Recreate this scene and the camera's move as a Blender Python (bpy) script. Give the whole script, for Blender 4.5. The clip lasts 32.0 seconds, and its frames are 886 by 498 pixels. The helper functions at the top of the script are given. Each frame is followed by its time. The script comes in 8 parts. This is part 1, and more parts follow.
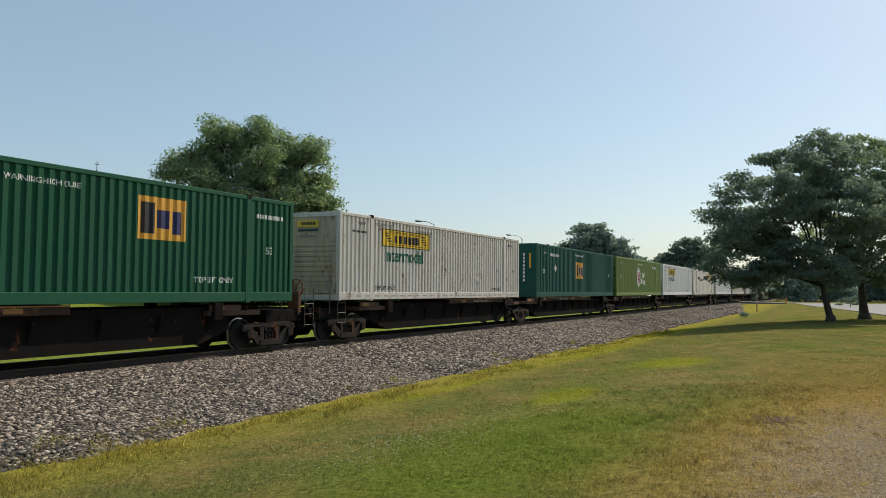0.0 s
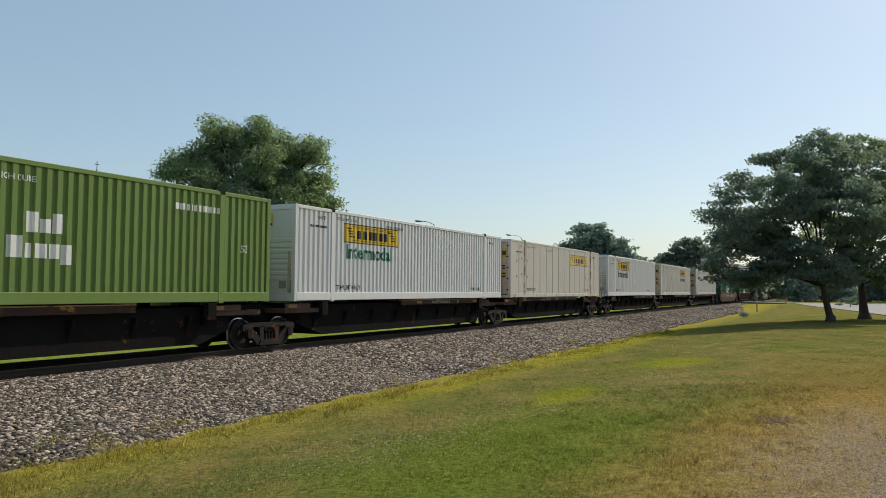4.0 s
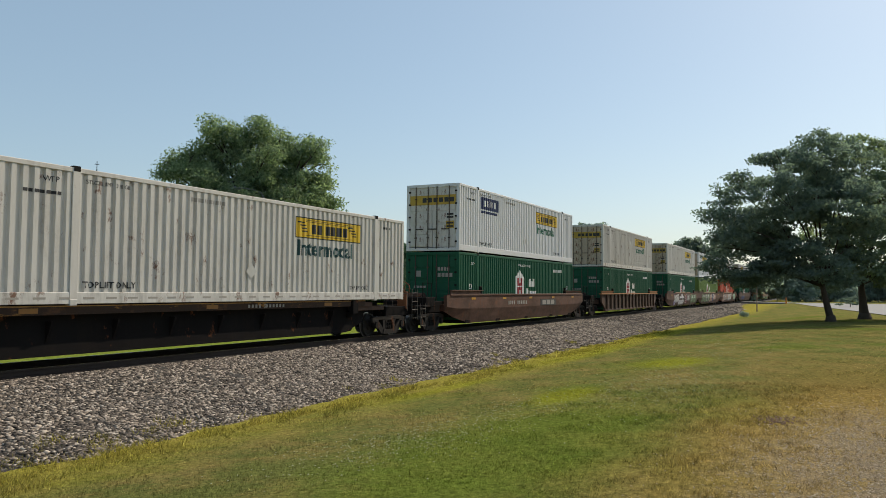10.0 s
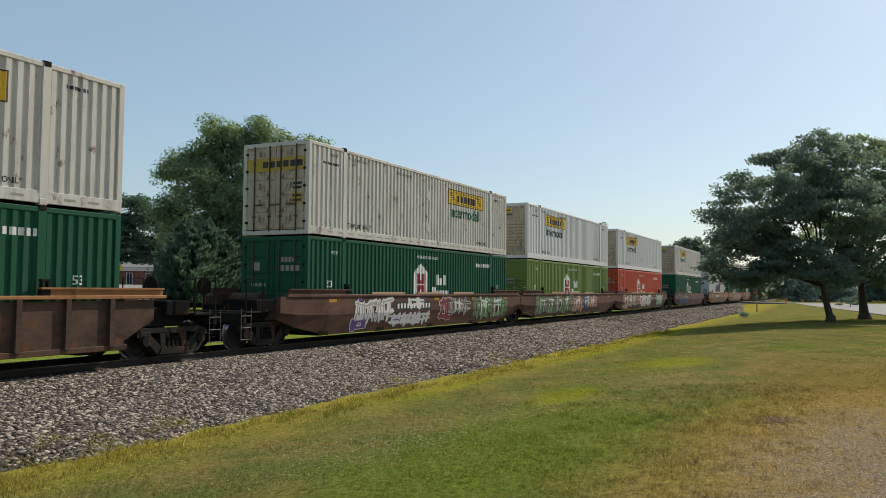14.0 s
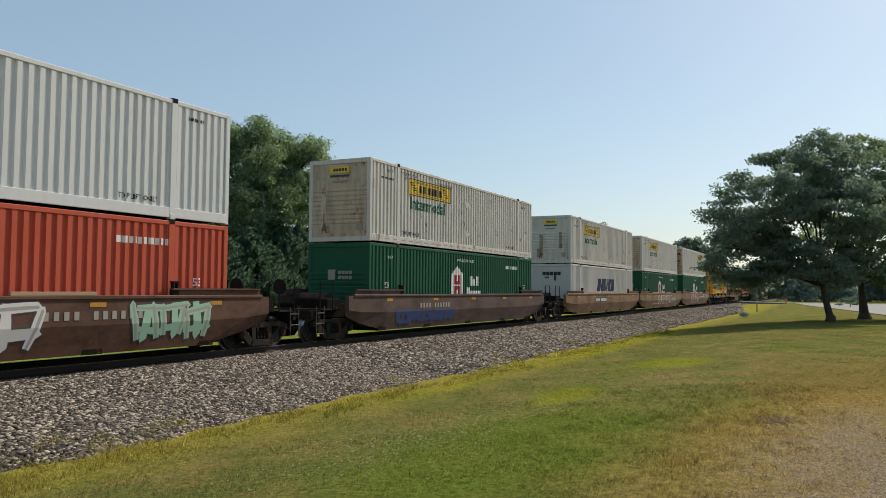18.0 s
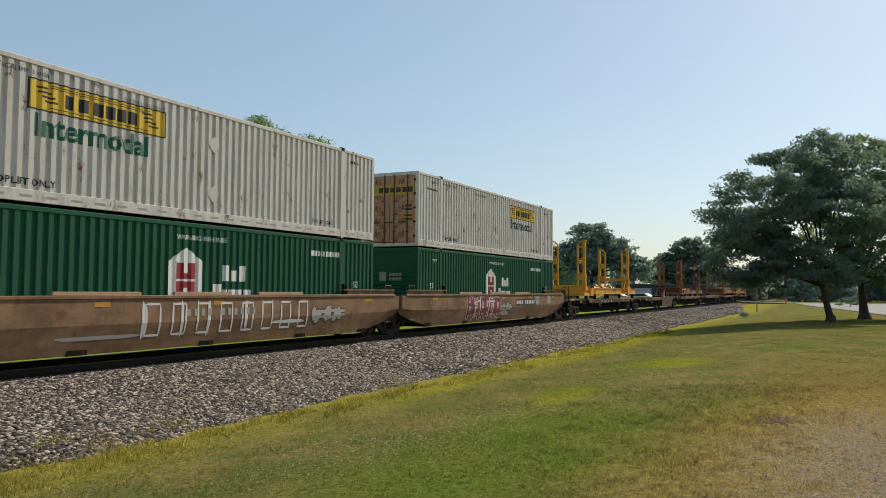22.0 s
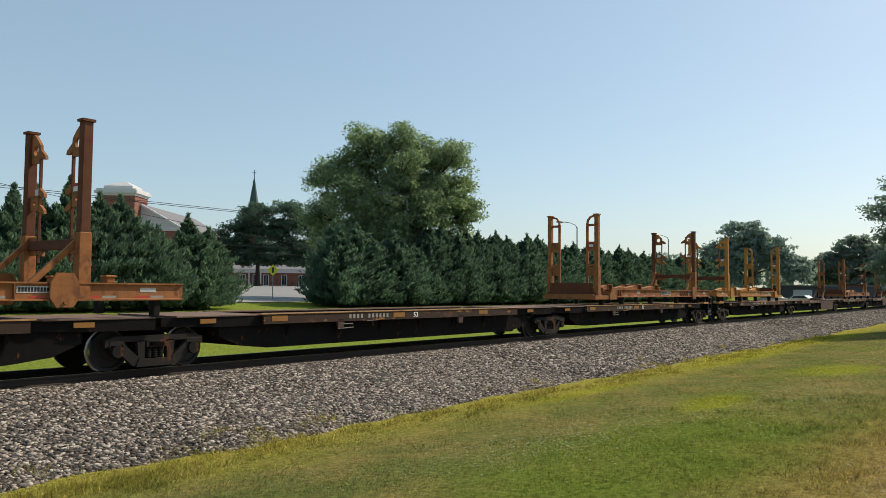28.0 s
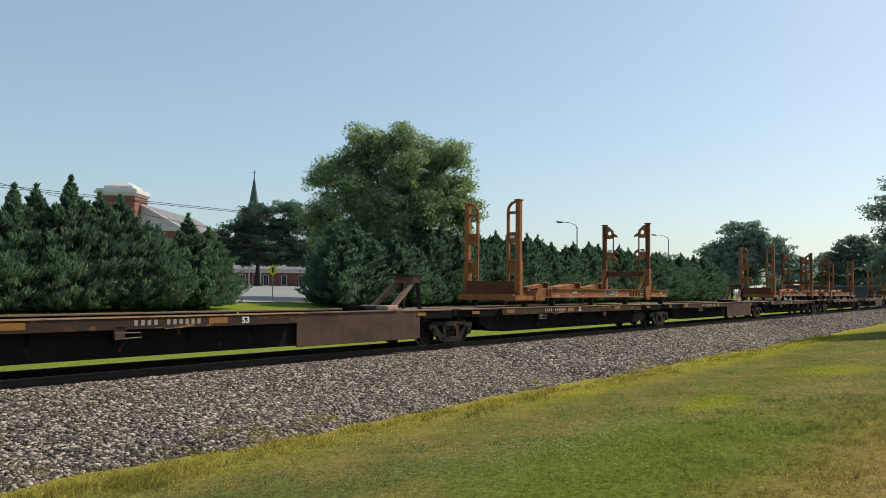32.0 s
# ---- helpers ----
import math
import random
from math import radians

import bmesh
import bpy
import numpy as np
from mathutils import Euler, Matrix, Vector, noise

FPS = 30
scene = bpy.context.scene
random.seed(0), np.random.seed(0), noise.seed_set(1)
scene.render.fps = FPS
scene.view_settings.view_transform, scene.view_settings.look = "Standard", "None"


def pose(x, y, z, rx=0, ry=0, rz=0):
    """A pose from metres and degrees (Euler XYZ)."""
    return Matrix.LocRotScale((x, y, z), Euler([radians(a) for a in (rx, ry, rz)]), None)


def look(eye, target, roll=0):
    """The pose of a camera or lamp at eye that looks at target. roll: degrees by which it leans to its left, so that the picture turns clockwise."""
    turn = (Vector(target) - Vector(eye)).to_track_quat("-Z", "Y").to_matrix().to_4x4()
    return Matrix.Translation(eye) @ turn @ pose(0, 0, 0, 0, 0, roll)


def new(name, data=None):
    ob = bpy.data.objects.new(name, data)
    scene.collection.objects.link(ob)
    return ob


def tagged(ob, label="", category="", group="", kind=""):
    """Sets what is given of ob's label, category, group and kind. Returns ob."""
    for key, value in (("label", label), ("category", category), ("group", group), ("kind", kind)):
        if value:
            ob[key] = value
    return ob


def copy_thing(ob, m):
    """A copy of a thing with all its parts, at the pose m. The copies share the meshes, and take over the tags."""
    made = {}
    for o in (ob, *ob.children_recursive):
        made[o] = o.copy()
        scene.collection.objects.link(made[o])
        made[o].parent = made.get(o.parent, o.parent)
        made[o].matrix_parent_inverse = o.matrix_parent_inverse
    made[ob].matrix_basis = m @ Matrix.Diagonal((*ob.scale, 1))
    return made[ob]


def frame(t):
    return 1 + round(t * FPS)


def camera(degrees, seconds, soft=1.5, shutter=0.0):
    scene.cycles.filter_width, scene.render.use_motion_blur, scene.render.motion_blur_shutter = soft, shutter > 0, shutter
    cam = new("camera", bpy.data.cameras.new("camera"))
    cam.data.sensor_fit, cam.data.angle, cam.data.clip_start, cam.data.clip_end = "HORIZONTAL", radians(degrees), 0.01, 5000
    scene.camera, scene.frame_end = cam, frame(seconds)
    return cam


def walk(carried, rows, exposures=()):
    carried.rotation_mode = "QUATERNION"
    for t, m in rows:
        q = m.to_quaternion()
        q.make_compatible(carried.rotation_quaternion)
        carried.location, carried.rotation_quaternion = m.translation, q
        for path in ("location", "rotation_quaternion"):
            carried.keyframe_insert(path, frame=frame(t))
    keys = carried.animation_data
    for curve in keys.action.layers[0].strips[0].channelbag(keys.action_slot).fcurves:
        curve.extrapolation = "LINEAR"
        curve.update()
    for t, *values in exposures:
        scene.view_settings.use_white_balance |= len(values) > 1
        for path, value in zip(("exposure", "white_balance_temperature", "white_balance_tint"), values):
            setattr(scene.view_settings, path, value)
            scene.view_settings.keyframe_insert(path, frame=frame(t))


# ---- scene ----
# Camera: stands on the lawn, later turns left along the track.
# World: x along the track, y away from the camera, z = 0 on the rail heads.
EYE = Vector((0.0, -15.77, 1.72))
EYE_END = Vector((-0.06, -15.86, 1.74))


def aim(eye, yaw, pitch, roll):
    y, p = radians(yaw), radians(pitch)
    way = Vector((math.cos(y) * math.cos(p), math.sin(y) * math.cos(p), math.sin(p)))
    return look(eye, eye + way, roll)


def turned(u):
    return aim(EYE.lerp(EYE_END, u), 26.785 + 10.388 * u, 2.941 + 0.006 * u, 0.472 + 0.056 * u)


cam = camera(59.18, 32.0, soft=0.75)
walk(cam, [(0.0, turned(0)), (12.0, turned(0)), (24.7, turned(0)), (24.8, turned(0.01)), (24.9, turned(0.07)), (25.0, turned(0.17)),
           (25.2, turned(0.445)), (25.5, turned(0.815)), (25.8, turned(0.985)), (26.1, turned(1.0)), (27.5, turned(1.0)), (32.0, turned(1.0))],
     exposures=[(0.0, 0.35, 6950, 9), (24.7, 0.35, 6950, 9), (26.5, 0.47, 6950, 9), (32.0, 0.47, 6950, 9)])

# Light: a clear summer sky and a sun that stands in the line of the track, ahead and to the right.
SUN_WAY = Vector((0.93, -0.37, 0.0)).normalized()
SUN_UP = radians(44)
world = bpy.data.worlds.new("world")
scene.world = world
world.use_nodes = True
sky = world.node_tree.nodes.new("ShaderNodeTexSky")
sky.sky_type = "NISHITA"
sky.sun_disc = False
sky.sun_elevation = SUN_UP
sky.sun_rotation = math.atan2(SUN_WAY.x, SUN_WAY.y)
sky.air_density, sky.dust_density, sky.ozone_density = 1.0, 1.25, 2.4
back = world.node_tree.nodes["Background"]
back.inputs["Strength"].default_value = 0.10
# thin even summer haze over the clear sky
haze = world.node_tree.nodes.new("ShaderNodeMix")
haze.data_type = "RGBA"
haze.inputs["Factor"].default_value = 0.35
haze.inputs["B"].default_value = (3.3, 4.85, 6.0, 1)
world.node_tree.links.new(sky.outputs["Color"], haze.inputs["A"])
world.node_tree.links.new(haze.outputs["Result"], back.inputs["Color"])
sun = new("sun", bpy.data.lights.new("sun", "SUN"))
sun.data.energy, sun.data.angle, sun.data.color = 3.3, radians(0.53), (1.0, 0.90, 0.77)
sun_from = SUN_WAY * math.cos(SUN_UP) + Vector((0, 0, math.sin(SUN_UP)))
sun.matrix_world = look(sun_from * 50, (0, 0, 0))


# ---- materials ----
class Nodes:
    """Short names for building a node material."""

    def __init__(self, name):
        self.mat = bpy.data.materials.new(name)
        self.mat.use_nodes = True
        self.tree = self.mat.node_tree
        self.bsdf = self.tree.nodes["Principled BSDF"]

    def node(self, kind, **props):
        n = self.tree.nodes.new("ShaderNode" + kind)
        for k, v in props.items():
            n.inputs[k.replace("_", " ")].default_value = v
        return n

    def link(self, a, b):
        self.tree.links.new(a, b)

    def coords(self, stretch=(1, 1, 1), space="Object"):
        c = self.node("TexCoord")
        m = self.node("Mapping")
        m.inputs["Scale"].default_value = stretch
        self.link(c.outputs[space], m.inputs["Vector"])
        return m.outputs["Vector"]

    def world_coords(self, stretch=(1, 1, 1)):
        g = self.node("NewGeometry")
        m = self.node("Mapping")
        m.inputs["Scale"].default_value = stretch
        self.link(g.outputs["Position"], m.inputs["Vector"])
        return m.outputs["Vector"]

    def noise(self, vec, scale, detail=4.0, rough=0.6, distortion=0.0):
        n = self.node("TexNoise", Scale=scale, Detail=detail, Roughness=rough, Distortion=distortion)
        self.link(vec, n.inputs["Vector"])
        return n.outputs["Fac"]

    def ramp(self, fac, *stops):
        r = self.node("ValToRGB")
        e = r.color_ramp.elements
        while len(e) < len(stops):
            e.new(0.5)
        for el, (pos, col) in zip(e, stops):
            el.position = pos
            el.color = (*col, 1) if isinstance(col, tuple) else (col, col, col, 1)
        self.link(fac, r.inputs["Fac"])
        return r.outputs["Color"]

    def mix(self, fac, a, b, blend="MIX"):
        m = self.tree.nodes.new("ShaderNodeMix")
        m.data_type, m.blend_type = "RGBA", blend
        for sock, v in ((m.inputs["Factor"], fac), (m.inputs["A"], a), (m.inputs["B"], b)):
            if isinstance(v, (int, float)):
                sock.default_value = v if sock.type == "VALUE" else (v, v, v, 1)
            elif isinstance(v, tuple):
                sock.default_value = (*v, 1)
            else:
                self.link(v, sock)
        return m.outputs["Result"]

    def mul(self, a, b):
        m = self.tree.nodes.new("ShaderNodeMath")
        m.operation = "MULTIPLY"
        for sock, v in zip(m.inputs, (a, b)):
            if isinstance(v, (int, float)):
                sock.default_value = v
            else:
                self.link(v, sock)
        return m.outputs[0]

    def random(self):
        return self.node("ObjectInfo").outputs["Random"]

    def island(self):
        return self.node("NewGeometry").outputs["Random Per Island"]

    def bump(self, height, strength=0.3, distance=0.01):
        b = self.node("Bump", Strength=strength, Distance=distance)
        self.link(height, b.inputs["Height"])
        self.link(b.outputs["Normal"], self.bsdf.inputs["Normal"])

    def done(self, color, rough=0.6, metal=0.0, spec=None):
        b = self.bsdf
        for key, v in (("Base Color", color), ("Roughness", rough), ("Metallic", metal)):
            if isinstance(v, tuple):
                b.inputs[key].default_value = (*v, 1)
            elif isinstance(v, (int, float)):
                b.inputs[key].default_value = v
            else:
                self.link(v, b.inputs[key])
        if spec is not None:
            b.inputs["Specular IOR Level"].default_value = spec
        return self.mat


def paint(name, color, dirt=0.35, dirt_color=(0.16, 0.13, 0.10), rust=0.0, rough=0.5, fade=0.12, spec=0.3, blotch=0.0):
    """Weathered paint: grime in vertical runs, faded patches, rust spots."""
    n = Nodes(name)
    runs = n.ramp(n.noise(n.coords((2.2, 2.2, 0.35)), 1.6, 6.0, 0.65), (0.46, 0.0), (0.78, 1.0))
    grain = n.ramp(n.noise(n.coords(), 7.0, 5.0, 0.7), (0.35, 0.3), (0.7, 1.0))
    faded = tuple(c + (0.75 - c) * fade for c in color)
    col = n.mix(n.noise(n.coords(), 0.7, 3.0), color, faded)
    col = n.mix(n.mul(n.mul(runs, grain), dirt), col, dirt_color)
    if blotch:
        stain = n.ramp(n.noise(n.coords((0.55, 1, 1.3)), 1.0, 7.0, 0.72), (0.42, 0.0), (0.64, 1.0))
        col = n.mix(n.mul(stain, blotch), col, tuple(c * 0.3 for c in color))
    if rust:
        spots = n.ramp(n.noise(n.coords((1, 1, 0.6)), 2.6, 8.0, 0.72), (0.60 - 0.1 * rust, 0.0), (0.68 - 0.08 * rust, 1.0))
        col = n.mix(n.mul(spots, 0.9), col, (0.13, 0.05, 0.022))
    n.bump(n.noise(n.coords(), 22.0, 4.0), 0.12, 0.006)
    return n.done(col, n.ramp(grain, (0.2, rough + 0.2), (1.0, rough + 0.05)), 0.0, spec)


def plain(name, color, rough=0.6, metal=0.0, vary=0.15, scale=9.0):
    n = Nodes(name)
    dark = tuple(c * (1 - vary) for c in color)
    col = n.mix(n.noise(n.coords(), scale, 5.0), dark, color)
    n.bump(n.noise(n.coords(), scale * 4, 3.0), 0.15, 0.004)
    return n.done(col, rough, metal)


WHITE_OLD = paint("white_container_paint_worn", (0.51, 0.492, 0.455), 0.65, (0.15, 0.11, 0.08), 0.02)
DOOR_RUST = paint("rust_brown_door_paint", (0.40, 0.21, 0.105), 0.8, (0.14, 0.075, 0.045), 0.5)
WHITE_NEW = paint("white_container_paint_clean", (0.58, 0.59, 0.60), 0.3, (0.3, 0.27, 0.24))
WHITE_PLATE = paint("white_smooth_panel_paint", (0.49, 0.46, 0.415), 0.5, (0.24, 0.19, 0.14), 0.0)
RAIL_GRIMY = paint("white_rail_paint_scuffed", (0.52, 0.505, 0.47), 1.0, (0.085, 0.06, 0.045), 0.45)
# White browned down for shade on the ends, besides its grime and rust.
DOOR_WHITE = paint("grimy_shaded_white_door_paint", (0.43, 0.345, 0.25), 0.95, (0.14, 0.085, 0.05), 0.3)
GREEN_DARK = paint("dark_green_container_paint", (0.003, 0.074, 0.037), 0.25, (0.04, 0.05, 0.042), 0.0, 0.55, 0.025, 0.15)
GREEN_TEAL = paint("teal_green_container_paint", (0.004, 0.072, 0.056), 0.25, (0.04, 0.05, 0.045), 0.0, 0.55, 0.025, 0.15)
OLIVE = paint("light_olive_green_container_paint", (0.11, 0.185, 0.03), 0.3, (0.08, 0.09, 0.04), 0.0, 0.5, 0.06)
ORANGE_RED = paint("orange_red_container_paint", (0.45, 0.057, 0.02), 0.35, (0.15, 0.05, 0.03), 0.0, 0.5, 0.05)
WELL_BROWN = paint("brown_well_car_paint", (0.098, 0.037, 0.018), 0.6, (0.05, 0.033, 0.025), 0.35, 0.6, 0.05, 0.3, 0.75)
WELL_RUST = paint("rusty_brown_well_car_paint", (0.072, 0.035, 0.019), 0.5, (0.035, 0.024, 0.018), 0.5, 0.7, 0.05, 0.3, 0.85)
WELL_TAN = paint("tan_yellow_well_car_paint", (0.225, 0.122, 0.058), 0.7, (0.09, 0.055, 0.036), 0.25, 0.6, 0.05, 0.3, 0.7)
WELL_PLUM = paint("dull_maroon_well_car_paint", (0.085, 0.043, 0.034), 0.5, (0.05, 0.038, 0.032), 0.15, 0.65, 0.06, 0.3, 0.7)
def rusted_beam():
    """Nearly black old paint with rust and ochre patches."""
    n = Nodes("black_brown_beam_with_rust")
    c = n.coords((1, 1, 1.6))
    col = n.mix(n.noise(c, 3.0, 6.0, 0.7), (0.018, 0.012, 0.010), (0.058, 0.028, 0.015))
    col = n.mix(n.ramp(n.noise(c, 1.1, 5.0, 0.7), (0.56, 0.0), (0.63, 0.8)), col, (0.10, 0.044, 0.019))
    col = n.mix(n.ramp(n.noise(n.coords((0.6, 1, 2.2)), 2.3, 6.0, 0.7), (0.60, 0.0), (0.65, 0.9)), col, (0.34, 0.16, 0.035))
    n.bump(n.noise(c, 20.0, 4.0), 0.2, 0.006)
    return n.done(col, 0.75, 0.0, 0.3)


FLAT_OCHRE = rusted_beam()
# Lighter ochre paints sunlight along the top flanges; the end step shares it.
EDGE_OCHRE = paint("worn_ochre_paint_lit_edge", (0.42, 0.215, 0.065), 0.7, (0.07, 0.045, 0.03), 0.5, 0.7, 0.05)
DECK = paint("sunlit_worn_deck", (0.13, 0.075, 0.048), 0.7, (0.05, 0.035, 0.028), 0.4, 0.8, 0.1)
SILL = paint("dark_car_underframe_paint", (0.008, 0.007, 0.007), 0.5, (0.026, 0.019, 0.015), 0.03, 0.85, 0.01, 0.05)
RACK_YELLOW = paint("bright_yellow_rack_paint", (0.66, 0.30, 0.012), 0.25, (0.16, 0.09, 0.03), 0.1, 0.5, 0.05)
RACK_ORANGE = paint("rusted_orange_rack_paint", (0.335, 0.122, 0.030), 0.9, (0.10, 0.042, 0.022), 0.8, 0.65, 0.04, 0.3, 0.5)
RACK_AMBER = paint("worn_amber_rack_paint", (0.47, 0.205, 0.036), 0.8, (0.12, 0.055, 0.022), 0.5, 0.6, 0.04, 0.3, 0.3)
# Deep brown covers rusted posts and bars, and paints shade on bulkheads and posts.
RACK_RUST_SHADE = paint("rust_and_shade_brown_post_paint", (0.125, 0.044, 0.020), 0.8, (0.07, 0.028, 0.018), 0.7, 0.75, 0.03, 0.2, 0.4)
PANEL_BROWN = paint("dusty_brown_side_panel_paint", (0.085, 0.046, 0.032), 0.6, (0.035, 0.024, 0.02), 0.3, 0.75, 0.05, 0.2, 0.5)
GRAB = plain("scuffed_pale_grab_iron", (0.13, 0.105, 0.082), 0.65, 0.0, 0.5)
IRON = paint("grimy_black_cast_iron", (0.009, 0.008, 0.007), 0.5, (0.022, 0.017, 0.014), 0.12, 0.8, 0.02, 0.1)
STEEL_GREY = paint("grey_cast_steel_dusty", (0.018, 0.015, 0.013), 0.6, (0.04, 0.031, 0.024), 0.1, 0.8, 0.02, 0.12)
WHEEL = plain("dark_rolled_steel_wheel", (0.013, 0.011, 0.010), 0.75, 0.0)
TREAD = plain("polished_wheel_tread", (0.45, 0.43, 0.42), 0.3, 1.0)
LOGO_YELLOW = plain("golden_yellow_sign_paint", (0.70, 0.46, 0.025), 0.5)
# Darker copy of LOGO_YELLOW: the shade on the doors put into the paint.
LOGO_SHADED = plain("shaded_yellow_sign_paint", (0.50, 0.325, 0.04), 0.6, 0.0, 0.35)
LOGO_ORANGE = plain("amber_sign_paint", (0.72, 0.37, 0.045), 0.5)
INK = plain("black_lettering_paint", (0.018, 0.018, 0.02), 0.6)
GREEN_INK = plain("green_lettering_paint", (0.004, 0.115, 0.065), 0.6)
TEAL_INK = plain("dark_teal_lettering_paint", (0.006, 0.05, 0.05), 0.6)
WHITE_INK = plain("white_lettering_paint", (0.74, 0.74, 0.72), 0.6)
RED_INK = plain("dark_red_sign_paint", (0.30, 0.02, 0.03), 0.6)
NAVY = plain("navy_blue_sign_paint", (0.008, 0.02, 0.085), 0.55)
BLUE_INK = plain("purple_blue_sign_paint", (0.02, 0.024, 0.11), 0.55)
GREY_INK = plain("pale_grey_lettering_paint", (0.30, 0.28, 0.25), 0.65)
REFLECT_WELL = plain("amber_reflector_dusty", (0.52, 0.25, 0.02), 0.5, 0.0, 0.4)
REFLECT_DULL = plain("dull_amber_reflector", (0.33, 0.14, 0.02), 0.5, 0.0, 0.4)
REFLECT_RED = plain("red_reflector_strip", (0.45, 0.05, 0.03), 0.4)
RUSTY = plain("flaking_rust", (0.16, 0.065, 0.03), 0.9, 0.0, 0.5, 6.0)
FLAKING = paint("white_paint_flaking_with_rust", (0.55, 0.50, 0.43), 0.6, (0.12, 0.055, 0.03), 1.7, 0.75, 0.0)
DARK_GAP = plain("black_rubber", (0.015, 0.015, 0.015), 0.8)


# ---- mesh helpers ----
class Geo:
    """Collects boxes, prisms, bars and tubes into one mesh."""

    def __init__(self):
        self.v, self.f = [], []

    def add(self, verts, faces):
        k = len(self.v)
        self.v += [tuple(p) for p in verts]
        self.f += [tuple(i + k for i in face) for face in faces]
        return self

    def box(self, x0, x1, y0, y1, z0, z1, bevel=0.0):
        if bevel:
            bm = bmesh.new()
            bmesh.ops.create_cube(bm, size=1)
            bmesh.ops.scale(bm, vec=(abs(x1 - x0), abs(y1 - y0), abs(z1 - z0)), verts=bm.verts)
            bmesh.ops.bevel(bm, geom=bm.edges[:], offset=bevel, segments=1, affect="EDGES")
            c = ((x0 + x1) / 2, (y0 + y1) / 2, (z0 + z1) / 2)
            bm.verts.index_update()
            self.add([(p.co.x + c[0], p.co.y + c[1], p.co.z + c[2]) for p in bm.verts], [[q.index for q in f.verts] for f in bm.faces])
            bm.free()
            return self
        return self.add([(x, y, z) for x in (x0, x1) for y in (y0, y1) for z in (z0, z1)],
                        [(0, 1, 3, 2), (4, 6, 7, 5), (0, 4, 5, 1), (2, 3, 7, 6), (0, 2, 6, 4), (1, 5, 7, 3)])

    def prism(self, poly, y0, y1):
        """A polygon in x and z, carried from y0 to y1."""
        n = len(poly)
        self.add([(x, y0, z) for x, z in poly] + [(x, y1, z) for x, z in poly],
                 [tuple(range(n)), tuple(range(2 * n - 1, n - 1, -1))] + [(i, n + i, n + (i + 1) % n, (i + 1) % n) for i in range(n)])
        return self

    def loft(self, sections):
        """Equal rings of points, skinned and capped."""
        n = len(sections[0])
        faces = [tuple(range(n - 1, -1, -1)), tuple(range((len(sections) - 1) * n, len(sections) * n))]
        for k in range(len(sections) - 1):
            faces += [(k * n + i, k * n + (i + 1) % n, (k + 1) * n + (i + 1) % n, (k + 1) * n + i) for i in range(n)]
        return self.add([p for s in sections for p in s], faces)

    def tube(self, points, r, n=6, r_end=None):
        """A round bar through the points."""
        pts = [Vector(p) for p in points]
        rings = []
        for i, p in enumerate(pts):
            d = (pts[min(i + 1, len(pts) - 1)] - pts[max(i - 1, 0)]).normalized()
            a = d.orthogonal().normalized() if not rings else (side - d * side.dot(d)).normalized()
            side = a
            b = d.cross(a)
            rad = r if r_end is None else r + (r_end - r) * i / (len(pts) - 1)
            rings.append([tuple(p + (a * math.cos(q) + b * math.sin(q)) * rad) for q in (2 * math.pi * j / n for j in range(n))])
        return self.loft(rings)

    def bar(self, a, b, w, h):
        """A square bar from a to b, w across and h upright."""
        a, b = Vector(a), Vector(b)
        d = (b - a).normalized()
        s = d.cross(Vector((0, 0, 1)))
        s = Vector((0, 1, 0)) if s.length < 1e-3 else s.normalized()
        u = s.cross(d)
        ring = lambda p: [tuple(p + s * w / 2 * i + u * h / 2 * j) for i, j in ((-1, -1), (1, -1), (1, 1), (-1, 1))]
        return self.loft([ring(a), ring(b)])

    def mesh(self, name, material, smooth=False):
        me = bpy.data.meshes.new(name)
        me.from_pydata(self.v, [], self.f)
        bm = bmesh.new()
        bm.from_mesh(me)
        bmesh.ops.recalc_face_normals(bm, faces=bm.faces[:])
        bm.to_mesh(me)
        bm.free()
        me.materials.append(material)
        if smooth:
            me.polygons.foreach_set("use_smooth", [True] * len(me.polygons))
        return me


def thing(name, label, category, group="", kind="", at=None):
    ob = new(name)
    ob.empty_display_size = 0.3
    if at is not None:
        ob.matrix_basis = at
    return tagged(ob, label, category, group, kind)


def part(name, shape, material, parent, label="", at=None, smooth=False):
    """One mesh object under a thing or a part. shape: a Geo or a mesh."""
    me = shape if isinstance(shape, bpy.types.Mesh) else shape.mesh(name, material, smooth)
    ob = new(name, me)
    ob.parent = parent
    if at is not None:
        ob.matrix_basis = at
    return tagged(ob, label, kind="stuff" if name.endswith("_stencil") or name == "lettering" else "")


def single(name, shape, material, label, category, group="", kind="", at=None, smooth=False):
    me = shape if isinstance(shape, bpy.types.Mesh) else shape.mesh(name, material, smooth)
    ob = new(name, me)
    if at is not None:
        ob.matrix_basis = at
    return tagged(ob, label, category, group, kind)


def quick_mesh(name, verts, faces, material):
    """A mesh from number arrays; faces all of one size."""
    me = bpy.data.meshes.new(name)
    k = faces.shape[1]
    me.vertices.add(len(verts))
    me.vertices.foreach_set("co", np.asarray(verts, np.float32).ravel())
    me.loops.add(faces.size)
    me.loops.foreach_set("vertex_index", faces.astype(np.int32).ravel())
    me.polygons.add(len(faces))
    me.polygons.foreach_set("loop_start", np.arange(0, faces.size, k, dtype=np.int32))
    me.update(calc_edges=True)
    me.materials.append(material)
    return me


# ---- ground, track ----
def step(a, b, v):
    t = np.clip((v - a) / (b - a), 0, 1)
    return t * t * (3 - 2 * t)


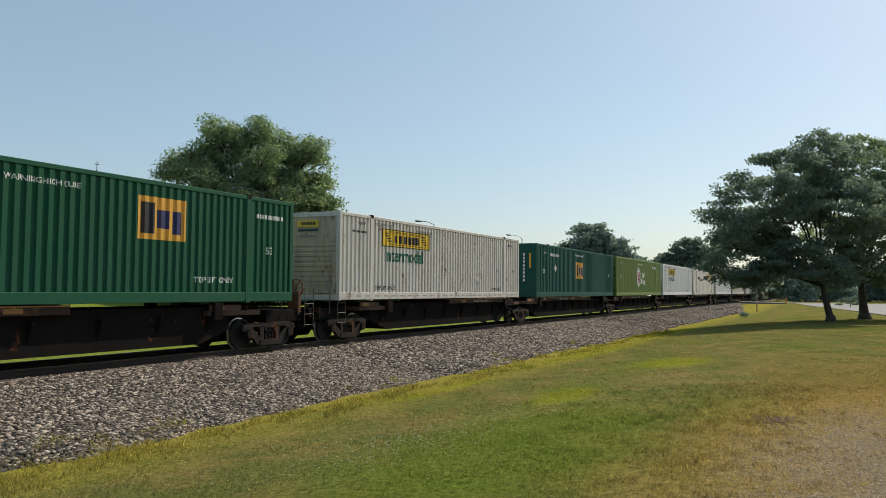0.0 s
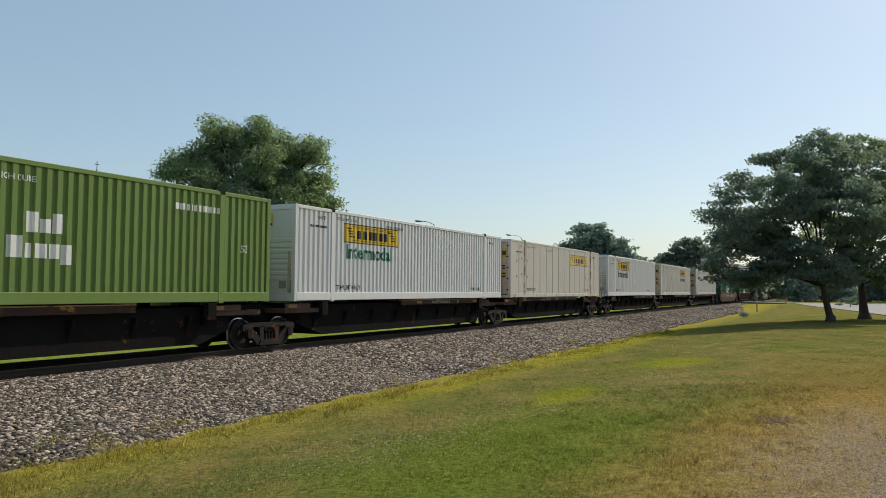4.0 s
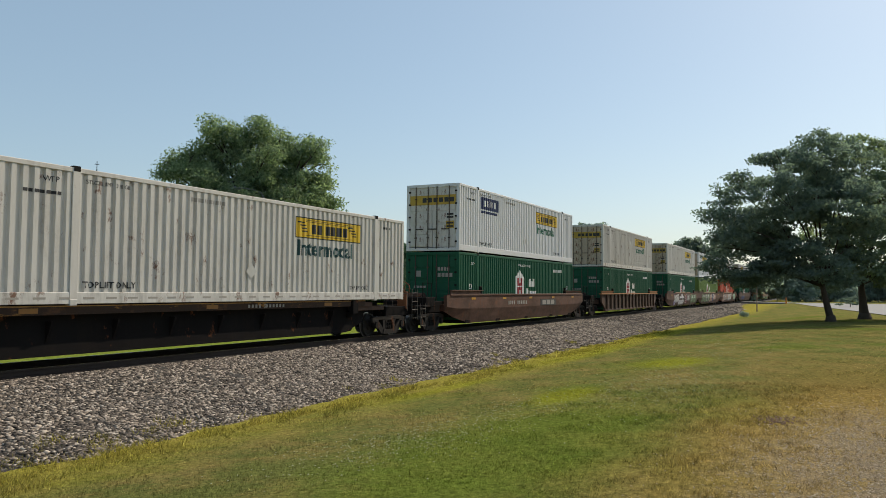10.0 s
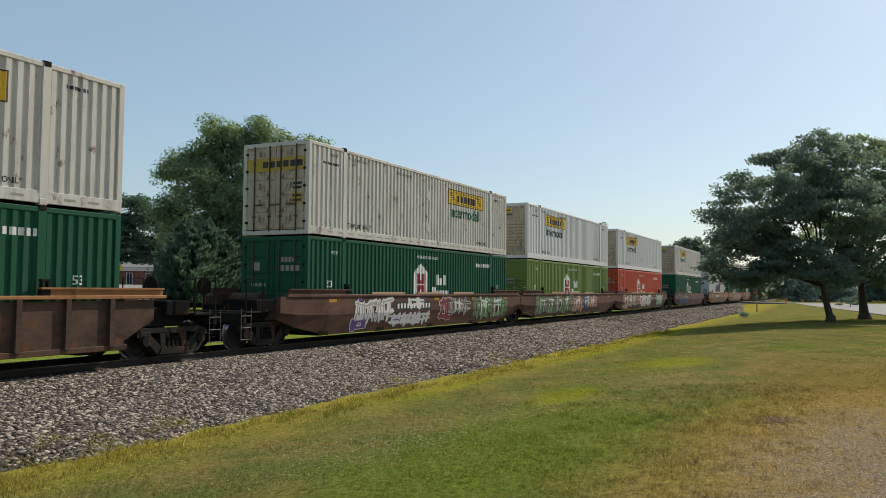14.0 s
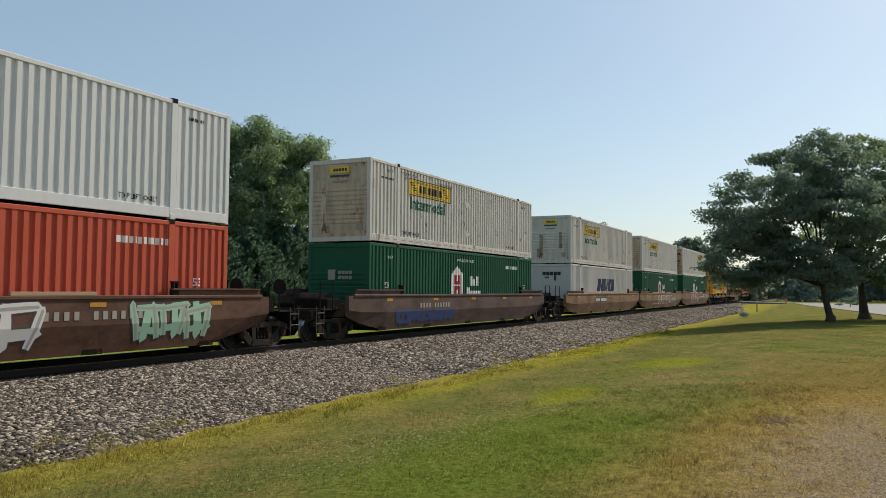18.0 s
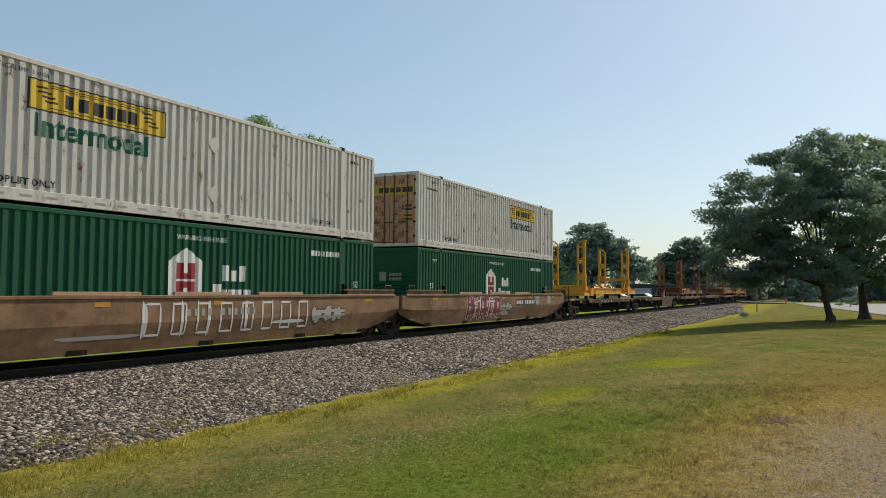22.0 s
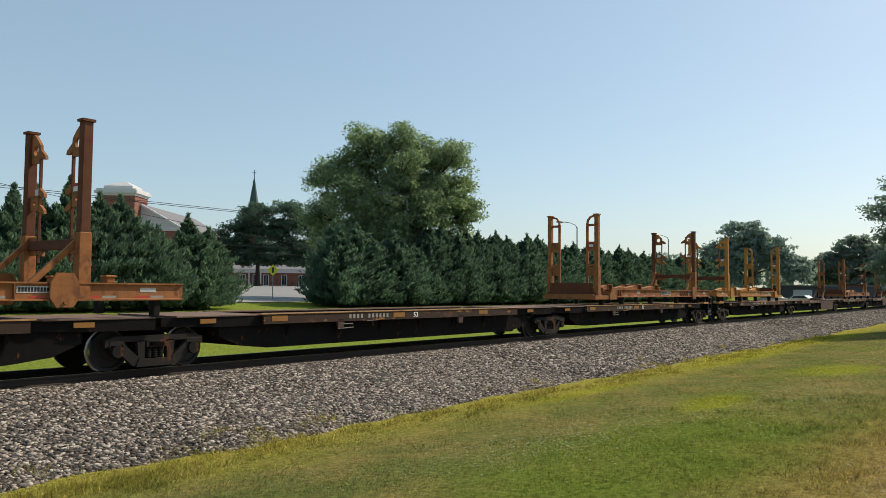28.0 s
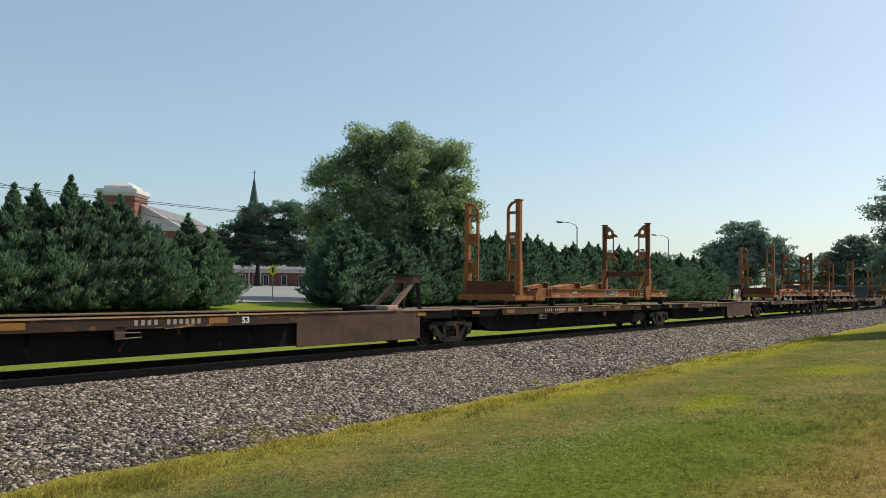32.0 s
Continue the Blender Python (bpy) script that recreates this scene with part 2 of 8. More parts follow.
PROFILE_Y = [-3500, -60, -17, -14, -10, -7, -5.6, 4.0, 7, 11, 17, 22, 40, 70, 130, 300, 3500]
PROFILE_Z = [-0.1, -0.1, -0.06, -0.14, -0.40, -0.68, -0.86, -0.62, -0.42, -0.1, 0.42, 0.62, 1.15, 1.85, 2.3, 2.0, 1.6]


def land(x, y):
    """Height of the ground."""
    x, y = np.asarray(x, float), np.asarray(y, float)
    z = np.interp(y, PROFILE_Y, PROFILE_Z)
    beyond = step(95, 135, x)
    flat = np.where(np.abs(y) < 8, -0.30, -0.14) + 0 * x
    z = z * (1 - beyond) + flat * beyond
    return z + 0.006 * np.sin(x * 0.31 + y * 0.17) * np.sin(y * 0.43 - x * 0.11) * step(4, 12, np.abs(y))


def spread(stops):
    out = []
    for (a, b, d) in stops:
        out += list(np.arange(a, b, d))
    return np.array(out)


def grass_material(name="mown_summer_grass", blade=False):
    n = Nodes(name)
    w = n.world_coords()
    sep = n.node("SeparateXYZ")
    n.link(w, sep.inputs[0])
    fine = n.ramp(n.noise(w, 14.0, 8.0, 0.8), (0.3, 0.0), (0.7, 1.0))
    mid = n.noise(w, 0.6, 10.0, 0.8)
    wide = n.noise(w, 0.17, 3.0, 0.55)
    green = n.mix(fine, (0.068, 0.084, 0.023), (0.202, 0.216, 0.067))
    dry = n.mix(fine, (0.160, 0.123, 0.043), (0.330, 0.258, 0.100))
    col = n.mix(n.ramp(mid, (0.44, 0.0), (0.60, 0.9)), green, dry)
    lush = n.mix(fine, (0.058, 0.096, 0.013), (0.169, 0.223, 0.034))
    col = n.mix(n.ramp(wide, (0.54, 0.0), (0.66, 0.6)), col, lush)
    # greener and yellower spots in the lawn
    fray = n.mathy("MULTIPLY", n.noise(w, 1.6, 10.0, 0.85), 1.3)

    def spot(cx, cy, rx, ry):
        m = n.node("Mapping")
        m.inputs["Location"].default_value = (-cx / rx, -cy / ry, 0)
        m.inputs["Scale"].default_value = (1 / rx, 1 / ry, 0)
        n.link(w, m.inputs["Vector"])
        d = n.node("VectorMath")
        d.operation = "LENGTH"
        n.link(m.outputs[0], d.inputs[0])
        r = n.node("MapRange", From_Min=1.85, From_Max=1.2)
        n.link(n.mathy("ADD", d.outputs["Value"], fray), r.inputs["Value"])
        return r.outputs[0]

    col = n.mix(n.mul(spot(9.4, -12.2, 5.2, 1.9), 0.75), col, lush)
    bright = n.mix(fine, (0.115, 0.14, 0.012), (0.32, 0.33, 0.035))
    for place in ((22.7, -11.6, 2.0, 1.1), (14.8, -11.0, 1.5, 0.6), (29.0, -7.3, 8.0, 1.0), (45.0, -7.0, 10.0, 1.3), (17.0, -7.4, 3.0, 0.5)):
        col = n.mix(n.mul(spot(*place), 0.8), col, bright)
    dry_side = n.node("MapRange", From_Min=-12.6, From_Max=-14.6)
    n.link(n.mathy("ADD", sep.outputs["Y"], n.mathy("MULTIPLY", n.noise(w, 1.1, 10.0, 0.85), 1.8)), dry_side.inputs["Value"])
    not_far = n.node("MapRange", From_Min=27.0, From_Max=17.0)
    n.link(sep.outputs["X"], not_far.inputs["Value"])
    col = n.mix(n.mul(n.mul(dry_side.outputs[0], not_far.outputs[0]), 0.75), col, n.mix(fine, (0.135, 0.092, 0.026), (0.33, 0.228, 0.078)))
    # weedy yellow-green strip along the foot of the ballast
    strip = n.node("MapRange", From_Min=-7.2, From_Max=-4.6)
    n.link(n.mathy("ADD", sep.outputs["Y"], n.mathy("MULTIPLY", n.noise(w, 0.7, 4.0), 3.0)), strip.inputs["Value"])
    weeds = n.mix(n.noise(w, 2.2, 5.0, 0.7), n.mix(fine, (0.153, 0.115, 0.032), (0.393, 0.305, 0.103)), n.mix(fine, (0.178, 0.182, 0.016), (0.470, 0.440, 0.049)))
    near_side = n.node("MapRange", From_Min=-2.0, From_Max=-4.0)
    n.link(sep.outputs["Y"], near_side.inputs["Value"])
    col = n.mix(n.mul(n.mul(strip.outputs[0], near_side.outputs[0]), 0.8), col, weeds)
    # greener lawn beyond the track
    beyond = n.node("MapRange", From_Min=3.0, From_Max=5.0)
    n.link(sep.outputs["Y"], beyond.inputs["Value"])
    col = n.mix(n.mul(beyond.outputs[0], 0.75), col, n.mix(fine, (0.105, 0.150, 0.018), (0.235, 0.315, 0.048)))
    # worn gravelly patch beside the camera
    away = n.node("VectorMath")
    away.operation = "DISTANCE"
    flat = n.node("Mapping")
    flat.inputs["Scale"].default_value = (0.62, 1.0, 0.0)
    n.link(w, flat.inputs["Vector"])
    n.link(flat.outputs[0], away.inputs[0])
    away.inputs[1].default_value = (9.3 * 0.62, -18.3, 0.0)
    reach = n.node("MapRange", From_Min=4.1, From_Max=1.7)
    n.link(n.mathy("ADD", away.outputs["Value"], n.mathy("MULTIPLY", n.noise(w, 1.3, 6.0, 0.7), 2.4)), reach.inputs["Value"])
    reach.inputs["From Min"].default_value, reach.inputs["From Max"].default_value = 5.2, 3.2
    soil = n.mix(n.noise(w, 30.0, 6.0, 0.8), (0.10, 0.072, 0.040), (0.52, 0.42, 0.30))
    straw = n.node("MapRange", From_Min=6.6, From_Max=4.2)
    n.link(n.mathy("ADD", away.outputs["Value"], n.mathy("MULTIPLY", n.noise(w, 0.8, 6.0, 0.7), 2.4)), straw.inputs["Value"])
    col = n.mix(n.mul(straw.outputs[0], 0.65), col, n.mix(fine, (0.23, 0.155, 0.045), (0.46, 0.32, 0.11)))
    col = n.mix(n.mul(reach.outputs[0], n.ramp(n.noise(w, 3.2, 6.0, 0.75), (0.38, 0.25), (0.55, 1.0))), col, soil)
    if blade:
        col = n.mix(1.0, col, n.ramp(n.island(), (0.0, 0.65), (0.6, 1.15), (1.0, 1.9)), "MULTIPLY")
        col = n.mix(1.0, col, n.ramp(n.noise(w, 7.0, 8.0, 0.85), (0.40, 0.45), (0.60, 1.6)), "MULTIPLY")
    else:
        clumps = n.ramp(n.noise(w, 11.0, 8.0, 0.85), (0.33, 0.35), (0.60, 1.3))
        col = n.mix(1.0, col, clumps, "MULTIPLY")
        n.bump(n.noise(w, 18.0, 8.0, 0.85), 0.8, 0.04)
    n.done(col, 1.0, 0.0, 0.0)
    if blade:
        t = n.node("BsdfTranslucent")
        n.link(col, t.inputs["Color"])
        m = n.node("MixShader", Fac=0.5)
        n.link(n.bsdf.outputs[0], m.inputs[1])
        n.link(t.outputs[0], m.inputs[2])
        n.link(m.outputs[0], n.tree.nodes["Material Output"].inputs["Surface"])
    return n.mat


def mathy(self, op, a, b):
    m = self.tree.nodes.new("ShaderNodeMath")
    m.operation = op
    for sock, v in zip(m.inputs, (a, b)):
        if isinstance(v, (int, float)):
            sock.default_value = v
        else:
            self.link(v, sock)
    return m.outputs[0]


Nodes.mathy = mathy
GRASS = grass_material()
BLADE = grass_material("grass_blades", True)


def ballast_material():
    n = Nodes("grey_crushed_stone_ballast")
    w = n.world_coords()
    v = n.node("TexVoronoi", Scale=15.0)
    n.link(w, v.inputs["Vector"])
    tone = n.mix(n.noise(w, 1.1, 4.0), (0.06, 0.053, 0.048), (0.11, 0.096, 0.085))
    # Rims between the cells are darkened: shade in the gaps, put into the colour.
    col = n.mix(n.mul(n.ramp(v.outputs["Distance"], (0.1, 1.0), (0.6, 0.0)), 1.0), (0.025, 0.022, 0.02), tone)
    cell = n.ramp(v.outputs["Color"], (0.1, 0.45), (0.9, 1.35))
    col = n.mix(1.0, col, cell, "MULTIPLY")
    n.bump(v.outputs["Distance"], 1.0, -0.05)
    return n.done(col, 0.9)


def stone_material():
    n = Nodes("grey_crushed_stone")
    r = n.ramp(n.island(), (0.0, (0.022, 0.017, 0.013)), (0.32, (0.05, 0.038, 0.029)), (0.58, (0.145, 0.115, 0.092)), (0.84, (0.375, 0.312, 0.252)), (1.0, (0.52, 0.45, 0.38)))
    col = n.mix(n.noise(n.world_coords(), 25.0, 4.0), n.mix(0.35, r, (0.08, 0.07, 0.06)), r)
    return n.done(col, 0.9)


BALLAST, STONE = ballast_material(), stone_material()
GRAVEL = plain("pale_buff_gravel", (0.62, 0.50, 0.36), 0.9, 0.0, 0.45, 40.0)
ASPHALT = plain("worn_grey_asphalt", (0.17, 0.165, 0.16), 0.9, 0.0, 0.3, 3.0)
PAVING = plain("pale_concrete_paving", (0.25, 0.245, 0.235), 0.9, 0.0, 0.2, 2.0)
TIMBER = plain("oily_sleeper_timber", (0.04, 0.032, 0.027), 0.9, 0.0, 0.5, 6.0)
RAIL_RUST = plain("rusty_rail_steel", (0.034, 0.022, 0.017), 0.75, 0.2, 0.4, 5.0)
RAIL_SHINE = plain("polished_rail_head", (0.55, 0.54, 0.53), 0.25, 1.0)

gx = np.unique(np.concatenate([spread([(-3500, -400, 310), (-400, -40, 30), (-40, 160, 1.6), (160, 420, 13), (420, 3800, 260)]), [3800.0]]))
gy = np.unique(np.concatenate([spread([(-3500, -100, 340), (-100, -30, 7), (-30, 30, 0.8), (30, 140, 5), (140, 3500, 280)]), [3500.0]]))
GX, GY = np.meshgrid(gx, gy, indexing="ij")
verts = np.stack([GX, GY, land(GX, GY)], -1).reshape(-1, 3)
idx = np.arange(len(gx) * len(gy)).reshape(len(gx), len(gy))
quads = np.stack([idx[:-1, :-1], idx[1:, :-1], idx[1:, 1:], idx[:-1, 1:]], -1).reshape(-1, 4)
ground = single("ground", quick_mesh("ground", verts, quads, GRASS), GRASS, "mown green and dry-yellow grass with worn patches", "lawn", kind="structure")
ground.data.polygons.foreach_set("use_smooth", [True] * len(ground.data.polygons))

# ballast bank
BANK_Y = [-6.4, -5.95, -5.4, -4.2, -3.0, -2.05, -1.5, 0.0, 1.5, 2.05, 3.0, 4.3]
BANK_Z = [-1.2, -0.97, -0.80, -0.60, -0.40, -0.215, -0.175, -0.175, -0.175, -0.215, -0.42, -0.80]


def bank(x, y):
    x, y = np.asarray(x, float), np.asarray(y, float)
    foot = 0.12 * np.sin(x * 1.3) + 0.16 * np.sin(x * 0.43 + 1) + 0.10 * np.sin(x * 3.7)
    return np.interp(y - foot * step(-4.2, -5.4, y), BANK_Y, BANK_Z) + 0.03 * np.sin(x * 0.7 + y) * np.sin(x * 0.23) * step(1.6, 2.6, np.abs(y))


bx = np.unique(np.concatenate([spread([(-600, -20, 20), (-20, 60, 0.5), (60, 139, 2.0)]), [139.0]]))
by = np.array(sorted(set(BANK_Y + [round(-6.25 + 0.15 * k, 2) for k in range(14)] + [-3.6, -2.5, 2.5, 3.6])))
BX, BY = np.meshgrid(bx, by, indexing="ij")
rough = np.random.default_rng(3).normal(0, 0.012, BX.shape)
verts = np.stack([BX, BY, bank(BX, BY) + rough], -1).reshape(-1, 3)
idx = np.arange(BX.size).reshape(BX.shape)
quads = np.stack([idx[:-1, :-1], idx[1:, :-1], idx[1:, 1:], idx[:-1, 1:]], -1).reshape(-1, 4)
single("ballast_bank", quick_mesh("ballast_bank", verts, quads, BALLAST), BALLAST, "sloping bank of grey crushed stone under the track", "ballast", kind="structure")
far_bank = Geo()
far_bank.loft([[(x, -3.2, -0.5), (x, -1.8, -0.2), (x, 1.8, -0.2), (x, 3.2, -0.5)] for x in (147.0, 400.0, 1200.0)])
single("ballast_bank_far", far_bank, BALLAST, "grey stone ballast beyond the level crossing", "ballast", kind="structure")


def scatter_stones(count, x0, x1, y0, y1, size, seed, lift=0.0):
    """Many angular stones lying on the bank, as number arrays."""
    g = np.random.default_rng(seed)
    x, y = g.uniform(x0, x1, count), g.uniform(y0, y1, count)
    z = bank(x, y) + lift
    cube = np.array([[i, j, k] for i in (-1, 1) for j in (-1, 1) for k in (-1, 1)], float)
    v = cube[None] * g.uniform(0.35, 1.0, (count, 8, 3))
    v *= (size * g.uniform(0.55, 1.25, (count, 1, 1))) * g.uniform(0.6, 1.2, (count, 1, 3))
    q = g.normal(size=(count, 4))
    q /= np.linalg.norm(q, axis=1, keepdims=True)
    w_, a, b, c = q.T
    R = np.stack([1 - 2 * (b * b + c * c), 2 * (a * b - w_ * c), 2 * (a * c + w_ * b), 2 * (a * b + w_ * c), 1 - 2 * (a * a + c * c), 2 * (b * c - w_ * a),
                  2 * (a * c - w_ * b), 2 * (b * c + w_ * a), 1 - 2 * (a * a + b * b)], -1).reshape(-1, 3, 3)
    v = np.einsum("nij,nkj->nki", R, v) * np.array([1.1, 1.1, 0.62]) + np.stack([x, y, z], -1)[:, None]
    f = np.array([(0, 1, 3, 2), (4, 6, 7, 5), (0, 4, 5, 1), (2, 3, 7, 6), (0, 2, 6, 4), (1, 5, 7, 3)])
    faces = (np.arange(count) * 8)[:, None, None] + f[None]
    return v.reshape(-1, 3), faces.reshape(-1, 4)


def join_arrays(pieces):
    vs, fs, k = [], [], 0
    for v, f in pieces:
        vs.append(v)
        fs.append(f + k)
        k += len(v)
    return np.concatenate(vs), np.concatenate(fs)


v, f = join_arrays([scatter_stones(58000, 3.0, 20, -6.15, -0.95, 0.042, 11), scatter_stones(39000, 20, 50, -6.15, -0.95, 0.052, 12),
                    scatter_stones(13000, 50, 90, -5.9, -1.2, 0.062, 13), scatter_stones(5000, 90, 138, -5.6, -1.4, 0.085, 15), scatter_stones(1500, 3, 30, -6.8, -5.4, 0.03, 14, 0.02)])
single("ballast_stones", quick_mesh("ballast_stones", v, f, STONE), STONE, "loose angular grey and buff ballast stones", "stones", kind="stuff")

# rails
RAIL_PROFILE = [(-0.07, -0.17), (0.07, -0.17), (0.07, -0.155), (0.012, -0.135), (0.012, -0.045), (0.036, -0.035), (0.036, -0.006), (0.028, 0.0),
                (-0.028, 0.0), (-0.036, -0.006), (-0.036, -0.035), (-0.012, -0.045), (-0.012, -0.135), (-0.07, -0.155)]
for side in (-1, 1):
    rail = thing("rail", "rusty steel rail with a polished head", "rail", "rails of the track", "structure")
    body, head = Geo(), Geo()
    body.loft([[(x, side * 0.7535 + a, b - 0.002) for a, b in RAIL_PROFILE] for x in (-600.0, 1200.0)])
    head.box(-600, 1200, side * 0.7535 - 0.027, side * 0.7535 + 0.027, -0.004, 0.0005)
    part("rail_body", body, RAIL_RUST, rail)
    part("rail_head", head, RAIL_SHINE, rail, "bright worn running surface")

# sleepers
tie_mesh = Geo().box(-0.115, 0.115, -1.3, 1.3, -0.36, -0.185, 0.012).mesh("sleeper", TIMBER)
sleepers = thing("track_bed", "weathered timber sleepers under the rails", "sleepers", kind="structure")
g = random.Random(8)
for k in range(278):
    o = part("sleeper", tie_mesh, TIMBER, sleepers, at=pose(-2 + 0.502 * k, g.uniform(-0.03, 0.03), g.uniform(-0.012, 0.004), 0, 0, g.uniform(-0.8, 0.8)))


def blades(count, seed, region, tall, wide, bias=1.0):
    """Single grass blades standing on the ground."""
    g = np.random.default_rng(seed)
    x0, x1, y0, y1 = region
    x = x0 * (x1 / x0) ** (g.uniform(0, 1, count) ** bias)
    y = g.uniform(y0, y1, count)
    z = land(x, y) - 0.01
    a = g.uniform(0, 2 * np.pi, count)
    grow = 0.85 + 0.3 * np.sin(x * 1.9 + 2 * np.sin(y * 1.1)) * np.sin(y * 2.3 + np.sin(x * 0.7))
    h = tall * g.uniform(0.5, 1.3, count) * grow
    s = wide * (0.7 + x / 14)
    lean = g.normal(0, 0.55, (count, 2)) * h[:, None]
    base = np.stack([x, y, z], -1)
    side = np.stack([np.cos(a) * s, np.sin(a) * s, 0 * a], -1)
    tip = base + np.stack([lean[:, 0], lean[:, 1], h], -1)
    return np.stack([base - side, base + side, tip], 1).reshape(-1, 3), np.arange(3 * count).reshape(count, 3)


def weed_tufts(count, per, seed):
    """Ragged tufts of weeds along the foot of the ballast, some on the stones."""
    g = np.random.default_rng(seed)
    cx = 4.0 * 12.5 ** g.uniform(0, 1, count)
    cy = -6.25 + 0.45 * g.normal(size=count) + 0.35 * np.sin(cx * 0.8) + 0.5 * (g.random(count) < 0.12)
    big = g.uniform(0.4, 1.3, count) ** 1.5
    k = np.repeat(np.arange(count), per)
    n = len(k)
    x, y = cx[k] + g.normal(0, 0.12, n) * big[k], cy[k] + g.normal(0, 0.10, n) * big[k]
    z = np.maximum(land(x, y), bank(x, np.maximum(y, -5.9))) - 0.02
    h = 0.11 * big[k] * g.uniform(0.4, 1.3, n)
    a = g.uniform(0, 2 * np.pi, n)
    s = 0.006 * (0.7 + x / 16)
    base = np.stack([x, y, z], -1)
    side = np.stack([np.cos(a) * s, np.sin(a) * s, 0 * a], -1)
    tip = base + np.stack([g.normal(0, 0.6, n) * h, g.normal(0, 0.6, n) * h, h], -1)
    return np.stack([base - side, base + side, tip], 1).reshape(-1, 3), np.arange(3 * n).reshape(n, 3)


def dry_tufts(count, per, seed):
    """Low ragged tussocks round the worn patch and over the dry side of the lawn."""
    g = np.random.default_rng(seed)
    cx, cy = g.uniform(5.0, 17.0, count), -14.2 + 1.1 * g.normal(size=count)
    big = g.uniform(0.4, 1.2, count)
    k = np.repeat(np.arange(count), per)
    n = len(k)
    x, y = cx[k] + g.normal(0, 0.09, n) * big[k], cy[k] + g.normal(0, 0.09, n) * big[k]
    h, a = 0.075 * big[k] * g.uniform(0.4, 1.3, n), g.uniform(0, 2 * np.pi, n)
    s = 0.0035 * (0.7 + x / 14)
    base = np.stack([x, y, land(x, y) - 0.01], -1)
    side = np.stack([np.cos(a) * s, np.sin(a) * s, 0 * a], -1)
    tip = base + np.stack([g.normal(0, 0.7, n) * h, g.normal(0, 0.7, n) * h, h], -1)
    return np.stack([base - side, base + side, tip], 1).reshape(-1, 3), np.arange(3 * n).reshape(n, 3)


v, f = join_arrays([dry_tufts(420, 50, 43), blades(230000, 41, (3.4, 48, -19.5, -6.2), 0.036, 0.0042), weed_tufts(420, 60, 42)])
single("grass_blades", quick_mesh("grass_blades", v, f, BLADE), BLADE, "short uneven grass blades and weeds on the lawn", "grass", kind="stuff")

# gravel in the worn patch
gr = np.random.default_rng(52)
v, f = scatter_stones(9000, 0, 1, 0, 1, 0.0095, 53)
c = v.reshape(-1, 8, 3)
cx, cy = 9.4 + 2.3 * gr.normal(size=len(c)), -16.2 + 0.75 * gr.normal(size=len(c))
c += (np.stack([cx, cy, land(cx, cy) + 0.004], -1) - c.mean(1))[:, None]
single("gravel", quick_mesh("gravel", c.reshape(-1, 3), f, GRAVEL), GRAVEL, "small pale gravel on a worn patch of lawn", "gravel", kind="stuff")
v, f = scatter_stones(200, 0, 1, 0, 1, 0.015, 54)
c = v.reshape(-1, 8, 3)
cx, cy = 12.2 + 0.22 * gr.normal(size=len(c)), -14.95 + 0.16 * gr.normal(size=len(c))
c += (np.stack([cx, cy, land(cx, cy) + 0.01], -1) - c.mean(1))[:, None]
REDDISH = plain("reddish_brown_stone", (0.27, 0.17, 0.125), 0.9, 0.0, 0.5, 30.0)
single("stone_heap", quick_mesh("stone_heap", c.reshape(-1, 3), f, REDDISH), REDDISH, "small scatter of reddish stones in the grass", "stones", kind="stuff")


# clover heads in the grass
CLOVER = plain("pale_clover_heads", (0.52, 0.54, 0.38), 0.9, 0.0, 0.3, 30.0)
gr = np.random.default_rng(71)
spots_ = np.array([(18.4, -12.1, 2.6, 0.7), (11.4, -10.9, 2.0, 0.5), (27.0, -12.5, 3.5, 0.9), (9.2, -10.4, 1.2, 0.5), (15.0, -12.6, 2.0, 0.7), (34.0, -11.0, 4.0, 1.0)])
pick = gr.integers(0, len(spots_), 2600)
cx, cy = spots_[pick, 0] + gr.normal(size=2600) * spots_[pick, 2], spots_[pick, 1] + gr.normal(size=2600) * spots_[pick, 3]
v, f = scatter_stones(2600, 0, 1, 0, 1, 0.008, 72)
c = v.reshape(-1, 8, 3)
c += (np.stack([cx, cy, land(cx, cy) + 0.035], -1) - c.mean(1))[:, None]
single("clover", quick_mesh("clover", c.reshape(-1, 3), f, CLOVER), CLOVER, "small pale clover heads in the lawn", "clover", kind="stuff")
# ---- trees ----
def leaf_material(name, dark, light, glow):
    n = Nodes(name)
    col = n.ramp(n.island(), (0.0, dark), (0.55, tuple((a + b) / 2 for a, b in zip(dark, light))), (1.0, light))
    col = n.mix(n.mul(n.noise(n.coords(), 0.35, 3.0), 0.5), col, dark)
    n.done(col, 0.8, 0.0, 0.1)
    t = n.node("BsdfTranslucent")
    n.link(n.mix(1.0, col, glow, "MULTIPLY"), t.inputs["Color"])
    m = n.node("MixShader", Fac=0.55)
    n.link(n.bsdf.outputs[0], m.inputs[1])
    n.link(t.outputs[0], m.inputs[2])
    n.link(m.outputs[0], n.tree.nodes["Material Output"].inputs["Surface"])
    return n.mat


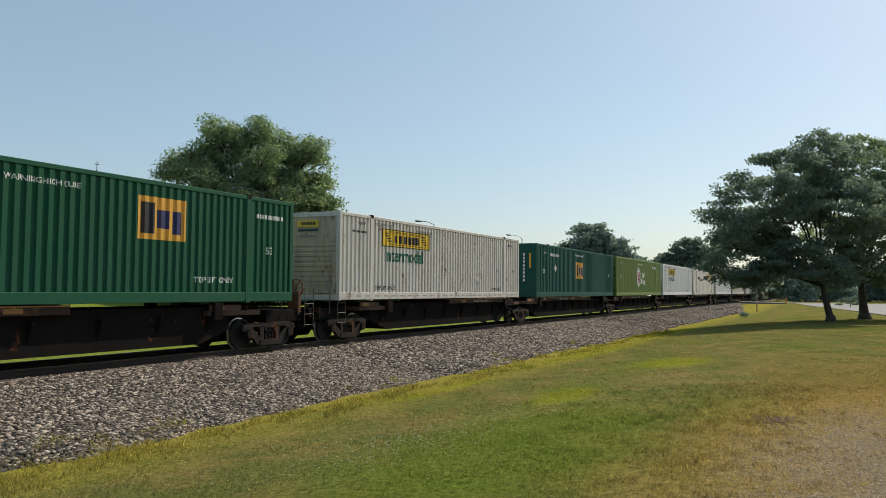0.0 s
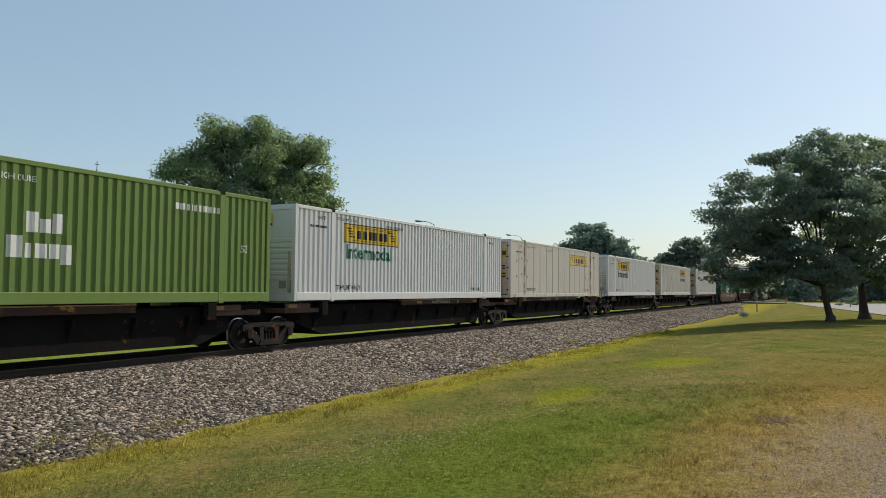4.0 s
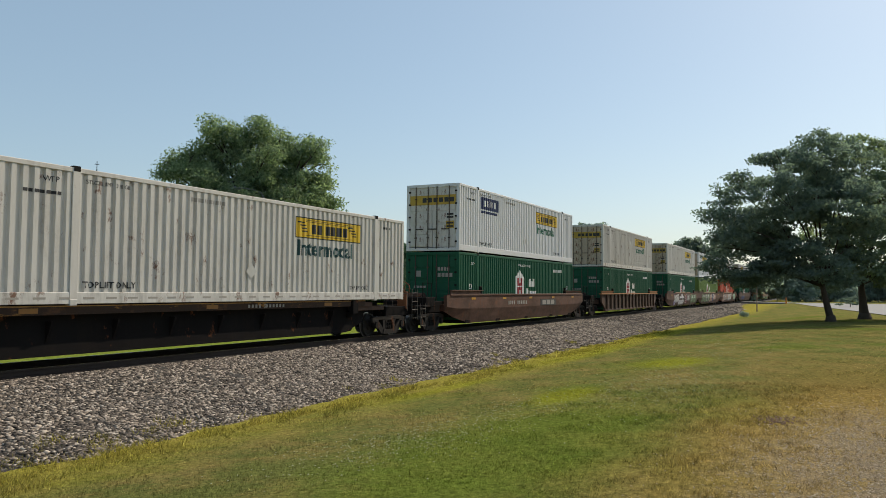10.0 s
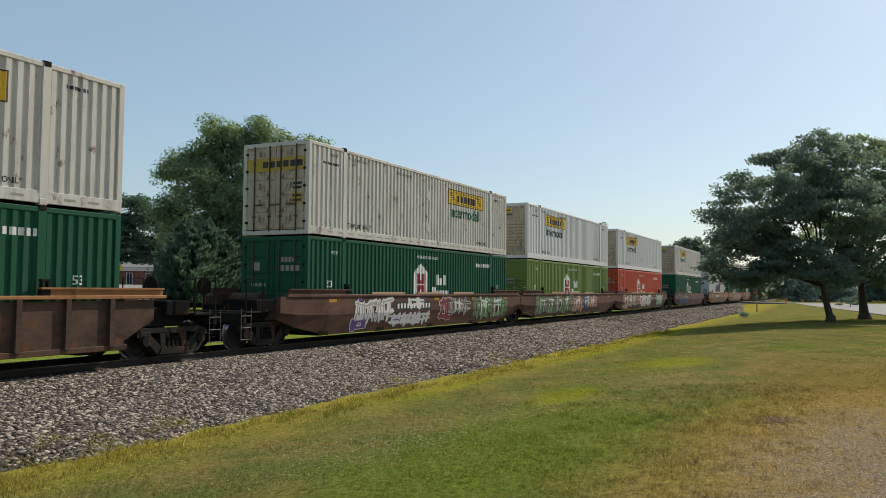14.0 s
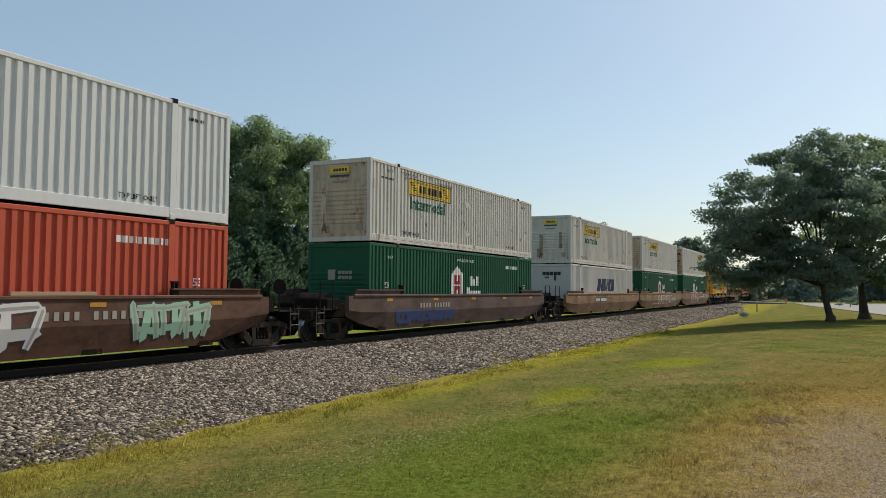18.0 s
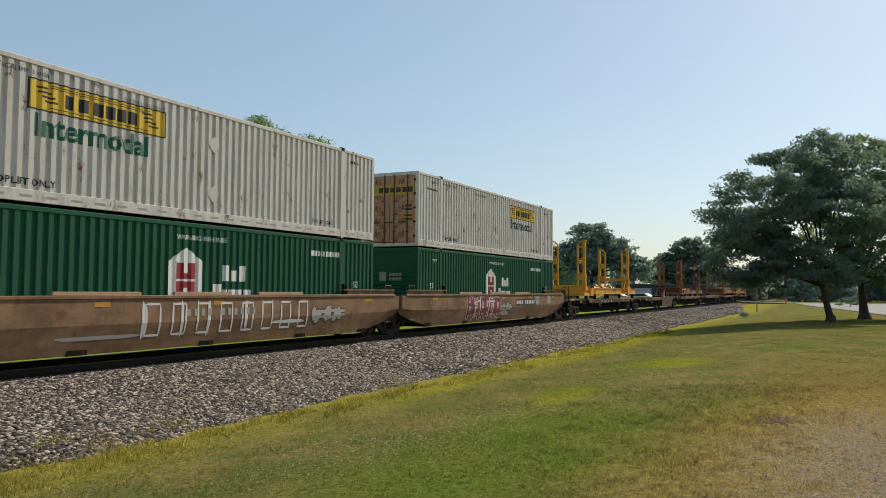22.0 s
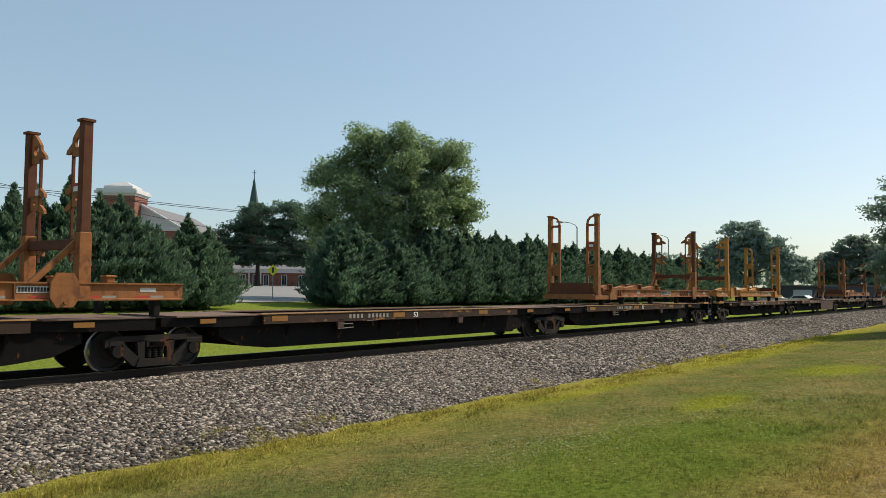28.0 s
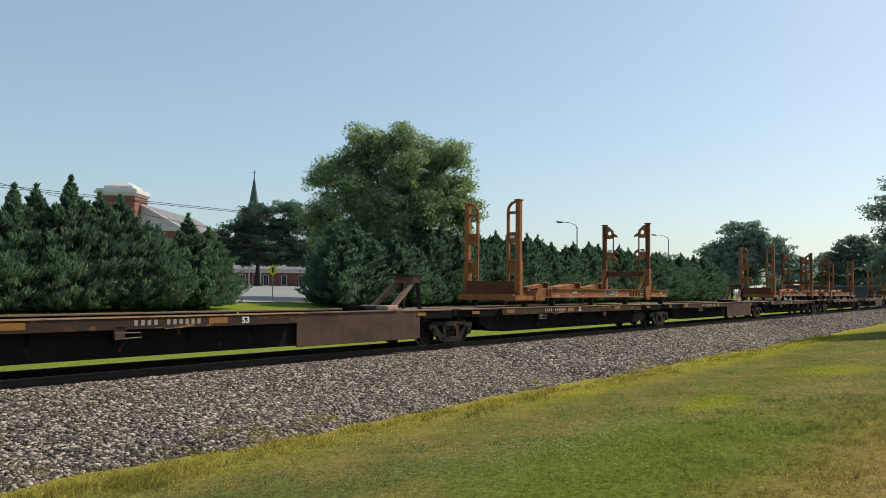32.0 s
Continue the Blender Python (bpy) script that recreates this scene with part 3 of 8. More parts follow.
# Greens lifted towards grey-blue: the haze of distance is put into these colours.
LEAF = leaf_material("broad_green_leaves", (0.122, 0.168, 0.165), (0.200, 0.250, 0.210), (1.4, 1.5, 1.05))
# Paler copy of LEAF: sunlight through the crown is put into its colour.
LEAF_SUN = leaf_material("sunlit_yellowish_green_leaves", (0.145, 0.19, 0.16), (0.27, 0.32, 0.21), (1.55, 1.65, 1.0))
LEAF_GREY = leaf_material("silvery_green_leaves", (0.120, 0.172, 0.115), (0.325, 0.385, 0.240), (1.4, 1.55, 1.0))
LEAF_HAZE = leaf_material("haze_tinted_maple_leaves", (0.19, 0.245, 0.245), (0.30, 0.36, 0.325), (1.4, 1.5, 1.2))
NEEDLE = leaf_material("dark_cypress_foliage", (0.086, 0.135, 0.104), (0.138, 0.198, 0.145), (1.2, 1.4, 1.0))
HEDGE = leaf_material("haze_tinted_cypress_foliage", (0.067, 0.110, 0.087), (0.098, 0.151, 0.113), (1.3, 1.45, 1.1))
WOODY = leaf_material("haze_tinted_woodland_foliage", (0.13, 0.17, 0.15), (0.24, 0.285, 0.23), (1.2, 1.3, 1.1))
BARK = plain("dark_furrowed_bark", (0.085, 0.065, 0.05), 0.95, 0.0, 0.5, 5.0)


def leaves(points, out, size, g, long=1.0, flat=0.3):
    """Diamond leaves at the points, facing roughly along out."""
    n = len(points)
    a = out + g.normal(0, 1.0, (n, 3)) * flat
    a /= np.linalg.norm(a, axis=1, keepdims=True) + 1e-9
    u = np.cross(a, g.normal(size=(n, 3)))
    u /= np.linalg.norm(u, axis=1, keepdims=True) + 1e-9
    w = np.cross(a, u)
    s = size * g.uniform(0.6, 1.35, (n, 1))
    v = np.stack([points - u * s * long, points + w * s * 0.55, points + u * s * long, points - w * s * 0.55], 1)
    return v.reshape(-1, 3), np.arange(4 * n).reshape(n, 4)


def blob_points(blobs, n, g, clump=0.55):
    """Points in tufts over the skins of a set of ellipsoids, with holes between the tufts."""
    vol = np.array([b[3] * b[4] * b[5] for b in blobs]) ** 0.7
    pick = g.choice(len(blobs), n, p=vol / vol.sum())
    B = np.array(blobs)[pick]
    d = np.zeros((n, 3))
    for k in range(len(blobs)):
        m = np.where(pick == k)[0]
        centres = g.normal(size=(max(10, int(15 * vol[k] ** 0.8)), 3))
        centres /= np.linalg.norm(centres, axis=1, keepdims=True)
        centres[:, 2] = np.where(centres[:, 2] < -0.75, -centres[:, 2], centres[:, 2])
        centres *= g.uniform(0.5, 1.05, (len(centres), 1))
        rad = clump / max(B[m][0][3], 1e-3) if len(m) else 1
        c = centres[g.integers(0, len(centres), len(m))]
        e = g.normal(size=(len(m), 3))
        e /= np.linalg.norm(e, axis=1, keepdims=True)
        d[m] = c + e * rad * g.uniform(0, 1, (len(m), 1)) ** 0.5 * np.array([1, 1, 0.6])
    p = B[:, :3] + d * B[:, 3:6]
    out = d / (np.linalg.norm(d, axis=1, keepdims=True) + 1e-9)
    out[:, 2] += 0.5
    return p, out


def broad_tree(label, blobs, trunk, count, size, material, seed, at, clump=0.8, group="", limbs=True, lean=(0, 0), category="tree", clumps=0, core=False):
    """A tapered trunk, limbs to each mass of the crown, and a crown of leaf tufts."""
    g = np.random.default_rng(seed)
    tree = thing("tree", label, category, group, at=at)
    wood = Geo()
    h, r = trunk
    top = Vector((lean[0], lean[1], h))
    wood.tube([(0, 0, -0.4), (0, 0, 0.15), top * 0.35, top * 0.7, top], r * 1.25, 9, r * 0.55)
    wood.loft([[(math.cos(q) * k, math.sin(q) * k, z) for q in (j * math.pi / 5 for j in range(10))] for k, z in ((r * 2.0, -0.25), (r * 1.55, 0.05), (r * 1.2, 0.4))])
    if limbs:
        for b in blobs:
            c = Vector(b[:3])
            start = top * random.Random(seed).uniform(0.75, 1.0)
            mid = start.lerp(c, 0.5) + Vector((0, 0, 0.12 * (c - start).length))
            wood.tube([start, mid, c], r * 0.34, 6, r * 0.06)
            for k in range(5):
                d = Vector(g.normal(size=3)).normalized()
                tip = c + Vector((d.x * b[3], d.y * b[4], abs(d.z) * b[5])) * 0.85
                wood.tube([mid.lerp(c, 0.6), c.lerp(tip, 0.5), tip], r * 0.13, 4, r * 0.03)
    part("trunk", wood, BARK, tree, smooth=True)
    if clumps:
        # break every mass of the crown into smaller, uneven sprays
        small = []
        for b in blobs:
            for k in range(clumps):
                d = g.normal(size=3)
                d /= np.linalg.norm(d)
                reach, r_ = g.uniform(0.45, 0.85), g.uniform(0.36, 0.60)
                small.append((b[0] + d[0] * b[3] * reach, b[1] + d[1] * b[4] * reach, b[2] + d[2] * b[5] * reach, b[3] * r_, b[4] * r_, b[5] * r_ * 0.75))
        blobs = small + [(*b[:3], *(q * 0.8 for q in b[3:])) for b in blobs] if core else small
    p, out = blob_points(blobs, count, g, clump)
    v, f = leaves(p, out, size, g, 1.0, 0.9)
    part("crown", quick_mesh("crown", v, f, material), material, tree)
    return tree


def conifer_mesh(height, radius, count, seed, fine, material, top=(0.68, 0.32)):
    """A ragged cone of upswept feathery sprays."""
    g = np.random.default_rng(seed)
    nb = 330
    bh = g.uniform(0.0, 1.0, nb) ** 1.15
    ba = g.uniform(0, 2 * np.pi, nb)
    prof = np.interp(bh, [0, 0.05, 0.16, 0.45, 0.75, 1.0], [0.72, 0.95, 1.0, *top, 0.03])
    lobes = 1 + 0.16 * np.sin(3 * ba + seed) + 0.10 * np.sin(5 * ba + 9 * bh)
    br = radius * prof * lobes * g.uniform(0.74, 1.16, nb)
    k = g.integers(0, nb, count)
    t = g.uniform(0.15, 1.0, count) ** 0.55
    wide = 0.10 + 0.22 * (1 - t)
    wob = g.normal(0, 1.0, (count, 3)) * (wide * (0.25 + 0.75 * prof[k]) * radius * 0.42)[:, None] * np.array([1, 1, 0.7])
    r = br[k] * t
    rise = 0.22 + 0.5 * bh[k]
    up = bh[k] * height * 0.94 + rise * br[k] * t ** 1.6
    p = np.stack([r * np.cos(ba[k]), r * np.sin(ba[k]), up], -1) + wob
    spire = g.random(count) < 0.006
    p[spire] = np.stack([g.normal(0, 0.05, spire.sum()), g.normal(0, 0.05, spire.sum()), height * g.uniform(0.86, 1.01, spire.sum())], -1)
    p[:, 2] = np.maximum(p[:, 2], 0.32 + 0.12 * np.sin(3 * ba[k]))
    out = np.stack([np.cos(ba[k]), np.sin(ba[k]), 0.25 + 0.5 * bh[k]], -1)
    # each spray sweeps up and outward and shows its flat side to the light
    a = 0.55 * out + np.array([0, 0, 0.9]) + g.normal(0, 0.42, (count, 3))
    a /= np.linalg.norm(a, axis=1, keepdims=True)
    w = np.cross(a, out + g.normal(0, 0.45, (count, 3)))
    w /= np.linalg.norm(w, axis=1, keepdims=True) + 1e-9
    s = fine * g.uniform(0.6, 1.5, (count, 1))
    v = np.stack([p - a * s, p + w * s * 0.27, p + a * s * 1.15, p - w * s * 0.27], 1).reshape(-1, 3)
    return quick_mesh("foliage", v, np.arange(4 * count).reshape(count, 4), material)


def conifer_kind(height, radius, count, seed, label, fine=0.12, material=None):
    tree = thing("conifer", label, "conifer", "row of cypress trees beyond the track")
    wood = Geo()
    wood.tube([(0, 0, -0.4), (0, 0, height * 0.5), (0, 0, height * 0.95)], 0.14, 7, 0.02)
    part("trunk", wood, BARK, tree)
    part("foliage", conifer_mesh(height, radius, count, seed, fine, material or NEEDLE, (0.78, 0.40) if material else (0.68, 0.32)), material or NEEDLE, tree)
    return tree


def on_land(x, y, turn=0.0, scale=1.0, sink=0.0):
    return pose(x, y, float(land(x, y)) - sink, 0, 0, turn)


tall = conifer_kind(6.4, 2.15, 30000, 21, "tall pointed dark green cypress", 0.11)
stout = conifer_kind(5.5, 2.35, 28000, 22, "bushy dark green cypress", 0.11)
low = conifer_kind(4.7, 2.15, 24000, 23, "short bushy green cypress", 0.11)
hedge = conifer_kind(6.9, 2.3, 13000, 24, "dense dark green cypress in a close row", 0.16, HEDGE)
g = random.Random(5)
spots = [(tall, 18.35, 20.0, 0.98), (tall, 15.9, 20.2, 0.88), (tall, 17.0, 20.5, 0.90), (stout, 13.2, 20.0, 0.95), (stout, 19.96, 20.3, 1.04), (low, 22.3, 19.9, 0.95), (low, 23.2, 20.4, 0.92),
         (tall, 24.8, 20.1, 0.79), (low, 26.2, 20.2, 0.94), (stout, 21.1, 20.4, 1.04), (stout, 14.4, 21.1, 0.95), (low, 21.2, 20.9, 1.0), (stout, 10.6, 20.2, 0.95), (stout, 8.2, 20.3, 0.95), (low, 25.5, 21.0, 0.8)]
x = 36.3
while x < 112:
    spots.append((hedge, x, 20 + g.uniform(-0.5, 0.6), g.uniform(0.68, 0.90) if x > 47 else g.uniform(0.60, 0.80)))
    if g.random() < 0.85:
        spots.append((hedge, x + g.uniform(0.3, 1.7), 22.0 + g.uniform(-0.5, 0.6), g.uniform(0.70, 0.88) if x > 47 else g.uniform(0.66, 0.84)))
    x += g.uniform(1.2, 2.4)
first = set()
for kind, x, y, high in spots:
    m = on_land(x, y, g.uniform(0, 360))
    if kind in first:
        made = copy_thing(kind, m)
    else:
        first.add(kind)
        made = kind
        made.matrix_basis = m
    wide = g.uniform(0.92, 1.1)
    made.scale = (wide, wide, high)


def seen(rows, right, away):
    """Crown masses given by their place across, away, and up, and a radius."""
    return [(u * right[0] + d * away[0], u * right[1] + d * away[1], z, r, r, r * k) for u, d, z, r, k in rows]


broad_tree("large broad-crowned silvery green tree behind the cypress row",
           seen([(-1.0, 0, 12.0, 2.2, 1.1), (-4.3, 0, 10.1, 2.0, 1.1), (2.8, 1, 12.1, 2.3, 1.0), (5.2, 0, 10.9, 2.4, 1.0), (0.9, 0.5, 12.3, 2.0, 1.0), (6.9, -0.5, 7.0, 1.5, 0.9), (-5.2, 0.5, 6.8, 1.7, 1.1), (0, 0, 9.0, 3.2, 1.0), (4.2, -1.5, 8.0, 2.6, 1.0),
                 (-3.2, -1.5, 8.6, 2.5, 1.0), (0, -2, 6.0, 3.2, 1.0), (5.2, 1.0, 5.4, 2.6, 1.0), (-4.2, 0, 4.6, 2.2, 1.0), (1.5, -2.4, 10.2, 1.8, 1.0), (6.4, 0.4, 8.9, 1.5, 1.0), (-2.9, 0.6, 11.0, 1.6, 1.0), (2.6, -2.5, 5.6, 2.6, 1.0), (-2.4, -2.4, 5.0, 2.5, 1.0), (3.6, 0.8, 8.4, 2.4, 1.0), (1.2, -2.6, 3.2, 2.6, 0.9), (5.0, -1.4, 3.4, 2.2, 0.9)],
                (0.604, -0.797), (0.797, 0.604)),
           (5.0, 0.5), 135000, 0.112, LEAF_GREY, 31, on_land(48.0, 26.6), 0.8, clumps=7, core=True)
broad_tree("spreading shade tree with drooping boughs beside the road",
           seen([(-6.6, 0, 4.6, 1.7, 0.9), (-6.9, -1, 6.2, 1.5, 0.9), (-5.3, 1, 8.2, 1.8, 0.9), (-3.4, -1, 9.8, 1.9, 0.75), (-0.8, 0, 10.3, 2.2, 0.7), (2.0, 1.5, 10.2, 2.0, 0.8), (-3.0, 2, 6.4, 2.9, 0.9), (-3.8, -2.5, 7.4, 2.3, 0.9),
                 (-4.9, -1, 3.5, 1.9, 0.75), (-2.2, -2.0, 3.9, 2.2, 0.75), (-1.8, 3, 4.0, 2.4, 0.7), (0.4, -2.2, 6.6, 2.6, 0.9), (0.6, 2.5, 8.0, 2.6, 0.9), (1.4, 0, 5.0, 2.2, 0.8), (-1.2, 0, 8.0, 2.5, 0.9), (-5.4, 2, 5.4, 2.0, 0.9), (-6.2, 1.5, 3.2, 1.3, 0.7), (-3.6, -1, 2.9, 1.8, 0.55), (-1.0, -2.5, 2.9, 1.8, 0.55), (-5.6, 0, 2.8, 1.4, 0.55), (0.8, 1.5, 3.0, 1.8, 0.6)],
                (0.45, -0.89), (0.89, 0.45)),
           (2.8, 0.22), 78000, 0.10, LEAF, 32, on_land(54.6, -15.4), 0.6, "shade trees by the road", True, (-0.45, 0.55), clumps=7)
broad_tree("spreading shade tree with a flared trunk foot",
           seen([(0, 0, 11.0, 2.3, 0.8), (-2.6, 1, 10.2, 2.0, 0.8), (2.6, -1, 10.6, 2.4, 0.8), (5.0, 0, 9.0, 2.6, 0.9), (0.5, -2.5, 8.2, 2.6, 0.9), (-2.4, 2, 7.0, 2.6, 0.9), (2.5, 2, 7.2, 2.8, 0.9), (0.5, -1, 5.0, 2.6, 0.8), (4.4, -1.5, 5.4, 2.8, 0.9),
                 (6.6, 1, 6.6, 2.6, 0.9), (-1.8, -2, 4.4, 2.0, 0.7), (2.4, -2.4, 3.6, 2.2, 0.7), (5.4, 0.5, 3.4, 2.2, 0.7), (0.0, -2.0, 3.0, 2.0, 0.6), (3.0, 0.0, 2.9, 2.0, 0.6)],
                (0.45, -0.89), (0.89, 0.45)),
           (2.6, 0.30), 66000, 0.105, LEAF_SUN, 33, on_land(59.5, -17.4), 0.6, "shade trees by the road", True, (0.2, 0.2), clumps=7)
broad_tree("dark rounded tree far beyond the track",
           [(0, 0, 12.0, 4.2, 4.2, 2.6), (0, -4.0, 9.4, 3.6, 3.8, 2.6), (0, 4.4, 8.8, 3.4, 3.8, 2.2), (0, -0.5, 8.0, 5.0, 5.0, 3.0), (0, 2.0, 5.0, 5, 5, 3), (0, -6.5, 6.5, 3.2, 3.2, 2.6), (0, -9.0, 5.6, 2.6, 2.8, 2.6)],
           (5, 0.5), 22000, 0.32, LEAF_HAZE, 34, on_land(144, 25.5), 1.1)
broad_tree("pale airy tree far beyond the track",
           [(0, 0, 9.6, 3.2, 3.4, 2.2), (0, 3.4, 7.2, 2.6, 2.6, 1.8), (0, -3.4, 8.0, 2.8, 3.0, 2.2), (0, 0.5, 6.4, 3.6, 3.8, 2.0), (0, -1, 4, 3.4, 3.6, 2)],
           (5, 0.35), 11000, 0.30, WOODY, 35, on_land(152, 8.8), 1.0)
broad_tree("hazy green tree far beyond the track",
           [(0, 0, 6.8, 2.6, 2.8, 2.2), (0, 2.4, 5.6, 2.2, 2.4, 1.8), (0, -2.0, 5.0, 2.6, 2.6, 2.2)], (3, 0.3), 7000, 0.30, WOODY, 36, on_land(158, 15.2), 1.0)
broad_tree("dark leafy tree before the steeple",
           [(0, 0, 9.5, 3.6, 3.6, 2.8), (3.0, -2.6, 10.4, 3.2, 3.2, 2.4), (-2.6, 2.2, 7.0, 3.0, 3.0, 2.6), (1, -1, 6.0, 4.6, 4.6, 3.0), (5.0, -4.4, 7.6, 3.4, 3.4, 3.4), (0, 0, 4.4, 3.8, 3.8, 2.0), (3.4, -2.8, 4.4, 3.6, 3.6, 2.0), (5.4, -4.6, 4.6, 3.0, 3.0, 2.2), (-2.6, 2.4, 4.4, 2.6, 2.6, 2.0)],
           (4, 0.4), 46000, 0.18, HEDGE, 37, on_land(76, 76.5), 1.0)


# distant woods, hedges and bushes, with haze tinted into their leaf colours
def woods(name, places, size, per, material, seed, label):
    g = np.random.default_rng(seed)
    pieces = []
    for x, y, r, h in places:
        z = float(land(x, y))
        blobs = [(x + g.normal() * r * 0.5, y + g.normal() * r * 0.5, z + h * q, r * g.uniform(0.5, 0.8), r * g.uniform(0.5, 0.8), h * g.uniform(0.2, 0.3)) for q in (0.22, 0.45, 0.55, 0.78)]
        p, out = blob_points(blobs, per, g, 1.2)
        pieces.append(leaves(p, out, size, g, 1.0, 0.9))
    v, f = join_arrays(pieces)
    return single(name, quick_mesh(name, v, f, material), material, label, "woods", kind="stuff")


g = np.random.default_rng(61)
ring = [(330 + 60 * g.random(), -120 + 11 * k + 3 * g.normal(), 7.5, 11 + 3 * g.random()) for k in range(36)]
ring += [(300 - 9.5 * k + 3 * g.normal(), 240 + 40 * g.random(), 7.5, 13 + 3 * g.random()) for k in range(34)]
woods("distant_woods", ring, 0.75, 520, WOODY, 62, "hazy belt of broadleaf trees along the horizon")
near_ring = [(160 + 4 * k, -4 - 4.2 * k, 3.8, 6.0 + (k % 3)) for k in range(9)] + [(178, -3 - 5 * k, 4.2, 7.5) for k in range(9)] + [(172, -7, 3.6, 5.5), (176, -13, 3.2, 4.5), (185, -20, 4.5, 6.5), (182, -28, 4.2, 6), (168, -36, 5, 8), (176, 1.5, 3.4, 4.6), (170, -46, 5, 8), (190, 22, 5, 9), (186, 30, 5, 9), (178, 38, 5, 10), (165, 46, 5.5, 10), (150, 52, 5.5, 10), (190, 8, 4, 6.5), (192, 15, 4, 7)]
woods("far_trees", near_ring, 0.42, 1500, LEAF_HAZE, 63, "dark trees and shrubs beyond the level crossing")
broad_tree("small rounded shrub beside the ballast", [(0, 0, 0.22, 0.30, 0.30, 0.24), (0.2, 0.1, 0.2, 0.25, 0.2, 0.2)], (0.2, 0.03), 600, 0.06, LEAF_HAZE, 64, on_land(74.5, -8.3), 0.25, limbs=False, category="shrub")
broad_tree("round clipped shrub beside the road", [(0, 0, 0.6, 1.0, 1.6, 0.6)], (0.4, 0.04), 1800, 0.09, LEAF, 65, on_land(108, -17.2), 0.35, limbs=False, category="shrub")
# ---- buildings, road, lamps ----
BRICK = Nodes("red_brickwork")
bt = BRICK.node("TexBrick", Scale=1.0)
bt.inputs["Color1"].default_value, bt.inputs["Color2"].default_value, bt.inputs["Mortar"].default_value = (0.24, 0.075, 0.045, 1), (0.17, 0.05, 0.032, 1), (0.28, 0.22, 0.18, 1)
for key, val in (("Brick Width", 0.22), ("Row Height", 0.075), ("Mortar Size", 0.008)):
    bt.inputs[key].default_value = val
turned_uv = BRICK.node("Mapping")
turned_uv.inputs["Rotation"].default_value = (radians(90), 0, 0)
BRICK.link(BRICK.node("TexCoord").outputs["Object"], turned_uv.inputs["Vector"])
BRICK.link(turned_uv.outputs[0], bt.inputs["Vector"])
BRICK = BRICK.done(BRICK.mix(BRICK.mul(BRICK.noise(BRICK.coords(), 0.8, 4.0), 0.5), bt.outputs["Color"], (0.20, 0.07, 0.045)), 0.9)
TRIM = plain("white_painted_trim", (0.58, 0.58, 0.57), 0.6, 0.0, 0.08, 2.0)
ROOF = plain("grey_shingle_roof", (0.20, 0.20, 0.21), 0.9, 0.0, 0.25, 3.0)
SLATE = plain("dark_green_copper_spire", (0.035, 0.075, 0.07), 0.6, 0.0, 0.3, 1.5)
PANE = plain("dark_window_glass", (0.03, 0.04, 0.05), 0.08, 0.0, 0.1, 1.0)
SHED = plain("dark_grey_sheet_wall", (0.075, 0.08, 0.085), 0.7, 0.0, 0.25, 1.0)
GALV = plain("galvanised_steel_pole", (0.26, 0.27, 0.27), 0.5, 0.5)
CABLE = plain("black_cable", (0.02, 0.02, 0.02), 0.7)
SIGN_YELLOW = plain("bright_yellow_green_sign", (0.75, 0.70, 0.02), 0.45)


def window(parent, x, z, w, h, y=-0.0):
    fr = part("window", Geo().box(x - w / 2 - 0.1, x + w / 2 + 0.1, y - 0.06, y + 0.02, z - 0.1, z + h + 0.1), TRIM, parent, "white-framed window")
    for k in (-1, 1):
        part("pane", Geo().box(x + (k - 1) * w / 4 + 0.03, x + (k + 1) * w / 4 - 0.03, y - 0.075, y - 0.055, z, z + h), PANE, fr)
    return fr


church = thing("church", "red-brick church with white gable and a square bell tower", "church", at=pose(55.6, 79.4, 2.5, 0, 0, -52.8))
H, M = 4.7, 2.5
part("nave_wall", Geo().box(M - H, M + H, 0.6, 22, -0.6, 6.6), BRICK, church)
part("entablature", Geo().box(M - H - 0.3, M + H + 0.3, 0.35, 22.2, 6.55, 6.8).box(M - H - 0.5, M + H + 0.5, 0.2, 22.3, 6.8, 7.05), TRIM, church)
part("pediment", Geo().prism([(M - H - 0.2, 7.05), (M + H + 0.2, 7.05), (M, 9.75)], 0.5, 0.8), TRIM, church, "white boarded triangular gable")
part("gable_trim", Geo().bar((M - H - 0.6, 0.3, 7.0), (M, 0.3, 9.95), 0.5, 0.26).bar((M + H + 0.6, 0.3, 7.0), (M, 0.3, 9.95), 0.5, 0.26), TRIM, church)
roof = Geo()
roof.add([(M + q * (H + 0.7), y, z + dz) for dz in (0.0, -0.16) for y in (0.1, 22.4) for q, z in ((-1, 7.05), (0, 10.1), (1, 7.05))],
         [(0, 1, 4, 3), (1, 2, 5, 4), (6, 9, 10, 7), (7, 10, 11, 8), (0, 6, 7, 1), (1, 7, 8, 2), (3, 4, 10, 9), (4, 5, 11, 10), (0, 3, 9, 6), (2, 8, 11, 5)])
part("roof", roof, ROOF, church)
part("tower", Geo().box(-2.4, 2.4, -1.6, 2.8, -0.6, 11.0), BRICK, church, "square brick bell tower")
part("tower_band", Geo().box(-2.48, 2.48, -1.68, 2.88, 10.3, 10.45), BRICK, church)
part("cornice", Geo().box(-2.5, 2.5, -1.7, 2.9, 10.95, 11.25).box(-2.75, 2.75, -1.95, 3.15, 11.25, 11.6).box(-2.55, 2.55, -1.75, 2.95, 11.6, 11.85), TRIM, church, "white moulded cornice")
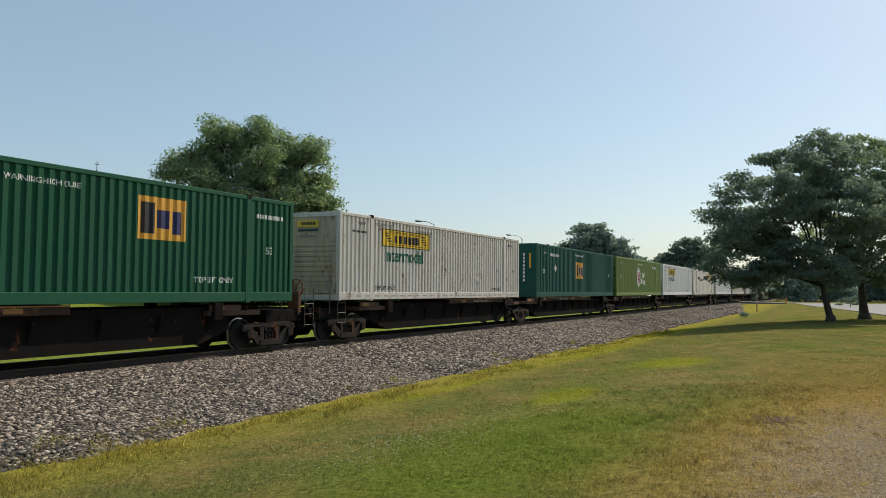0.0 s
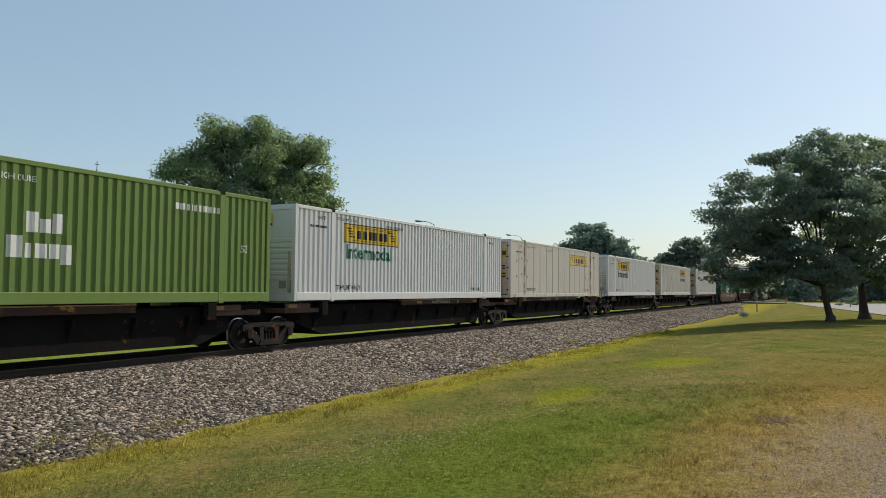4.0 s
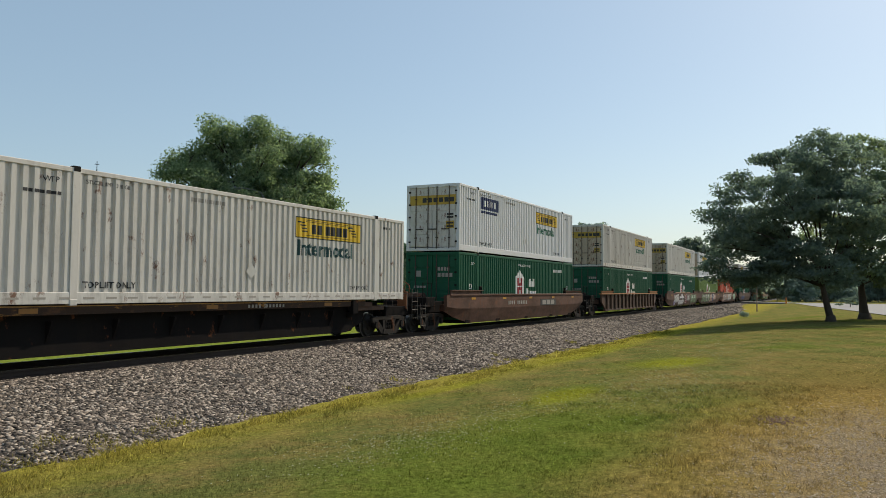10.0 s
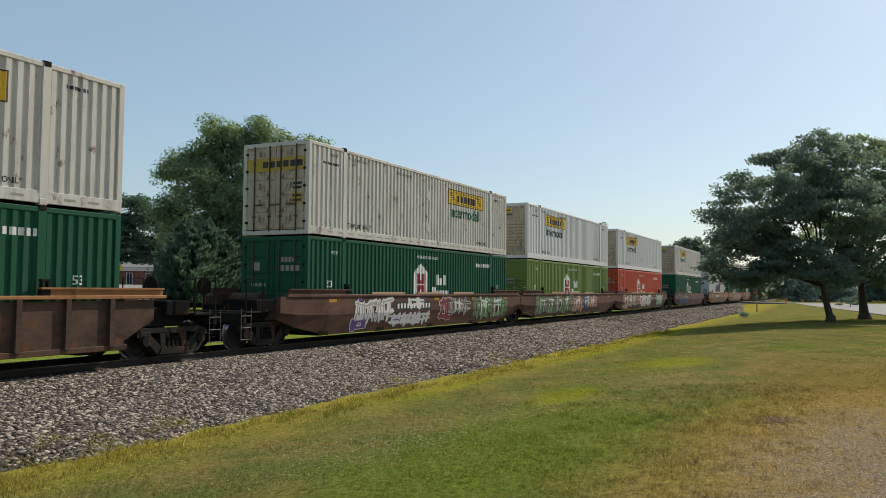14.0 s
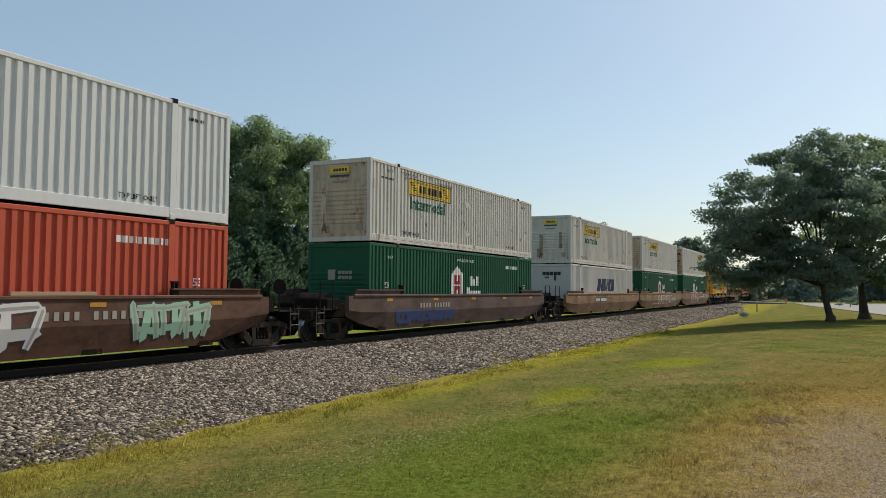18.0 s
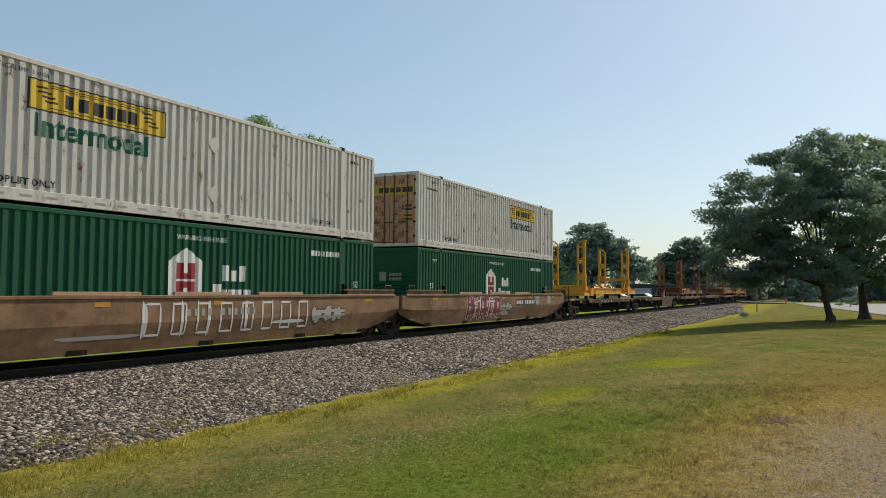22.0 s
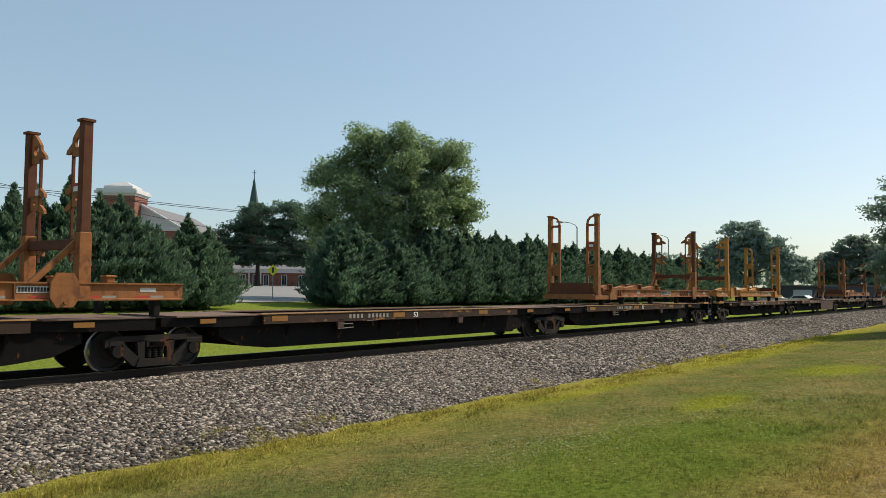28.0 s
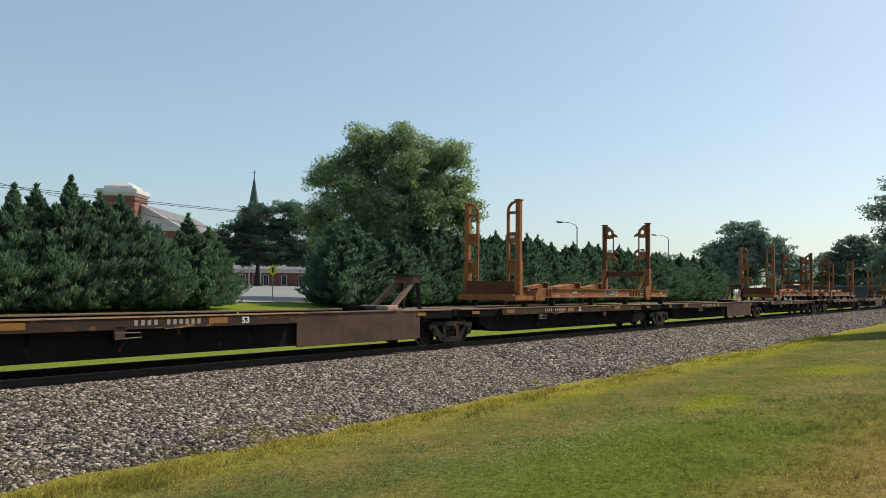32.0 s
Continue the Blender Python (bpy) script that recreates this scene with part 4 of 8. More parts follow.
part("tower_cap", Geo().loft([[(-1.9, -1.1, 11.85), (1.9, -1.1, 11.85), (1.9, 2.3, 11.85), (-1.9, 2.3, 11.85)], [(-1.85, -1.05, 12.3), (1.85, -1.05, 12.3), (1.85, 2.25, 12.3), (-1.85, 2.25, 12.3)],
                              [(-0.6, 0.2, 12.95), (0.6, 0.2, 12.95), (0.6, 1.0, 12.95), (-0.6, 1.0, 12.95)]]), TRIM, church)
for x in (3.9, 6.0):
    window(church, x, 1.6, 1.2, 3.0, 0.6)

spire = thing("church_steeple", "slender dark green steeple with a cross behind the trees", "steeple", at=pose(132.5, 147.2, 2.3, 0, 0, -50))
part("tower", Geo().box(-2.2, 2.2, -2.2, 2.2, -1, 17.0).box(-2.4, 2.4, -2.4, 2.4, 17.0, 17.5), BRICK, spire)
part("spire", Geo().loft([[(math.cos(a) * r, math.sin(a) * r, z) for a in (j * math.pi / 4 for j in range(8))] for r, z in ((2.1, 17.5), (1.55, 19.5), (0.06, 28.6))]), SLATE, spire)
part("cross", Geo().box(-0.07, 0.07, -0.07, 0.07, 28.5, 30.3).box(-0.5, 0.5, -0.06, 0.06, 29.5, 29.65), IRON, spire)

hall = thing("brick_hall", "low red-brick hall with white fascia and glazed doors", "building", at=pose(86.9, 94.3, 2.0, 0, 0, -45))
part("wall", Geo().box(-4, 14, 0, 8, -0.5, 2.3), BRICK, hall)
part("fascia", Geo().box(-4.3, 14.3, -0.5, 8.3, 2.3, 2.95), TRIM, hall)
part("roof", Geo().loft([[(-4.4, -0.6, 2.95), (14.4, -0.6, 2.95), (14.4, 8.4, 2.95), (-4.4, 8.4, 2.95)], [(-1, 3, 4.1), (11, 3, 4.1), (11, 5, 4.1), (-1, 5, 4.1)]]), ROOF, hall)
for x in (-2.6, 0.4, 2.6, 4.4, 7.5, 10.5):
    window(hall, x, 0.15, 0.8, 1.75)
for x in (-0.9, 1.5, 3.5):
    part("pilaster", Geo().box(x - 0.12, x + 0.12, -0.45, -0.2, -0.4, 2.3), TRIM, hall)

shed = thing("long_shed", "long low dark grey shed beyond the hedge", "building", at=pose(152, 5.2, -0.1, 0, 0, 100))
part("wall", Geo().box(0, 17, -4, 4, -0.3, 2.9), SHED, shed)
part("roof", Geo().prism([(-0.3, 2.9), (17.3, 2.9), (17.3, 3.1), (-0.3, 3.1)], -4.3, 4.3), ROOF, shed)
part("door", Geo().box(10.5, 13.5, 3.98, 4.06, -0.2, 2.3), TRIM, shed)

house = thing("white_house", "white house with a columned porch beyond the road", "house", at=pose(206, -9.0, -0.1, 0, 0, 90))
part("wall", Geo().box(-5, 5, -3.5, 3.5, -0.3, 3.4), TRIM, house)
part("roof", Geo().loft([[(-5.6, -4.2, 3.4), (5.6, -4.2, 3.4), (5.6, 4.2, 3.4), (-5.6, 4.2, 3.4)], [(-4, 0, 5.6), (4, 0, 5.6), (4, 0.2, 5.6), (-4, 0.2, 5.6)]]), ROOF, house)
for x in (-4.2, -1.6, 1.6, 4.2):
    part("porch_column", Geo().tube([(x, 5.2, -0.2), (x, 5.2, 2.8)], 0.16, 8), TRIM, house)
part("porch_roof", Geo().box(-5, 5, 3.5, 5.6, 2.8, 3.1), TRIM, house)
for x in (-3, 0, 3):
    part("window", Geo().box(x - 0.5, x + 0.5, 3.48, 3.56, 0.8, 2.2), PANE, house)


def on_ground(points, lift, material, name, label, category):
    """Paving laid on the ground: a strip between two lines of points."""
    geo = Geo()
    rows = []
    n = 24
    m = 14
    (a, b), (c, d) = points
    for i in range(n + 1):
        for j in range(m + 1):
            p = Vector(a).lerp(Vector(b), i / n).lerp(Vector(c).lerp(Vector(d), i / n), j / m)
            rows.append((p.x, p.y, float(land(p.x, p.y)) + lift))
    geo.add(rows, [(i * (m + 1) + j, (i + 1) * (m + 1) + j, (i + 1) * (m + 1) + j + 1, i * (m + 1) + j + 1) for i in range(n) for j in range(m)])
    return single(name, geo, material, label, category, kind="structure")


on_ground((((8, 25, 0), (100, 26, 0)), ((60, 98, 0), (140, 92, 0))), 0.05, PAVING, "pavement_lot", "pale paved lot behind the cypress row", "paved lot")
on_ground((((62, -20.2, 0), (139, -9.5, 0)), ((62, -60, 0), (139, -60, 0))), 0.05, PAVING, "pavement_drive", "pale paved drive beside the shade trees", "paved drive")
crossing = Geo()
crossing.loft([[(x, -60, -0.16), (x, -9, -0.1), (x, -3.5, -0.012), (x, 3.5, -0.012), (x, 9, -0.1), (x, 60, -0.16), (x, 60, -0.5), (x, -60, -0.5)] for x in (139.0, 147.0)])
single("road", crossing, ASPHALT, "grey asphalt road over the level crossing", "road", kind="structure")


def street_lamp(x, y, top):
    z = float(land(x, y))
    lamp = thing("street_lamp", "tall grey street lamp with a curved arm behind the hedge", "street lamp", "street lamps along the road", at=pose(x, y, z))
    h = top - z
    part("pole", Geo().tube([(0, 0, -0.3), (0, 0, h * 0.5), (0, 0, h - 0.35)], 0.10, 8, 0.06), GALV, lamp)
    part("arm", Geo().tube([(0, 0, h - 0.5), (-0.06, 0.15, h - 0.1), (-0.45, 0.55, h + 0.12), (-0.95, 1.05, h + 0.22)], 0.045, 6), GALV, lamp)
    part("lantern", Geo().loft([[(-0.95 - 0.7 * t + b * 0.7, 1.05 + 0.7 * t + b * 0.7, h + 0.22 + c) for b, c in ((-s, 0), (0, -s), (s, 0), (0, s * 0.8))] for t, s in ((0, 0.05), (0.3, 0.13), (0.7, 0.14), (0.95, 0.05))]), GALV, lamp)


street_lamp(46.6, 23.1, 9.0)
street_lamp(76.8, 24.0, 9.0)
street_lamp(100.5, 22.8, 9.0)

sign = thing("warning_sign", "yellow diamond warning sign on a post", "road sign", at=pose(39.0, 29.8, float(land(39.0, 29.8)), 0, 0, -45))
h = 3.05 - float(land(39.0, 29.8))
part("post", Geo().box(-0.03, 0.03, 0, 0.05, -0.3, h + 0.3), GALV, sign)
board = part("board", Geo().prism([(-0.43, h), (0, h - 0.43), (0.43, h), (0, h + 0.43)], -0.03, 0.0), SIGN_YELLOW, sign)
part("symbol", Geo().box(-0.07, 0.07, -0.036, -0.03, h - 0.2, h + 0.2), INK, board, "plain black bar")

PINK_POST = plain("weathered_pinkish_timber", (0.30, 0.22, 0.19), 0.8)
post = thing("marker_post", "pale pinkish slender marker post beside the track", "post", at=pose(99.2, -7.3, float(land(99.2, -7.3))))
part("pole", Geo().tube([(0, 0, -0.3), (0, 0, 2.9)], 0.07, 7), PINK_POST, post)
cone = thing("marker_post", "small orange marker beside the crossing", "post", at=pose(134, -8.6, float(land(134, -8.6))))
part("pole", Geo().tube([(0, 0, -0.1), (0, 0, 1.0)], 0.12, 8, 0.07), plain("orange_plastic", (0.65, 0.2, 0.03), 0.5), cone)


def parked_car(at, paint_, label):
    car = thing("parked_car", label, "car", at=at)
    side = [(-2.2, 0.35), (2.2, 0.35), (2.25, 0.75), (1.35, 0.92), (0.75, 1.38), (-0.9, 1.42), (-1.6, 0.98), (-2.2, 0.9)]
    part("body", Geo().prism(side, -0.86, 0.86), paint_, car)
    part("window", Geo().prism([(1.2, 0.95), (0.72, 1.32), (-0.85, 1.35), (-1.4, 0.98)], -0.88, 0.88), PANE, car)
    for x in (-1.35, 1.4):
        for y in (-0.78, 0.78):
            w = part("wheel", Geo().tube([(x, y - 0.1, 0.33), (x, y + 0.1, 0.33)], 0.33, 14), DARK_GAP, car)
            part("rim", Geo().tube([(x, y - 0.11, 0.33), (x, y + 0.11, 0.33)], 0.19, 10), PLATE_GREY, w)


PLATE_GREY = plain("grey_wheel_rim", (0.4, 0.4, 0.4), 0.4, 0.6)
parked_car(pose(127.0, 12.4, float(land(127, 12.4)), 0, 0, 78), plain("white_car_paint", (0.75, 0.75, 0.75), 0.3), "white saloon car parked beyond the track")
parked_car(pose(121.0, 15.2, float(land(121, 15.2)), 0, 0, 80), plain("silver_car_paint", (0.42, 0.43, 0.45), 0.3, 0.3), "silver saloon car parked beyond the track")


def wire(a, b, sag, label="thin black overhead cable between poles"):
    a, b = Vector(a), Vector(b)
    pts = []
    for i in range(17):
        t = i / 16
        p = a.lerp(b, t)
        p.z -= sag * 4 * t * (1 - t)
        pts.append(p)
    single("overhead_cable", Geo().tube(pts, 0.022, 5), CABLE, label, "cable", "overhead cables")


pole = thing("utility_pole", "dark wooden utility pole hidden among the trees", "utility pole", at=pose(54.5, 31.0, float(land(54.5, 31))))
part("pole", Geo().tube([(0, 0, -0.5), (0, 0, 8.2)], 0.15, 8, 0.11), BARK, pole)
part("crossarm", Geo().box(-0.06, 0.06, -1.0, 1.0, 7.3, 7.45), BARK, pole)
wire((6.6, 62.2, 11.6), (54.5, 31.0, 7.5), 0.25)
wire((6.6, 61.9, 11.35), (54.5, 30.6, 7.35), 0.25)
wire((26.0, 52.6, 10.6), (54.5, 30.2, 4.2), 0.35)
wire((38.0, 42.8, 5.6), (54.5, 31.2, 5.2), 0.12)
wire((38.0, 42.8, 5.0), (54.5, 31.4, 4.6), 0.12)
# ---- the train ----
# Every piece of the train is placed by s, where it would stand at 13 s; travel(t) is how far the train has still to come.
def travel(t):
    u = t - 13.0
    return -14.2916 * u - 0.01987 * u * u - 0.0000222 * u ** 3


MOVING = []
LENGTH, HALF, TALL = 16.1, 1.30, 2.93
PITCH = 0.25
cache = {}


def kept(key, build):
    if key not in cache:
        cache[key] = build()
    return cache[key]


def groove(x):
    """Depth of the side sheet's folds at x."""
    return float(np.interp(x % PITCH, [0, 0.115, 0.145, 0.22, 0.25], [0, 0, 0.045, 0.045, 0]))


def folds(x0, x1):
    xs = {x0, x1}
    k = math.floor(x0 / PITCH)
    while k * PITCH < x1:
        xs |= {q for q in (k * PITCH + d for d in (0, 0.115, 0.145, 0.22)) if x0 < q < x1}
        k += 1
    return sorted(xs)


def sheet(x0, x1, lo, hi, proud=0.0, flat=False):
    """A strip of folded side sheet between two heights (numbers or functions of x)."""
    at = lambda h, x: h(x) if callable(h) else h
    geo = Geo()
    xs = [x0, x1] if flat else folds(x0, x1)
    if callable(hi) or callable(lo):
        xs = sorted(set(xs) | {x0 + (x1 - x0) * i / 12 for i in range(13)})
    pts = []
    for x in xs:
        y = -HALF + 0.008 + (0 if flat else groove(x)) - proud
        pts += [(x, y, at(lo, x)), (x, y, at(hi, x))]
    geo.add(pts, [(2 * i, 2 * i + 2, 2 * i + 3, 2 * i + 1) for i in range(len(xs) - 1)])
    return geo


def letters(body, size, flat=False, start=0.0, bold=0.0, squeeze=1.0):
    """A mesh of real letters, draped over the folds of the sheet; x runs from start."""
    cu = bpy.data.curves.new("letters", "FONT")
    cu.body, cu.size, cu.offset, cu.resolution_u = body, size, bold, 2
    ob = bpy.data.objects.new("letters", cu)
    me = bpy.data.meshes.new_from_object(ob)
    bpy.data.objects.remove(ob)
    bm = bmesh.new()
    bm.from_mesh(me)
    for v in bm.verts:
        v.co.x = v.co.x * squeeze + start
    if not flat:
        lo, hi = min(v.co.x for v in bm.verts), max(v.co.x for v in bm.verts)
        for x in folds(lo, hi)[1:-1]:
            bmesh.ops.bisect_plane(bm, geom=bm.verts[:] + bm.edges[:] + bm.faces[:], plane_co=(x, 0, 0), plane_no=(1, 0, 0))
    for v in bm.verts:
        x, z = v.co.x, v.co.y
        v.co = (x, -HALF + 0.008 + (-0.008 if flat else groove(x)) - 0.005, z)
    bm.to_mesh(me)
    bm.free()
    me.materials.clear()
    return me


def lettered(name, body, size, x, z, material, parent, flat=False, bold=0.0, squeeze=1.0):
    me = kept(("letters", body, size, round(x % PITCH, 3), flat, material.name, bold, squeeze), lambda: letters(body, size, flat, x % PITCH, bold, squeeze))
    if not me.materials:
        me.materials.append(material)
    ob = part(name, me, material, parent)
    ob.location = (x - x % PITCH, 0, z)
    return ob


def bars(x0, widths, z0, z1, gap=0.05, flat=False, proud=0.005):
    """Plain bars in place of marks that are not spelled out."""
    geo = Geo()
    x = x0
    for w in widths:
        s = sheet(x, x + w, z0, z1, proud, flat)
        geo.add(s.v, s.f)
        x += w + gap
    return geo


def end_box(geo, y0, y1, z0, z1, out=0.01, depth=0.03):
    return geo.box(-out, depth, y0, y1, z0, z1)


def haul_sign(parent, x, flat):
    """Yellow panel with a dark bar and wing marks, the haulier's sign without its letters."""
    panel = sheet(x, x + 3.6, 1.92, 2.56, 0.003, flat)
    sign = part("haulier_sign", panel, LOGO_YELLOW, parent, "yellow haulier's sign panel with dark marks")
    dark = Geo()
    for a, b in ((0.0, 0.035), (3.565, 3.6)):
        s = sheet(x + a, x + b, 1.92, 2.56, 0.006, flat)
        dark.add(s.v, s.f)
    for a, b in ((1.92, 1.95), (2.53, 2.56)):
        s = sheet(x + 0.035, x + 3.565, a, b, 0.006, flat)
        dark.add(s.v, s.f)
    for a, w in ((0.84, 0.20), (1.16, 0.25), (1.54, 0.26), (1.86, 0.26), (2.18, 0.27), (2.51, 0.26)):
        part("sign_block", sheet(x + a, x + a + w, 2.07, 2.36, 0.006, flat), INK, sign)
    for a in (0.16, 2.86):
        for k in range(4):
            s = sheet(x + a + 0.07 * k, x + a + 0.30 + 0.07 * k, 2.38 - 0.09 * k, 2.42 - 0.09 * k, 0.006, flat)
            dark.add(s.v, s.f)
    for q in (2.425, 2.47, 2.005):
        s = sheet(x + 0.5, x + 3.1, q, q + 0.014, 0.006, flat)
        dark.add(s.v, s.f)
    part("sign_border", dark, INK, sign)
    return sign


def gable_sign(parent, x, six=False):
    """White gabled emblem with dark red bars and a white block of marks beside it."""
    a, b = x, x + 1.18
    mid = (a + b) / 2
    top = lambda q: 1.95 + 0.36 * (1 - abs(q - mid) / (b - mid))
    low = (lambda q: 0.98 - 0.30 * (1 - abs(q - mid) / (b - mid))) if six else 0.75
    emblem = part("emblem", sheet(a, b, low, top, 0.003), WHITE_INK, parent, "white gabled emblem with red bars")
    red = Geo()
    for q0, q1, z0, z1 in ((0.26, 0.50, 1.52, 1.92), (0.68, 0.92, 1.52, 1.92), (0.50, 0.68, 1.52, 1.66), (0.26, 0.50, 1.0, 1.46), (0.68, 0.92, 1.0, 1.46), (0.50, 0.68, 1.3, 1.46)):
        part("emblem_bar", sheet(x + q0, x + q1, z0, z1, 0.006), RED_INK, emblem)
    for q0, q1, z0, z1 in ((1.90, 2.17, 1.48, 1.90), (2.23, 2.46, 1.48, 1.77), (2.52, 2.76, 1.48, 1.90), (1.52, 1.84, 0.96, 1.40), (1.89, 2.06, 0.96, 1.26), (2.11, 2.38, 0.96, 1.26),
                       (2.43, 2.67, 0.96, 1.26), (2.73, 3.0, 0.84, 1.26)):
        part("name_block", sheet(x + q0, x + q1, z0, z1, 0.004), WHITE_INK, parent)


def amber_sign(parent, x, drop=0.0):
    panel = part("amber_sign", sheet(x, x + 1.5, 1.52 - drop, 2.54 - drop, 0.003), LOGO_ORANGE, parent, "amber square sign with dark and blue marks")
    dark, blue = Geo(), Geo()
    for q0, q1, z0, z1 in ((0.12, 0.50, 1.66, 2.40),):
        s = sheet(x + q0, x + q1, z0 - drop, z1 - drop, 0.006)
        dark.add(s.v, s.f)
    for q0, q1, z0, z1 in ((0.60, 0.96, 1.80, 2.24), (1.06, 1.38, 1.68, 2.24)):
        s = sheet(x + q0, x + q1, z0 - drop, z1 - drop, 0.006)
        blue.add(s.v, s.f)
    part("sign_stencil", dark, INK, panel)
    part("sign_stencil", blue, BLUE_INK, panel)


def slot_row():
    """Small grey slots along the bottom rail."""
    g = Geo()
    for k in range(26):
        x = 0.45 + k * 0.59
        if not (1.7 < x < 2.2 or LENGTH - 2.2 < x < LENGTH - 1.7):
            g.box(x, x + 0.28, -HALF - 0.014, -HALF - 0.004, 0.12, 0.165)
    return g


def container(s, z, body, ink, front, signs, label, frame_paint=None, flat=False, texts=True, door=None, mark_side="right"):
    """A 53-foot domestic container; its leading end is at x = 0."""
    frame_paint = frame_paint or body
    c = thing("container", label, "container", "containers on the train", at=pose(s, 0, z))
    L = LENGTH
    if flat:
        def build():
            g = sheet(0.12, L - 0.12, 0.2, TALL - 0.1, 0, True)
            return g.mesh("side_panel", body)
    else:
        def build():
            return sheet(0.12, L - 0.12, 0.26, TALL - 0.1).mesh("side_panel", body)
    wall = kept(("side", body.name, flat), build)
    part("side_panel", wall, body, c)
    part("side_panel", wall, body, c, at=pose(L, 0, 0, 0, 0, 180))
    def roof():
        return Geo().box(0.05, L - 0.05, -HALF + 0.05, HALF - 0.05, TALL - 0.07, TALL - 0.02).mesh("roof_panel", body)
    part("roof_panel", kept(("roof", body.name), roof), body, c)
    part("floor_panel", kept("floor", lambda: Geo().box(0.05, L - 0.05, -HALF + 0.06, HALF - 0.06, 0.06, 0.16).mesh("floor_panel", SILL)), SILL, c)
    low = 0.20 if flat else 0.27
    low_paint = RAIL_GRIMY if body in (WHITE_OLD, WHITE_PLATE) else frame_paint
    rail_low = kept(("low", low_paint.name, flat), lambda: Geo().box(0.1, L - 0.1, -0.03, 0.05, 0.02, low, 0.008).mesh("bottom_rail", low_paint))
    rail_top = kept(("top", frame_paint.name), lambda: Geo().box(0.1, L - 0.1, -0.025, 0.05, TALL - 0.11, TALL, 0.012).mesh("top_rail", frame_paint))
    post = kept(("post", frame_paint.name), lambda: Geo().box(0, 0.15, -0.03, 0.12, 0, TALL, 0.012).mesh("corner_post", frame_paint))
    for side in (-1, 1):
        turn = 0 if side < 0 else 180
        part("bottom_rail", rail_low, low_paint, c, at=pose(0 if side < 0 else L, side * (HALF - 0.02), 0, 0, 0, turn))
        part("top_rail", rail_top, frame_paint, c, at=pose(0 if side < 0 else L, side * (HALF - 0.02), 0, 0, 0, turn))
        for x in (0, L - 0.15):
            part("corner_post", post, frame_paint, c, at=pose(x if side < 0 else x + 0.15, side * (HALF - 0.025), 0, 0, 0, turn))
        stack_paint = FLAKING if flat else frame_paint
        lift = kept(("lift", stack_paint.name), lambda: Geo().box(-0.1, 0.1, -0.035, 0.06, 0.02, TALL, 0.01).mesh("lifting_post", stack_paint))
        cast = kept("cast", lambda: Geo().box(-0.09, 0.09, -0.04, 0.1, TALL - 0.09, TALL + 0.035, 0.012).mesh("corner_casting", IRON))
        foot = kept(("foot", frame_paint.name), lambda: Geo().box(-0.09, 0.09, -0.045, 0.1, -0.02, 0.12, 0.012).mesh("corner_casting", frame_paint))
        for x in (1.97, L - 1.97):
            part("lifting_post", lift, stack_paint, c, at=pose(x, side * (HALF - 0.02), 0, 0, 0, turn))
            part("corner_casting", cast, IRON, c, at=pose(x, side * (HALF - 0.02), 0, 0, 0, turn))
            part("corner_casting", foot, frame_paint, c, at=pose(x, side * (HALF - 0.02), 0, 0, 0, turn))
    part("end_wall", kept(("back", body.name), lambda: Geo().box(L - 0.09, L - 0.04, -HALF + 0.1, HALF - 0.1, 0.1, TALL - 0.08).mesh("end_wall", body)), body, c)
    leaf_paint = door or body
    if front == "doors":
        sill = kept(("sill", frame_paint.name), lambda: Geo().box(-0.01, 0.12, -HALF + 0.12, HALF - 0.12, 0, 0.14, 0.01).mesh("door_sill", frame_paint))
        part("door_sill", sill, frame_paint, c)
        part("door_header", sill, frame_paint, c, at=pose(0, 0, TALL - 0.14))
        for side in (-1, 1):
            def leaf():
                g = Geo()
                g.box(0.03, 0.08, 0.012, HALF - 0.14, 0.17, TALL - 0.13)
                return g.mesh("door", leaf_paint)
            d = part("door", kept(("leaf", leaf_paint.name), leaf), leaf_paint, c, at=pose(0, 0, 0) if side > 0 else pose(0.11, 0, 0, 0, 0, 180) @ pose(0, 0, 0))
            if side < 0:
                d.matrix_basis = Matrix.Diagonal((1, -1, 1, 1))
            for k in range(5):
                part("door_panel", kept(("door_panel", leaf_paint.name), lambda: Geo().box(0.012, 0.04, 0.06, HALF - 0.19, 0.20, 0.62, 0.01).mesh("door_panel", leaf_paint)), leaf_paint, d, at=pose(0, 0, 0.52 * k))
            for y in (0.22, 0.82):
                rod = kept("rod", lambda: Geo().tube([(-0.02, 0, 0.1), (-0.02, 0, TALL - 0.1)], 0.021, 7).box(-0.045, 0.02, -0.05, 0.05, 0.55, 0.60).box(-0.045, 0.02, -0.05, 0.05, 2.25, 2.30)
                           .bar((-0.035, 0.0, 0.95), (-0.045, -0.36, 0.95), 0.02, 0.045).mesh("lock_rod", ROD))
                part("lock_rod", rod, ROD, d, at=pose(0, y, 0))
            for h in (0.4, 0.95, 1.5, 2.05, 2.6):
                hinge = kept("hinge", lambda: Geo().box(-0.02, 0.03, -0.05, 0.05, -0.035, 0.035, 0.006).mesh("hinge", IRON))
                part("hinge", hinge, IRON, d, at=pose(0, HALF - 0.16, h))
        if body in (WHITE_OLD, WHITE_NEW, WHITE_PLATE):
            pan = Geo()
            end_box(pan, -1.12, 1.12, 2.02, 2.44, 0.004, 0.012)
            sign = part("door_sign", pan, LOGO_SHADED, c, "yellow haulier's sign across the doors")
            g = Geo()
            for k in range(6):
                end_box(g, 0.5 - 0.27 * k - 0.2, 0.5 - 0.27 * k, 2.13, 2.33, 0.008, 0.0)
            part("sign_stencil", g, INK, sign)
